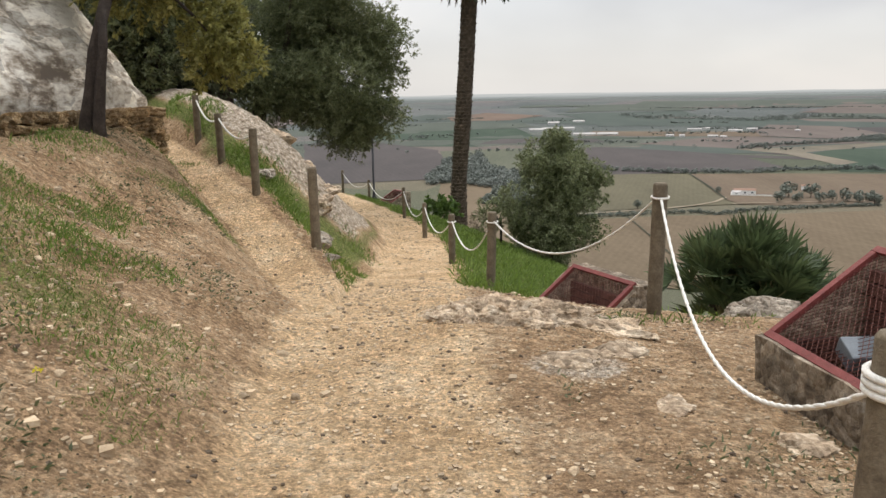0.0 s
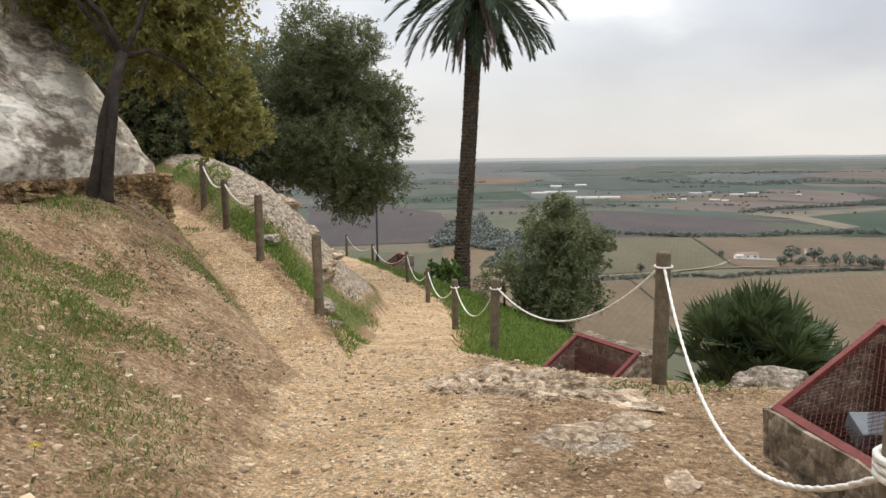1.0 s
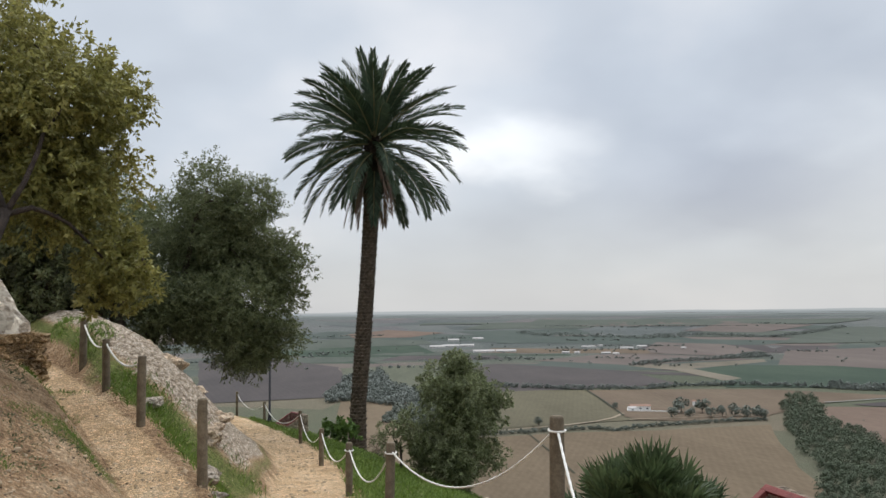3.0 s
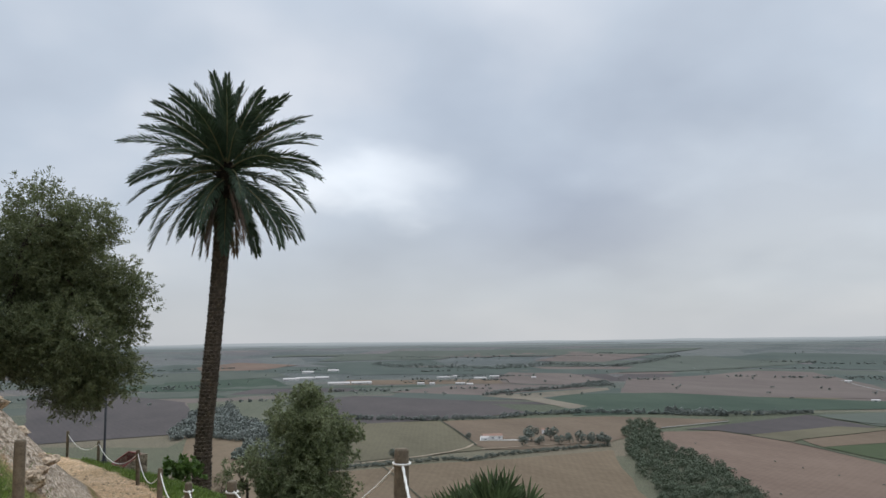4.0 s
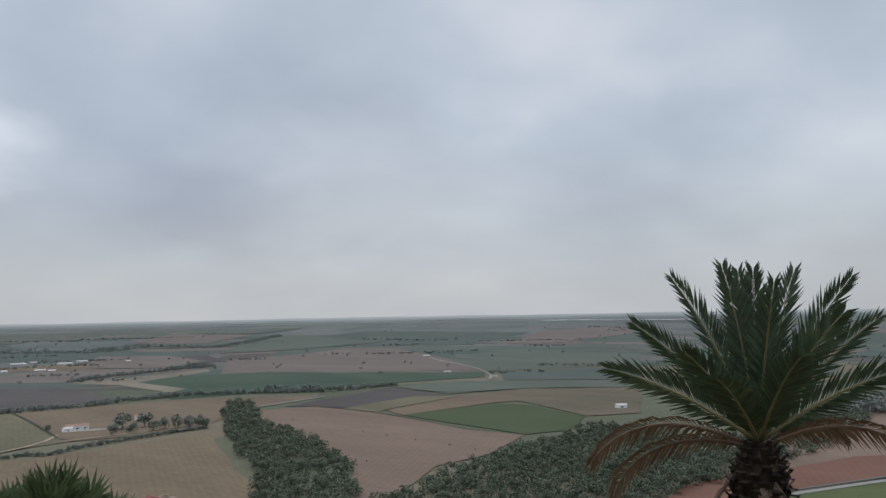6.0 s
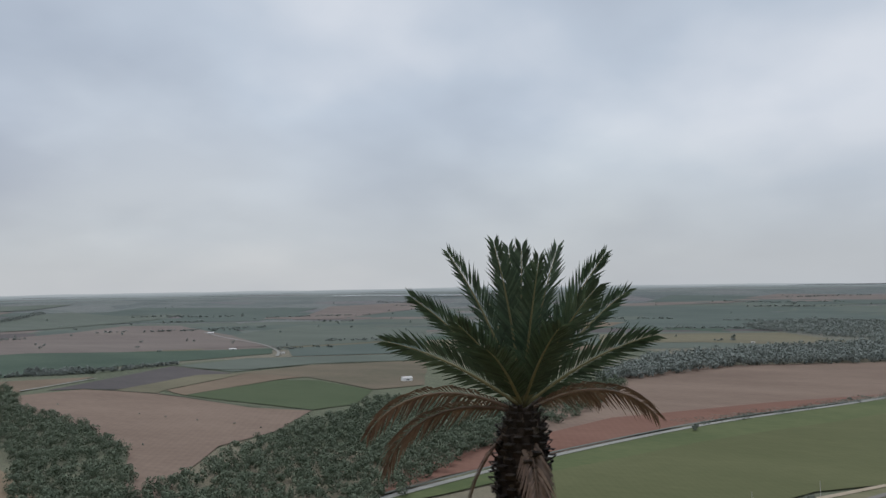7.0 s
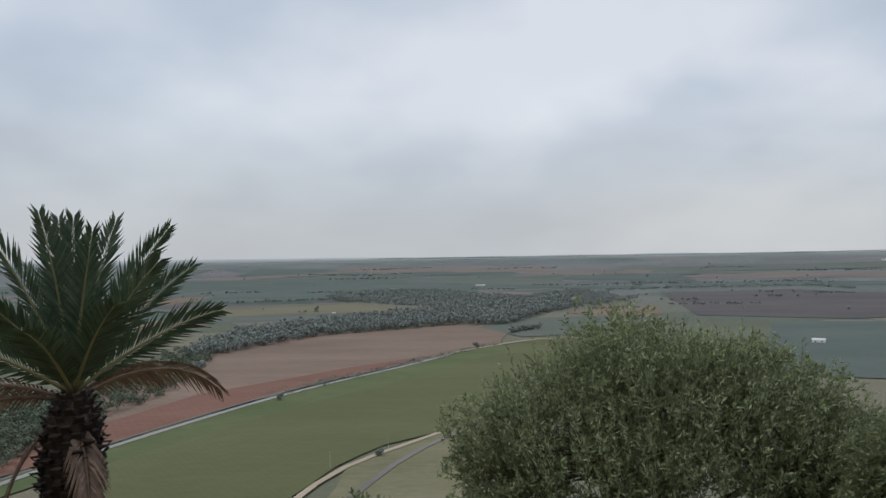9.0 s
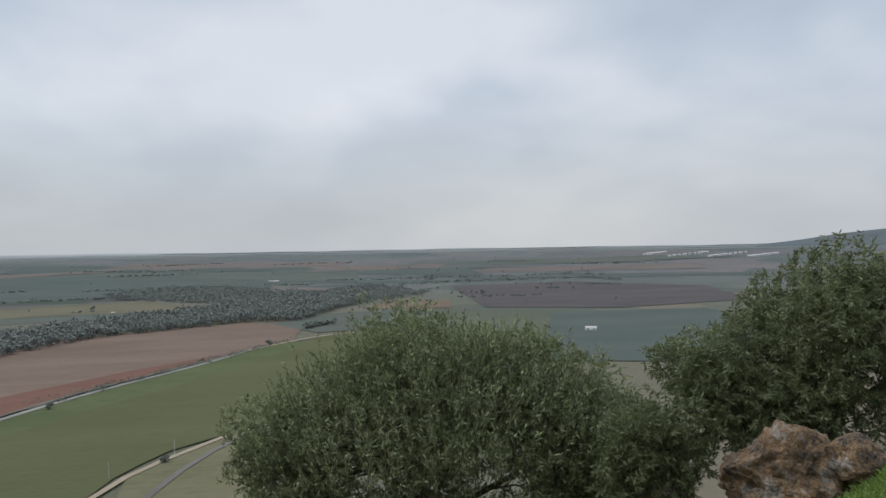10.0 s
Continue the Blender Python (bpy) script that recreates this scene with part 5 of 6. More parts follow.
def wall_stone(x, y, z, sx, sy, sz):
    ob = new("stone", rnd.choice(stone_meshes))
    ob.parent = WALL
    ob.matrix_basis = Matrix.LocRotScale((x, y, z), Euler((rnd.uniform(-0.15, 0.15), rnd.uniform(-0.15, 0.15), rnd.uniform(-0.12, 0.12) + rnd.choice((0, math.pi)))), (sx * 1.05, sy * 0.95, sz * 0.92))


z = 0.75
while z < WZ:
    hh = rnd.uniform(0.07, 0.125)
    y = 4.6
    while y < WY1 + 0.1:
        w_ = rnd.uniform(0.09, 0.26)
        wall_stone(WX - 0.02 + rnd.uniform(-0.03, 0.04), y + w_ / 2, z + hh / 2, 0.3, w_, hh)
        y += w_
    x = WX - 0.3
    while x > WX - 2.2:
        w_ = rnd.uniform(0.2, 0.42)
        wall_stone(x, WY1 + 0.02, z + hh / 2, w_, 0.3, hh)
        x -= w_
    z += hh * 0.96


# ---- light shafts: low concrete curbs with slanting red frames and wire mesh ----
def shaft_box(corner, yaw, wide, deep, low, high, th=0.12, group="light shafts"):
    """A curb whose top slants up from its near edge (height low) to its far edge (high); the mouth is framed and meshed."""
    t = thing("light_shaft", "concrete light shaft with a red frame and wire mesh", "shaft", corner, group)
    t.rotation_euler = (0, 0, yaw)
    # x along the low edge, y from the low edge to the high edge
    slope = math.atan2(high - low, deep)

    def wedge(x0, x1, y0, y1, ya, yb, base=-0.9, lift=0.0):
        bm = bmesh.new()
        f = lambda y: low + (high - low) * y / deep + lift
        vs = [bm.verts.new(v) for v in ((x0, y0, base), (x1, y0, base), (x1, y1, base), (x0, y1, base), (x0, y0, f(ya)), (x1, y0, f(ya)), (x1, y1, f(yb)), (x0, y1, f(yb)))]
        for q in ((0, 3, 2, 1), (4, 5, 6, 7), (0, 1, 5, 4), (1, 2, 6, 5), (2, 3, 7, 6), (3, 0, 4, 7)):
            bm.faces.new([vs[i] for i in q])
        bmesh.ops.subdivide_edges(bm, edges=bm.edges[:], cuts=5, use_grid_fill=True)
        for v in bm.verts:
            v.co += Vector((1, 1, 1)) * noise.noise(v.co * 5) * 0.012
        return bm
    part("curb_front", wedge(-th, wide + th, -th, 0, 0, 0), CONCRETE, t)
    part("curb_back", wedge(-th, wide + th, deep, deep + th * 2.2, deep, deep, lift=0.03), CONCRETE, t)
    part("curb_side", wedge(-th, 0, 0, deep, 0, deep), CONCRETE, t)
    part("curb_side", wedge(wide, wide + th, 0, deep, 0, deep), CONCRETE, t)
    # brick lining: courses inside the back and the far side
    rb = random.Random(3)
    bme = bpy.data.meshes.new("brick")
    bb = box(0.235, 0.05, 0.062, bevel=0.006); bb.to_mesh(bme); bb.free(); bme.materials.append(RED_BRICK)
    zc = -0.55
    row = 0
    while zc < high - 0.08:
        xx = 0.12 - 0.12 * (row % 2)
        while xx < wide:
            if zc < high - 0.05:
                ob = new("brick", bme); ob.parent = t; ob.location = (min(max(xx, 0.12), wide - 0.12), deep - 0.02 + rb.uniform(-0.006, 0.006), zc)
            xx += 0.25
        for xs in (0.02, wide - 0.02):
            yy = 0.12 + 0.12 * (row % 2)
            while yy < deep - 0.1:
                if zc < low + (high - low) * (yy - 0.12) / deep - 0.03 and zc < low + 0.02:
                    ob = new("brick", bme); ob.parent = t; ob.location = (xs, yy, zc); ob.rotation_euler = (0, 0, math.pi / 2)
                yy += 0.25
        zc += 0.075; row += 1
    part("shaft_floor", box(wide, deep, 0.1, (wide / 2, deep / 2, -0.62), 0), MORTAR, t)
    # frame of angle iron lying on the slanting rim
    M = Matrix.Translation((0, 0, low + 0.018)) @ Matrix.Rotation(slope, 4, "X")
    ln = math.hypot(deep, high - low)
    fw = 0.045
    for nm, sx, sy, at in (("frame_bar", wide + 2 * fw, fw, (wide / 2, -fw / 2, 0)), ("frame_bar", wide + 2 * fw, fw, (wide / 2, ln + fw / 2, 0)),
                           ("frame_bar", fw, ln, (-fw / 2, ln / 2, 0)), ("frame_bar", fw, ln, (wide + fw / 2, ln / 2, 0))):
        b_ = box(sx, sy, 0.035, at, 0.004)
        bmesh.ops.transform(b_, matrix=M, verts=b_.verts)
        part(nm, b_, RED_PAINT, t)
    # diamond wire mesh
    vs, fs = [], []
    step, r_ = 0.042, 0.0021
    for sgn in (1, -1):
        k = -ln
        while k < wide + ln:
            # line x = k + s (sgn +) clipped to the frame
            pts = []
            for s in (0.0, ln):
                pts.append((k + s if sgn > 0 else k + ln - s, s))
            (xa, ya), (xb, yb) = pts
            if xa > xb:
                (xa, ya), (xb, yb) = (xb, yb), (xa, ya)
            ca, cb = max(xa, 0), min(xb, wide)
            if cb - ca > 0.01:
                f = lambda x: ya + (yb - ya) * (x - xa) / (xb - xa)
                p, q = M @ Vector((ca, f(ca), 0.002 * sgn)), M @ Vector((cb, f(cb), 0.002 * sgn))
                d = (q - p).normalized(); u = d.orthogonal().normalized(); w = d.cross(u)
                b0 = len(vs)
                for o in (p, q):
                    for a in range(4):
                        vs.append(o + (u * math.cos(a * math.pi / 2) + w * math.sin(a * math.pi / 2)) * r_)
                for a in range(4):
                    fs.append((b0 + a, b0 + (a + 1) % 4, b0 + 4 + (a + 1) % 4, b0 + 4 + a))
            k += step
    part("wire_mesh", mesh_of("wire_mesh", vs, fs, WIRE), None, t, "rusty red diamond wire mesh")
    return t


shaft_box((1.83, 4.16, 0.125), radians(-83.6), 0.8, 0.565, 0.02, 0.445, 0.07)
shaft_box((0.87, 7.34, -0.57), radians(-63), 0.83, 0.47, 0.0, 0.33, 0.1)
shaft_box((-2.13, 27.4, h(-2.13, 27.4) + 0.1), radians(-63), 0.8, 0.5, 0.0, 0.3, 0.1)


# ---- palms ----
NECK_BARK = mat("dark_cut_stalks", [(0.010, 0.007, 0.005), (0.028, 0.019, 0.013), (0.06, 0.042, 0.03)], 9, 0.95, 0.8, spread=0.3, bump_scale=0.03)


def frond(length, azimuth, rise, droop, twist, leaflets, leaf_len, seed, width, fold, limp=0.12):
    """One feather leaf from the origin: its curved stalk and its leaflets, as (stalk bmesh, leaflet corners)."""
    rng = np.random.default_rng(seed)
    n = 20
    hz = np.array([math.cos(azimuth), math.sin(azimuth), 0.0])
    sd = np.array([-math.sin(azimuth), math.cos(azimuth), 0.0])
    zz = np.array([0.0, 0.0, 1.0])
    pts, ang, p, a = [], [], np.zeros(3), rise
    for i in range(n + 1):
        pts.append(p.copy()); ang.append(a)
        a -= droop / n * (0.4 + 1.2 * i / n)
        p = p + (hz * math.cos(a) + zz * math.sin(a)) * length / n
    V = []
    for i in range(leaflets):
        t = 0.13 + 0.87 * i / (leaflets - 1)
        k = min(int(t * n), n - 1)
        f = t * n - k
        base = pts[k] * (1 - f) + pts[k + 1] * f
        a = ang[k] * (1 - f) + ang[k + 1] * f
        d = hz * math.cos(a) + zz * math.sin(a)
        up = -hz * math.sin(a) + zz * math.cos(a)
        side = sd * math.cos(twist) + up * math.sin(twist)
        nrm = up * math.cos(twist) - sd * math.sin(twist)
        L_ = leaf_len * min(1.0, 0.35 + 2.6 * (t - 0.1), 0.42 + 1.9 * (1.02 - t))
        for s in (1, -1):
            o = d * (0.72 + 0.45 * t) + side * s * (0.9 - 0.4 * t) + nrm * fold * rng.uniform(0.4, 1.3)
            o += rng.normal(size=3) * 0.05
            o /= np.linalg.norm(o)
            ll = L_ * rng.uniform(0.86, 1.1)
            tip = base + o * ll - zz * limp * ll
            w = np.cross(o, nrm); w /= np.linalg.norm(w)
            m = base + o * ll * 0.38
            V += [base, m + w * width / 2, tip, m - w * width / 2]
    stalk = tube(pts[::2], [0.034 * (1 - 0.86 * i / 10) for i in range(11)], 5)
    return stalk, np.array(V)


def feather_palm(label, base, line, boss, fronds, leaf_len, leaflets, seed, row_gap, fold, width):
    """line: trunk points with radii up to the crown; boss: length of the dark neck of cut leaf stalks under the crown.
    fronds: azimuth, rise, droop, length, twist, old, drop below the crown's heart."""
    t = thing("palm_tree", label, "palm tree", base, "palms")
    b = Vector(base)
    P = [Vector(q[:3]) - b for q in line]
    R = [q[3] for q in line]
    lens = [0.0]
    for u, v in zip(P, P[1:]):
        lens.append(lens[-1] + (v - u).length)
    def axis(d):
        x_, y_, z_ = (float(np.interp(d, lens, [q[i] for q in P])) for i in range(3))
        return Vector((x_, y_, z_)), float(np.interp(d, lens, R))
    full = lens[-1]
    n = 40
    part("trunk", tube([axis(full * i / n)[0] for i in range(n + 1)], [axis(full * i / n)[1] for i in range(n + 1)], 16, 0.05, seed), PALM_BARK, t, smooth=True)
    part("neck", tube([axis(full - boss * (1 - i / 10))[0] for i in range(11)], [axis(full - boss * (1 - i / 10))[1] * 1.025 for i in range(11)], 16, 0.04, seed + 1), NECK_BARK, t, "dark neck of old leaf stalks", smooth=True)
    rnd_ = random.Random(seed)
    for nm, d0, d1, gap, per, jut, m, lb in (("bark_scale", 0.3, full - boss, row_gap, 11, 0.13, PALM_BARK, "rough rows of old leaf bases"),
                                             ("stalk_stub", full - boss, full + 0.05, row_gap * 0.9, 10, 0.36, NECK_BARK, "dark jagged stubs of cut leaf stalks")):
        vs, fs = [], []
        rows = int((d1 - d0) / gap)
        for i in range(rows):
            o, r = axis(d0 + (i + 0.5) * gap)
            for j in range(per):
                a = 2 * math.pi * (j + 0.5 * (i % 2)) / per + rnd_.uniform(-0.08, 0.08)
                ov, tz = Vector((math.cos(a), math.sin(a), 0)), Vector((-math.sin(a), math.cos(a), 0))
                wv = math.pi * r / per * rnd_.uniform(0.8, 1.05)
                pr = r * jut * rnd_.uniform(0.5, 1.4)
                up = Vector((0, 0, gap))
                b0 = len(vs)
                vs += [o + ov * r * 0.95 - tz * wv - up * 0.55, o + ov * r * 0.95 + tz * wv - up * 0.55, o + ov * (r + pr) + tz * wv * 0.6 + up * (0.3 + jut), o + ov * (r + pr) - tz * wv * 0.6 + up * (0.3 + jut),
                       o + ov * r * 0.94 + tz * wv * 0.6 + up * 0.7, o + ov * r * 0.94 - tz * wv * 0.6 + up * 0.7]
                fs += [(b0, b0 + 1, b0 + 2, b0 + 3), (b0 + 3, b0 + 2, b0 + 4, b0 + 5)]
        part(nm, mesh_of(nm, vs, fs, m), None, t, lb)["kind"] = "stuff"
    heart = P[-1]
    for i, (az, rise, droop, ln, twist, old, drop) in enumerate(fronds):
        st, V = frond(ln, radians(az), radians(rise), radians(droop), radians(twist), leaflets, leaf_len * (0.8 if old else 1), seed * 100 + i, width * (0.8 if old else 1), fold, 0.5 if old else 0.1)
        fr = part("frond", st, DEAD_FROND if old else STALK, t, "brown withered frond" if old else "", smooth=True)
        fr.location = heart - Vector((0, 0, drop))
        part("blade", mesh_of("blade", V, np.arange(len(V)).reshape(-1, 4), DEAD_FROND if old else FROND), None, fr)
    return t


rp = random.Random(11)
tall = []
for i in range(58):
    k = i / 57
    tall.append((i * 137.5 + rp.uniform(-12, 12), 88 - 92 * k + rp.uniform(-8, 8), 24 + 30 * k + rp.uniform(-6, 6), rp.uniform(3.5, 4.0) * (0.84 + 0.16 * min(1, k * 2)), rp.uniform(-60, 60), False, 0.25 * k))
for i in range(14):
    tall.append((i * 137.5 + 40, rp.uniform(-32, -8), rp.uniform(34, 52), rp.uniform(3.5, 4.0), rp.uniform(-50, 50), False, rp.uniform(0.25, 0.5)))
for i in range(13):
    tall.append((i * 137.5 + 75, rp.uniform(-66, -40), rp.uniform(18, 30), rp.uniform(2.6, 3.4), rp.uniform(-40, 40), i % 3 == 0, rp.uniform(0.35, 0.7)))
feather_palm("tall date palm with a slender ringed trunk and full crown", (0.6, 30.4, h(0.6, 30.4) - 0.3),
             ((0.6, 30.4, -4.3, 0.36), (0.66, 30.4, -1.92, 0.29), (0.85, 30.4, 0.51, 0.30), (1.0, 30.4, 2.58, 0.285), (1.10, 30.4, 4.26, 0.285), (1.2, 30.4, 5.95, 0.30), (1.21, 30.4, 6.1, 0.39), (1.25, 30.4, 7.2, 0.42), (1.31, 30.4, 8.3, 0.34)),
             2.2, tall, 0.62, 62, 3, 0.13, 0.3, 0.06)


def toward(dx, dz, dd, droop):
    """Azimuth, rise and length of a frond whose tip lies dx across, dz up and dd behind the crown's heart, as seen from the trail."""
    across, away = Vector((0.363, -0.932)), Vector((0.932, 0.363))
    v = across * dx + away * dd
    r = v.length
    ln = math.hypot(r, dz)
    return math.degrees(math.atan2(v.y, v.x)), math.degrees(math.atan2(dz, r)) + droop * 0.56, ln * (1 + (radians(droop) ** 2) / 24)


short = []
for dx, dz, dd, droop, tw in ((-1.22, 2.32, 0.3, 16, 62), (-0.42, 2.46, -0.25, 10, 40), (-0.2, 2.42, 0.6, 8, -35), (0.04, 2.42, 0.2, 6, 10), (0.62, 2.38, 0.4, 9, 25), (0.33, 2.2, -0.7, 10, 12),
                               (1.37, 2.24, 0.2, 14, -60), (1.18, 1.76, -0.7, 16, -52), (1.72, 1.65, 0.5, 18, -62), (2.02, 0.95, 0.0, 24, -66), (-1.8, 1.6, 0.3, 18, 64), (-2.15, 0.88, 0.0, 24, 66),
                               (-0.45, 0.9, -1.5, 26, 8), (-0.9, 1.25, -1.1, 20, 35), (0.6, 1.2, -1.3, 22, -20), (0.2, 1.9, 1.2, 14, 10), (-0.7, 1.7, 1.3, 16, 20), (1.0, 1.4, 1.4, 18, -25), (-1.4, 0.7, 1.4, 28, 40)):
    az, rise, ln = toward(dx, dz, dd, droop)
    short.append((az, rise, droop, ln, tw, False, 0.0))
for dx, dz, dd, droop, tw in ((-2.3, -0.85, 0.0, 85, 55), (-1.8, -1.3, -0.3, 95, 50), (1.95, -0.4, 0.0, 80, -55), (0.15, -1.7, -0.45, 50, 0), (-0.55, -1.9, -0.2, 60, 20), (1.2, -0.2, 0.9, 75, -40)):
    az, rise, ln = toward(dx, dz, dd, droop)
    short.append((az, rise, droop, ln, tw, True, 0.1))
feather_palm("young palm with dark feather fronds and withered brown skirts", (11.25, 4.5, h(11.25, 4.5)),
             ((11.25, 4.5, h(11.25, 4.5) - 0.4, 0.36), (11.4, 4.55, -4.5, 0.32), (11.58, 4.66, -1.9, 0.33), (11.62, 4.67, -1.2, 0.37), (11.67, 4.67, -0.75, 0.34), (11.7, 4.67, -0.32, 0.2)), 1.9, short, 0.56, 46, 5, 0.12, 0.22, 0.05)


def fan_palm(at, clumps, size, seed):
    """Several short stems, each carrying a tuft of stiff fan leaves. clumps: offset x, y, z and number of leaves."""
    t = thing("fan_palm", "bushy dwarf fan palm with spiky dark green leaves", "fan palm", at)
    rng = np.random.default_rng(seed)
    for cx, cy, cz, n in clumps:
        o0 = np.array([cx, cy, cz])
        part("stem", tube([(cx * 0.6, cy * 0.6, -0.2), (cx * 0.9, cy * 0.9, cz * 0.5), tuple(o0 + (0, 0, 0.05))], [0.09, 0.08, 0.06], 8, 0.15, n), BARK, t, "fibrous brown palm stem")
        for i in range(n):
            yaw = i * 2.399 + rng.uniform(-0.4, 0.4)
            rise = radians(84 - 74 * (i / n) ** 0.9 + rng.uniform(-9, 9))
            ln = size * rng.uniform(0.4, 0.8)
            d = np.array([math.cos(yaw) * math.cos(rise), math.sin(yaw) * math.cos(rise), math.sin(rise)])
            hub = o0 + d * ln
            side = np.array([-math.sin(yaw), math.cos(yaw), 0])
            up = np.cross(d, side)
            roll = rng.uniform(-0.9, 0.9)
            side, up = side * math.cos(roll) + up * math.sin(roll), up * math.cos(roll) - side * math.sin(roll)
            stem = part("leaf_stem", tube([tuple(o0), tuple(o0 + d * ln * 0.5 + (0, 0, 0.03)), tuple(hub)], [0.011, 0.009, 0.006], 5), STALK, t)
            V = []
            for a in np.linspace(-1.25, 1.25, 15):
                a += rng.uniform(-0.05, 0.05)
                o = d * math.cos(a) + side * math.sin(a) + up * (0.16 * abs(a) + 0.06 * rng.uniform(-1, 1))
                o /= np.linalg.norm(o)
                L_ = size * 0.62 * (1 - 0.22 * abs(a) / 1.25) * rng.uniform(0.85, 1.1)
                w = np.cross(o, up); w /= np.linalg.norm(w)
                V += [hub, hub + o * L_ * 0.55 + w * 0.02, hub + o * L_ - np.array([0, 0, 0.04 * L_]), hub + o * L_ * 0.55 - w * 0.02]
            V = np.array(V)
            part("blade", mesh_of("blade", V, np.arange(len(V)).reshape(-1, 4), FAN), None, stem)
    return t


zf = h(3.3, 8.5)
fan_palm((3.4, 8.5, zf), ((0.0, 0.0, -0.58 - zf, 36), (-0.34, 0.1, -0.8 - zf, 26), (0.34, 0.05, -0.78 - zf, 26), (0.1, -0.25, -0.9 - zf, 22), (-0.15, 0.3, -0.74 - zf, 18), (0.6, 0.1, -1.0 - zf, 18), (0.25, -0.15, -1.15 - zf, 24), (-0.3, -0.1, -1.12 - zf, 22)), 0.62, 4)

def shoots(t, leaves, n, reach, centre, seed, material):
    """Upright young shoots standing out of a bush's crown, each with small leaves along it."""
    rng = np.random.default_rng(seed)
    u = rng.normal(size=(n, 3)); u[:, 2] = np.abs(u[:, 2]) * 0.9 + 0.05
    u /= np.linalg.norm(u, axis=1, keepdims=True)
    base = u * np.array(reach) * rng.uniform(0.72, 0.98, (n, 1)) + np.array(centre)
    d = u * 0.55 + rng.normal(size=(n, 3)) * 0.22 + np.array([0, 0, 1.0])
    d /= np.linalg.norm(d, axis=1, keepdims=True)
    ln = rng.uniform(0.25, 0.75, (n, 1))
    k = np.repeat(np.arange(n), leaves)
    f = np.tile(np.linspace(0.1, 1.0, leaves), n)[:, None]
    P = base[k] + d[k] * ln[k] * f
    part("shoot_leaves", leaf_cloud("shoot_leaves", P, d[k] * 1.3, 0.085, 0.022, material, seed, -0.5), None, t)
    s = np.cross(d, rng.normal(size=(n, 3))); s /= np.linalg.norm(s, axis=1, keepdims=True)
    w = np.cross(d, s)
    r = 0.005
    ring = [s * r, (-0.5 * s + 0.87 * w) * r, (-0.5 * s - 0.87 * w) * r]
    V = np.stack([base - d * 0.3 + q for q in ring] + [base + d * ln + q * 0.3 for q in ring], 1).reshape(-1, 3)
    F = (np.array([(0, 1, 4, 3), (1, 2, 5, 4), (2, 0, 3, 5)])[None] + 6 * np.arange(n)[:, None, None]).reshape(-1, 4)
    part("twig", mesh_of("twig", V, F, BARK), None, t)["kind"] = "stuff"


# ---- trees and bushes near the path ----
zt = h(-3.55, 8.1)
lean = tree("leaning_tree", "dark twin-stemmed tree with small yellow-green leaves beside the wall", (-3.55, 8.1, zt),
     lobes_in(1.35, 1.5, 1.4, 30, 0.55, 2, (-0.45, 1.6, 3.0), -0.95) + lobes_in(0.65, 0.7, 0.5, 9, 0.4, 8, (0.65, 1.6, 0.95)) + lobes_in(0.7, 0.9, 0.6, 14, 0.45, 10, (0.45, 1.6, 1.8)) + lobes_in(1.6, 1.6, 1.0, 14, 0.6, 9, (-1.5, 0.3, 3.5)) + lobes_in(0.65, 0.8, 0.9, 12, 0.42, 14, (0.55, 1.6, 2.75)),
     [(-0.12, 0, -0.3, 0.11), (-0.05, 0, 0.1, 0.08), (0.02, 0.03, 0.45, 0.07), (0.07, 0.06, 0.8, 0.064), (0.16, 0.12, 1.15, 0.06), (0.2, 0.3, 1.5, 0.055)], CAROB, (0.058, 0.026), 900, 2, limbs=40, droop=0.55)
part("stem", tube([(0.07, -0.05, -0.3), (0.1, -0.06, 0.1), (0.155, -0.06, 0.5), (0.2, -0.03, 0.85), (0.17, 0.1, 1.2)], [0.09, 0.066, 0.056, 0.05, 0.045], 9, 0.1, 5), BARK, lean, smooth=True)
tree("olive_tree", "large dense olive tree overhanging the pale mound", (-4.6, 19.5, h(-4.6, 19.5)),
     lobes_in(1.9, 2.0, 2.8, 38, 0.75, 3, (1.7, 0, 1.8), -0.98) + lobes_in(0.9, 1.0, 0.9, 9, 0.55, 13, (2.7, -0.3, 0.3)) + lobes_in(0.8, 1.0, 1.0, 7, 0.6, 17, (3.2, 0, 1.9)),
     [(0, 0, -0.4, 0.24), (0.1, 0, 0.3, 0.2), (0.4, 0, 0.9, 0.16), (0.8, 0, 1.5, 0.13)], OLIVE, (0.065, 0.019), 1350, 3, limbs=36)
# thicket trees: every other one gets the darker leaf colour
for i, (x, y, s, hh) in enumerate(((-8.2, 18.5, 1.0, 2.0), (-6.6, 22.5, 1.2, 2.6), (-11.0, 21.0, 1.4, 2.8), (-9.0, 25.5, 1.4, 3.4), (-6.4, 17.0, 0.8, 1.3), (-13.5, 17.5, 1.5, 2.8), (-4.9, 18.0, 0.62, 0.95), (-5.9, 16.6, 0.7, 1.1))):
    tree("olive_tree", "dark olive tree in the thicket behind the mound", (x, y, h(x, y)), lobes_in(2.0 * s, 1.8 * s, 2.2 * s, 22, 0.85 * s, 30 + i, (0, 0, hh), -0.98),
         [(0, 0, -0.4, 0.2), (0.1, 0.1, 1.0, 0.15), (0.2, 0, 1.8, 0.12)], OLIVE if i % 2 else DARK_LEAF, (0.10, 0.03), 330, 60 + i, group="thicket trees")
zb = h(2.95, 19.9)
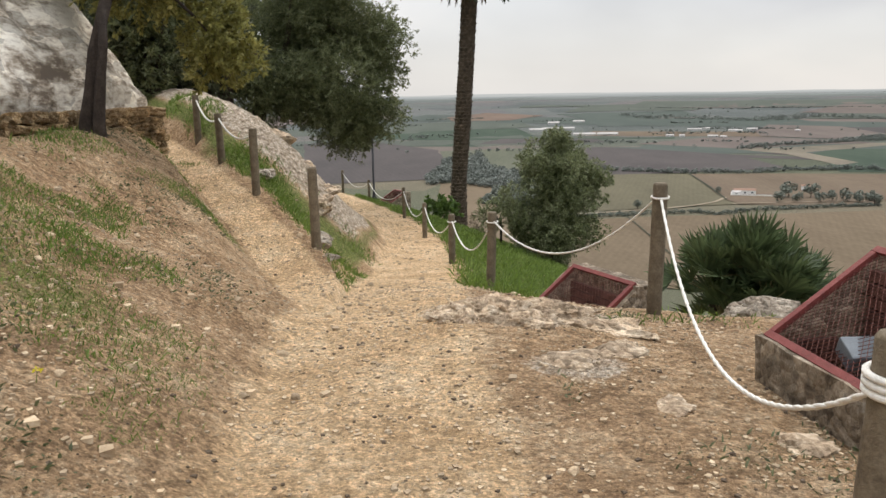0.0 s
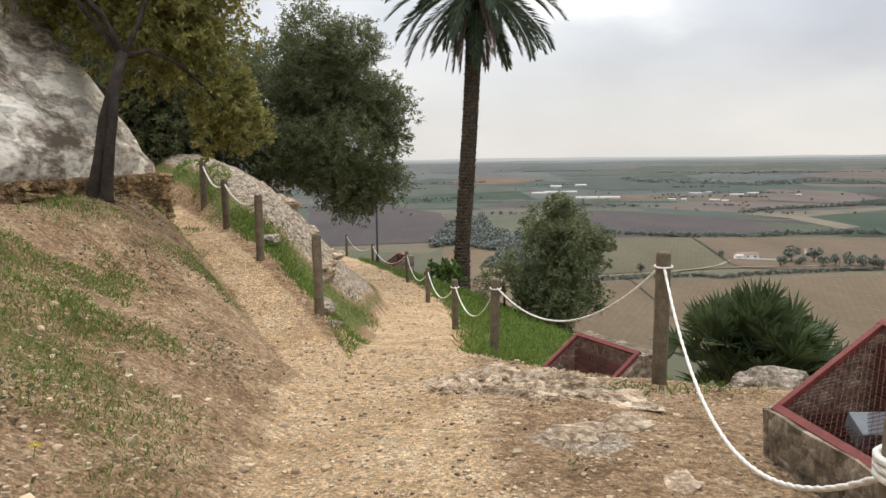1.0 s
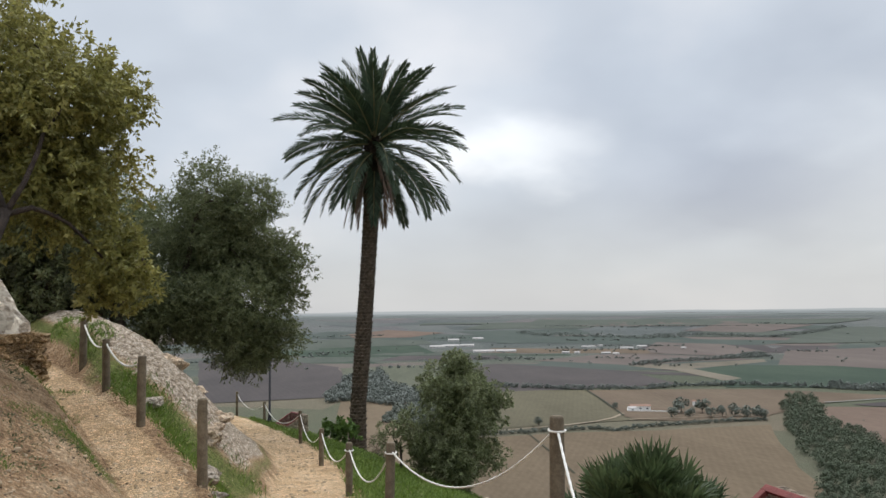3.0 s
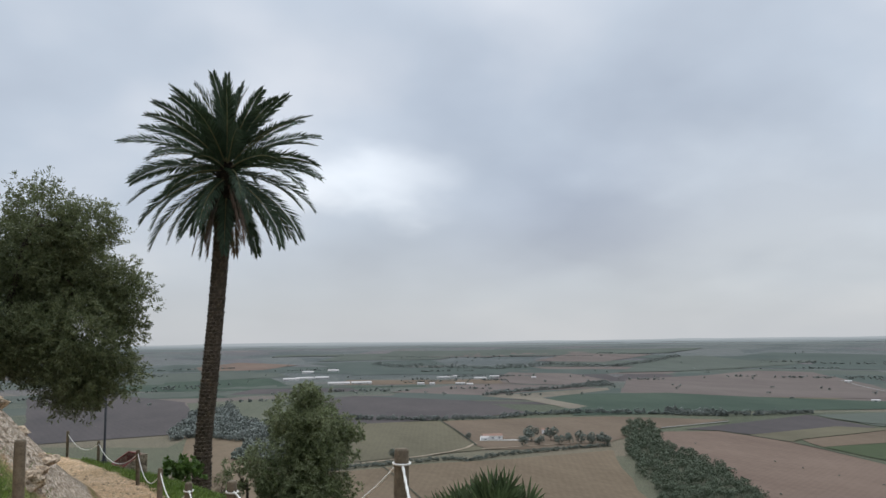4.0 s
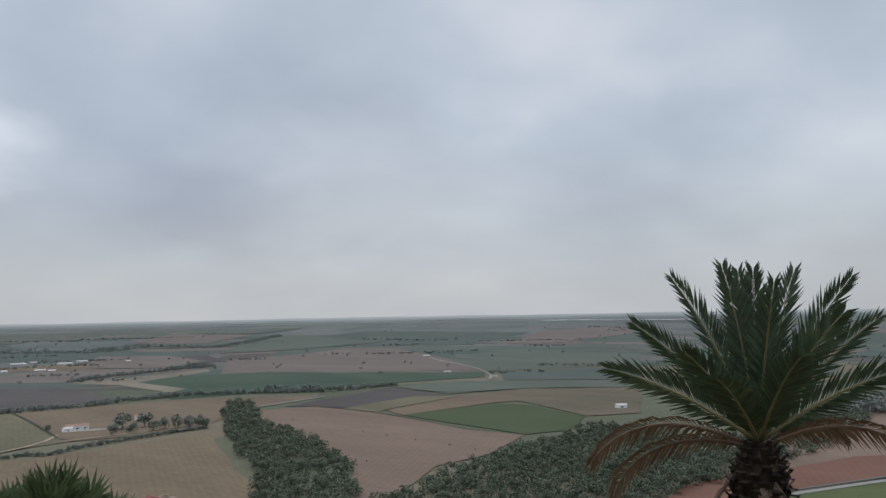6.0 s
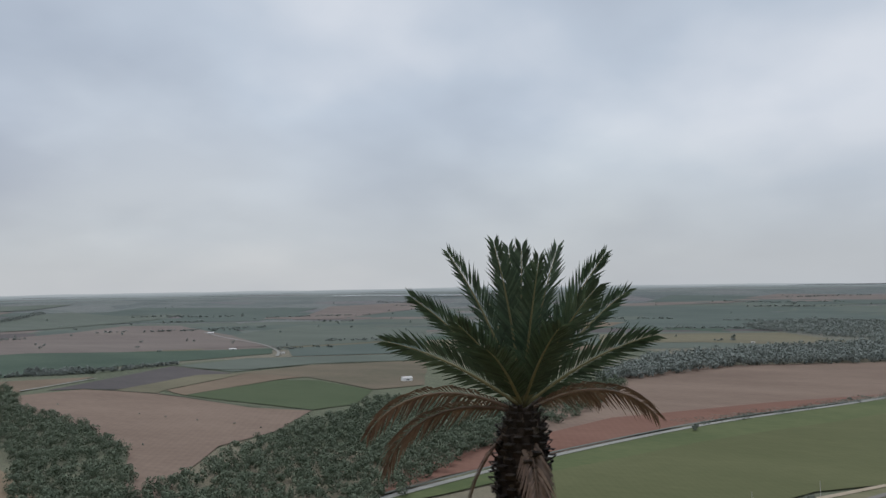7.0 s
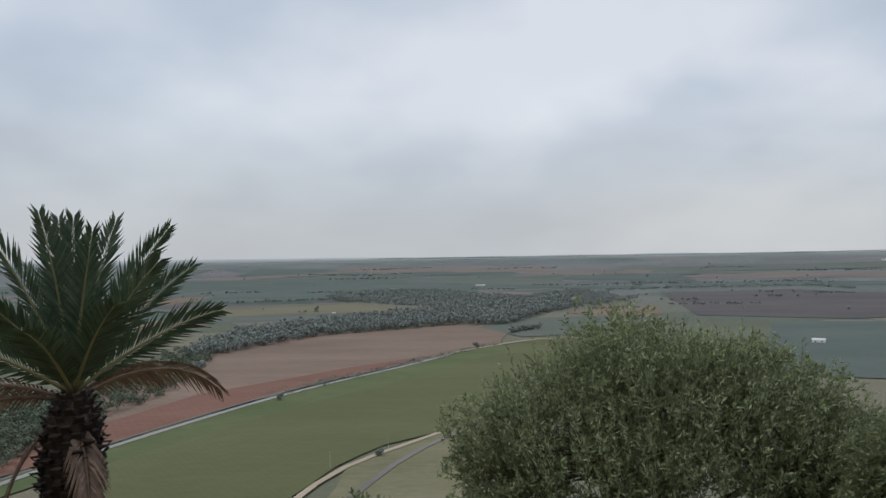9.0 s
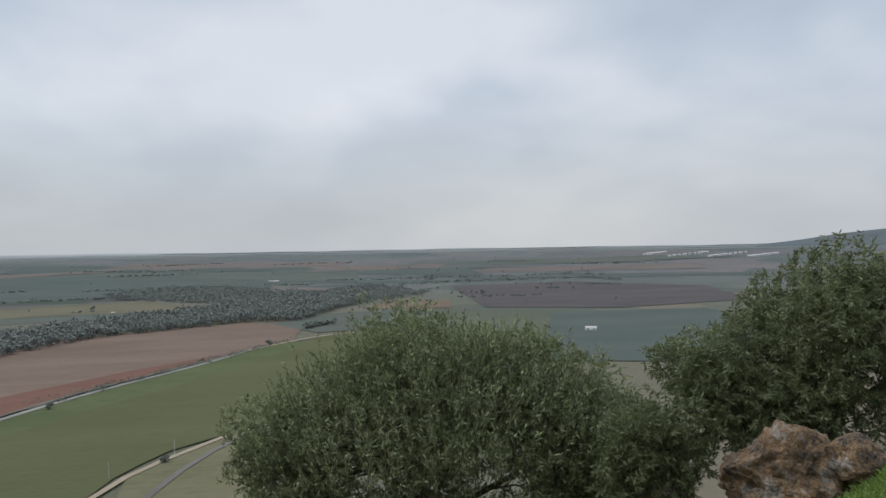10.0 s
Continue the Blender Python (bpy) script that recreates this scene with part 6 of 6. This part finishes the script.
tree("round_bush", "tall rounded grey-green olive bush on the grass slope", (2.95, 19.9, zb),
     lobes_in(0.95, 1.0, 1.35, 26, 0.46, 4, (0, 0, -1.0 - zb), -1) + lobes_in(0.3, 0.35, 0.45, 5, 0.26, 5, (0.05, 0, 0.25 - zb)) + lobes_in(1.3, 1.1, 0.7, 18, 0.46, 6, (-0.1, -0.2, -2.1 - zb), -0.9) + lobes_in(0.5, 0.5, 0.5, 6, 0.3, 66, (-1.1, -0.2, -1.5 - zb)) + lobes_in(0.4, 0.4, 0.5, 5, 0.28, 67, (0.95, 0, -0.9 - zb)),
     [(0, 0, -0.4, 0.1), (0, 0, 0.6, 0.08), (0, 0, 1.2, 0.06)], OLIVE_LIGHT, (0.075, 0.02), 1300, 4, category="bush", limbs=10)
zb = h(1.55, 20.5)
tree("grey_shrub", "thin grey-green shrub beside the olive bush", (1.55, 20.5, zb), lobes_in(0.6, 0.5, 0.7, 8, 0.36, 44, (0, 0, 0.8), -1), [(0, 0, -0.3, 0.04), (0, 0, 0.6, 0.03)], OLIVE_LIGHT, (0.07, 0.02), 300, 44, category="shrub")
tree("green_shrub", "leafy bright green shrub at the foot of the palm", (-0.15, 28.6, h(-0.15, 28.6)), lobes_in(0.65, 0.5, 0.5, 12, 0.33, 45, (0, 0, 0.55), -0.6), [(0, 0, -0.3, 0.05), (0, 0, 0.4, 0.04)], SHRUB, (0.14, 0.09), 130, 45, category="shrub")
tree("dry_shrub", "dry brown twiggy shrub at the foot of the palm", (1.3, 28.8, h(1.3, 28.8)), lobes_in(0.5, 0.4, 0.5, 8, 0.3, 46, (0, 0, 0.4), -0.6), [(0, 0, -0.3, 0.04), (0, 0, 0.3, 0.03)], DRY, (0.16, 0.012), 160, 46, category="shrub")
# the big bush below the rim, the olive on the rocks, and low growth between
zb = h(14.3, -4.0)
WILD = tree("wild_olive_bush", "broad wild olive bush with upright silvery twigs", (14.3, -4.0, zb),
     lobes_in(2.0, 2.0, 2.0, 34, 0.75, 7, (0.2, -0.3, -1.35 - zb), -0.8) + lobes_in(1.4, 1.5, 1.2, 16, 0.65, 71, (0.2, 2.2, -2.35 - zb), -0.9) + lobes_in(1.2, 1.4, 1.3, 16, 0.62, 72, (-1.0, -2.5, -1.95 - zb), -0.9) + lobes_in(1.1, 1.3, 1.2, 14, 0.6, 76, (-0.6, -3.1, -1.75 - zb), -0.9)
     + lobes_in(1.2, 1.4, 1.2, 14, 0.65, 74, (-0.2, -1.7, -1.3 - zb), -0.9) + lobes_in(1.0, 1.2, 1.0, 10, 0.6, 75, (0.6, 1.2, -1.5 - zb), -0.9)
     + lobes_in(1.6, 3.0, 1.2, 22, 0.8, 73, (-0.6, 0, -3.9 - zb), -0.9),
     [(0, 0, -0.5, 0.2), (0, 0, 1.5, 0.16), (0, 0, -3.6 - zb, 0.12)], OLIVE_LIGHT, (0.085, 0.021), 560, 7, droop=-0.45, category="bush", limbs=60)
shoots(WILD, 14, 1700, (2.9, 3.6, 2.2), (0.0, -0.4, -2.3 - zb), 91, OLIVE_LIGHT)
zb = h(10.2, -9.5)
tree("olive_tree", "dark olive tree growing over pale boulders", (10.2, -9.5, zb),
     lobes_in(1.5, 1.5, 1.2, 26, 0.6, 6, (0.3, 0.1, 0.22 - zb), -0.9) + lobes_in(1.2, 1.2, 0.9, 16, 0.55, 61, (1.1, 1.9, -0.55 - zb), -0.95) + lobes_in(1.3, 1.5, 1.0, 16, 0.6, 62, (-0.6, -1.6, -0.1 - zb), -0.95) + lobes_in(1.2, 1.3, 0.8, 18, 0.5, 63, (0.3, 0.9, -0.95 - zb)) + lobes_in(0.8, 0.9, 0.8, 12, 0.45, 64, (0.9, 2.6, -1.5 - zb)) + lobes_in(0.8, 1.2, 0.6, 12, 0.45, 65, (-0.9, -0.6, -0.75 - zb)),
     [(0.1, 0.3, -0.4, 0.16), (0.15, 0.3, 0.3, 0.12), (0.3, 0.2, 1.0, 0.10)], OLIVE, (0.075, 0.021), 700, 6, limbs=40)
for i, (x, y, ztop, r) in enumerate(((13.0, 0.7, -1.95, 0.9), (11.9, 1.7, -1.95, 0.7), (12.3, -0.4, -2.1, 0.9), (12.5, -6.2, -1.9, 0.9), (11.9, -7.3, -0.9, 0.8), (11.3, -6.6, -1.7, 0.7))):
    z_ = h(x, y)
    tree("low_bush", "low grey-green bush on the steep slope", (x, y, z_), lobes_in(r, r, r * 0.8, 12, 0.42, 80 + i, (0, 0, ztop - r * 1.1 - z_), -0.9),
         [(0, 0, -0.3, 0.06), (0, 0, max(0.3, ztop - r * 1.4 - z_), 0.05)], OLIVE_LIGHT, (0.08, 0.02), 420, 80 + i, group="slope bushes", droop=-0.4, category="bush")


# ---- rocks ----
def rock(name, label, x, y, size, seed, sink=0.3, material=ROCK, yaw=0.0, group="", rough=0.45, subdiv=4, z=None):
    b_ = boulder(size, seed, subdiv, rough)
    me = bpy.data.meshes.new(name); b_.to_mesh(me); b_.free(); me.materials.append(material)
    ob = tagged(new(name, me), label, "rock", group)
    ob.location = (x, y, (h(x, y) if z is None else z) - sink * size[2])
    ob.rotation_euler = (0, 0, yaw)
    return ob


for i, (x, y, sx, sy, sz, yw, sk) in enumerate(((0.24, 5.4, 0.66, 0.6, 0.28, 0.3, 0.5), (0.72, 5.35, 0.85, 0.45, 0.19, -0.25, 0.5), (1.1, 5.1, 0.6, 0.34, 0.12, -0.3, 0.5), (0.5, 5.05, 0.7, 0.4, 0.17, 0.1, 0.5), (0.12, 5.15, 0.3, 0.4, 0.2, 0.2, 0.5))):
    rock("rock_ledge", "pale weathered limestone ledge breaking through the earth", x, y, (sx, sy, sz), 100 + i, sk, LEDGE_ROCK, yaw=yw, subdiv=5, group="limestone ledges", rough=0.85)
for i, (x, y, sx, sy, sz) in enumerate(((0.72, 4.35, 0.55, 0.4, 0.12), (1.05, 4.55, 0.5, 0.3, 0.1), (1.15, 3.72, 0.34, 0.2, 0.06), (1.62, 3.3, 0.36, 0.26, 0.09))):
    rock("rock_patch", "flat pale rock worn level with the path edge", x, y, (sx, sy, sz), 110 + i, 0.55, LEDGE_ROCK, yaw=i * 0.7, group="flat rocks", rough=0.8)
rock("rim_rock", "grey lichened rock lying on the rim of the slope", 2.85, 6.8, (0.85, 0.45, 0.3), 120, 0.25, yaw=0.1, rough=0.7)
rock("rim_rock", "orange-stained rock at the rim of the slope", 3.3, 6.65, (0.4, 0.35, 0.22), 121, 0.25, ORANGE_ROCK, 0.5)
rock("post_stone", "flat pale stone at the foot of a fence post", -1.55, 9.45, (0.55, 0.42, 0.17), 122, 0.3, yaw=-0.3)
rock("post_stone", "small flat stone below a fence post", -1.28, 8.5, (0.3, 0.14, 0.06), 123, 0.3, yaw=-0.1)
rock("post_stone", "pale stone at the edge of the side path", -2.62, 11.2, (0.5, 0.35, 0.15), 124, 0.3, yaw=0.4)
rr_ = random.Random(9)
for i in range(7):
    y = rr_.uniform(11.8, 16.5)
    sx2, _ = along(SIDE, y); tx2, _ = along(TRAIL, y)
    u = rr_.uniform(0.15, 0.7)
    x = float(tx2 - 0.6 + (sx2 + 0.5 - tx2 + 0.6) * u)
    s_ = rr_.uniform(0.3, 0.8)
    rock("mound_rock", "pale limestone lump in the mound", x, y, (s_, s_ * rr_.uniform(0.6, 1), s_ * 0.4), 130 + i, 0.8, LEDGE_ROCK, yaw=rr_.uniform(0, 3), group="mound rocks", subdiv=3, rough=0.7)
rock("boulder", "big ochre and grey limestone boulder under an olive tree", 9.3, -7.5, (1.5, 1.35, 1.15), 5, 0.3, ORANGE_ROCK, 0.6, z=-1.55, rough=0.5, subdiv=5)
rock("boulder", "grey limestone boulder beside the olive tree", 8.55, -8.05, (0.7, 0.6, 0.5), 152, 0.3, ORANGE_ROCK, 0.3, z=-1.15)
rock("boulder", "pale boulder half hidden below the bushes", 11.2, -6.9, (1.2, 1.0, 0.8), 153, 0.3, ROCK, 0.9, z=-2.5)
rock("boulder", "pale boulder half hidden below the bushes", 10.2, -6.3, (1.3, 0.9, 0.7), 154, 0.3, ROCK, 0.2, z=-2.4)

# ---- lamp post by the far bend ----
lp = thing("lamp_post", "thin black iron lamp post beside the far bend", "lamp post", (-2.42, 27.8, h(-2.42, 27.8)))
part("pole", tube([(0, 0, -0.2), (0, 0, 0.3), (0, 0, 0.32), (0, 0, 3.3)], [0.06, 0.055, 0.04, 0.035], 10), BLACK_IRON, lp, smooth=True)
part("base", tube([(0, 0, -0.1), (0, 0, 0.12), (0, 0, 0.2)], [0.11, 0.1, 0.06], 12), BLACK_IRON, lp)

# floodlight inside the nearest light shaft
fl = thing("floodlight", "grey floodlight housing inside the light shaft", "floodlight", (2.06, 3.66, 0.16))
part("housing", box(0.22, 0.16, 0.1, (0, 0, 0.05), 0.012, Matrix.Rotation(radians(24), 4, "X")), SLATE_GREY, fl)
part("bracket", box(0.03, 0.05, 0.5, (0, 0.02, -0.2), 0.004), BLACK_IRON, fl)
tp = thing("tape_band", "black tape wound round the rope end", "tape", (heads[0].x + 0.012, heads[0].y + 0.085, heads[0].z - 0.245))
part("band", tube([(-0.002, -0.014, 0.008), (0.002, 0.014, -0.008)], 0.02, 12), BLACK_TAPE, tp)


# ---- pebbles, stones, grass and weeds ----
rg = np.random.default_rng(21)


def pebbles(name, label, n, xr, yr, lo, hi, material, keep):
    x, y = rg.uniform(*xr, n), rg.uniform(*yr, n)
    k = keep(x, y) > rg.random(n)
    x, y = x[k], y[k]
    z = height(x, y)
    s = lo + (hi - lo) * rg.random(len(x)) ** 3.2
    base = np.array([(a, b, c) for c in (-1, 1) for b in (-1, 1) for a in (-1, 1)], float)
    V = base[None] * rg.uniform(0.45, 1.0, (len(x), 8, 3)) * s[:, None, None]
    V[:, :, 2] *= 0.6
    a = rg.uniform(0, 6.28, len(x))
    ca, sa = np.cos(a)[:, None], np.sin(a)[:, None]
    xx = V[:, :, 0] * ca - V[:, :, 1] * sa
    V[:, :, 1] = V[:, :, 0] * sa + V[:, :, 1] * ca
    V[:, :, 0] = xx
    V += np.stack([x, y, z + s * 0.15], -1)[:, None]
    f0 = np.array([(0, 2, 3, 1), (4, 5, 7, 6), (0, 1, 5, 4), (2, 6, 7, 3), (0, 4, 6, 2), (1, 3, 7, 5)])
    F = (f0[None] + 8 * np.arange(len(x))[:, None, None]).reshape(-1, 4)
    return tagged(new(name, mesh_of(name, V.reshape(-1, 3), F, material)), label, "gravel", kind="stuff")


def off_trail(x, y):
    return np.abs(x - along(TRAIL, y)[0])


pebbles("gravel", "loose pale pebbles strewn over the beaten path", 34000, (-4.2, 2.4), (1.7, 9), 0.0035, 0.017, PEBBLE, lambda x, y: 0.7 * np.clip(1.3 - 0.08 * y, 0.15, 1) * (0.35 + 0.65 * (wave(x, y, 2.7, 3) > -0.1)))
pebbles("gravel", "coarse pale stones on the path and bank", 1500, (-5, 3.2), (2.2, 14), 0.010, 0.034, PEBBLE, lambda x, y: 0.55 + 0 * x)
pebbles("gravel", "dark earth clods and chips on the path", 3800, (-4.2, 2.4), (1.8, 9), 0.003, 0.016, MORTAR, lambda x, y: np.clip(1.2 - 0.08 * y, 0.1, 1) * 0.8)
pebbles("gravel", "pale stones along the far trail", 2500, (-4, 1.5), (12, 26), 0.008, 0.035, PEBBLE, lambda x, y: ss(0.9, 0.4, off_trail(x, y)))
stone_kinds = []
for i in range(8):
    b_ = boulder((1, 0.8, 0.55), 200 + i, 2, 0.4)
    me = bpy.data.meshes.new("loose_stone"); b_.to_mesh(me); b_.free(); me.materials.append(PEBBLE)
    stone_kinds.append(me)
for i in range(90):
    x, y = rr_.uniform(-3.6, 2.6), 2.4 + 8 * rr_.random() ** 1.4
    s_ = rr_.uniform(0.03, 0.075) * (1.5 if rr_.random() < 0.1 else 1)
    ob = tagged(new("loose_stone", stone_kinds[i % 8]), "loose pale stone lying on the earth", "stone", "loose stones")
    ob.matrix_basis = Matrix.LocRotScale((x, y, h(x, y) - s_ * 0.08), Euler((rr_.uniform(-0.2, 0.2), rr_.uniform(-0.2, 0.2), rr_.uniform(0, 6.28))), (s_, s_, s_))


def grass(name, label, n, xr, yr, lo, hi, wide, material, keep, lean=0.5):
    """Single bent blades, two triangles each."""
    x, y = rg.uniform(*xr, n), rg.uniform(*yr, n)
    k = keep(x, y) > rg.random(n)
    x, y = x[k], y[k]
    m = len(x)
    p = np.stack([x, y, height(x, y) - 0.008], -1)
    L_ = lo + (hi - lo) * rg.random((m, 1)) ** 1.6
    d = np.concatenate([rg.normal(size=(m, 2)) * lean, np.ones((m, 1))], 1)
    d /= np.linalg.norm(d, axis=1, keepdims=True)
    s = np.cross(d, rg.normal(size=(m, 3))); s /= np.linalg.norm(s, axis=1, keepdims=True)
    w = wide * rg.uniform(0.6, 1.4, (m, 1))
    bend = np.concatenate([d[:, :2] * 0.7, -0.25 * np.ones((m, 1))], 1)
    mid = p + d * L_ * 0.6
    tip = p + d * L_ + bend * L_ * 0.4
    V = np.stack([p - s * w * 0.4, p + s * w * 0.4, mid + s * w * 0.5, tip, mid - s * w * 0.5], 1)
    F = np.array([(0, 1, 2), (0, 2, 4), (4, 2, 3)])
    F = (F[None] + 5 * np.arange(m)[:, None, None]).reshape(-1, 3)
    return tagged(new(name, mesh_of(name, V.reshape(-1, 3), F, material)), label, "grass", kind="stuff")


grass("grass", "fresh green grass on the slope beside the trail", 150000, (-3.2, 6), (8.2, 30), 0.05, 0.2, 0.014, GRASS,
      lambda x, y: ss(0.5, 0.85, x - along(TRAIL, y)[0]) * ss(8.0, 9.4, y) * np.clip(0.75 + 0.5 * wave(x, y, 1.9, 1), 0, 1) * ss(7, 3, x))
grass("grass", "green grass verge under the fence posts of the side path", 60000, (-5, 0), (7.6, 15), 0.04, 0.15, 0.011, GRASS,
      lambda x, y: ss(0.42, 0.6, x - along(SIDE, y)[0]) * ss(0.5, 0.7, along(TRAIL, y)[0] - x) * (1 - ss(11.6, 12.4, y) * ss(0.9, 1.4, x - along(SIDE, y)[0])) * np.clip(0.5 + 1.1 * wave(x, y, 2.4, 2), 0, 1))
bank = lambda x, y: ss(0.85, 1.4, along(TRAIL, y)[0] - x) * (1 - ss(-0.75, -0.45, x - along(SIDE, np.maximum(y, 6))[0]) * ss(6.2, 7.5, y)) * (x > -4.2)
grass("grass", "patchy green grass on the left bank", 140000, (-4.2, -0.8), (1.5, 10.5), 0.012, 0.06, 0.0045, GRASS, lambda x, y: bank(x, y) * np.clip(2.6 * wave(x, y, 1.4, 0.5) + 0.5 * wave(x, y, 5, 1) - 0.55, 0, 1))
grass("grass", "bright patch of short grass on the left bank", 42000, (-3.4, -1.6), (3.2, 7.2), 0.015, 0.07, 0.006, GRASS, lambda x, y: np.clip(1.5 - 1.6 * np.hypot((x + 2.38 + 0.2 * (y - 4.9)) / 0.42, (y - 4.9) / 1.1) + 1.3 * wave(x, y, 3.1, 0.7) + 0.7 * wave(x, y, 8, 1.3), 0, 1))
grass("weeds", "low grey-green weeds creeping over the stony bank", 60000, (-4.2, -0.6), (1.5, 10.5), 0.012, 0.045, 0.012, WEED, lambda x, y: bank(x, y) * np.clip(1.5 * wave(x, y, 2.2, 0.9) + 0.8 * wave(x, y, 6, 2) - 0.25, 0, 0.8), 1.4)
grass("grass", "tufts of green grass along the wall foot", 9000, (-4.0, -3.1), (4.5, 11.4), 0.03, 0.09, 0.007, GRASS, lambda x, y: np.clip(1.5 * wave(x, y, 2.6, 1.5) - 0.1, 0, 1))
grass("weeds", "sparse weeds on the stony ground by the rope fence", 16000, (0.6, 3.4), (2.2, 8), 0.012, 0.06, 0.009, WEED, lambda x, y: np.clip(2 * wave(x, y, 2.3, 2.6) - 0.7, 0, 0.8), 1.0)
grass("grass", "tufts of grass round the light shafts", 22000, (0.8, 4), (5.2, 9), 0.03, 0.12, 0.009, GRASS, lambda x, y: np.clip(1.8 * wave(x, y, 2.9, 0.3) - 0.35, 0, 0.9) * ss(5.2, 6.6, y))
grass("grass", "bright grass beside the boulders", 30000, (5, 10), (-10, -5), 0.04, 0.15, 0.012, GRASS, lambda x, y: 0.8 + 0 * x)
grass("straw", "dry straw and twigs scattered over the earth", 9000, (-4, 3), (1.8, 11), 0.02, 0.07, 0.003, DRY, lambda x, y: 0.35 * (off_trail(x, y) > 0.6), 6.0)
fw = thing("yellow_flower", "tiny yellow wildflower in the stony earth", "flower", (-1.62, 2.95, h(-1.62, 2.95)))
part("stem", tube([(0, 0, 0), (0.01, 0, 0.05)], [0.002, 0.0015], 5), GRASS, fw)
P_, Q_ = crown_points([(0.01, 0, 0.055, 0.012, 0.012, 0.006)], 26000, 3, 0.2)
part("bloom", leaf_cloud("bloom", P_, Q_, 0.012, 0.007, YELLOW, 3), None, fw)
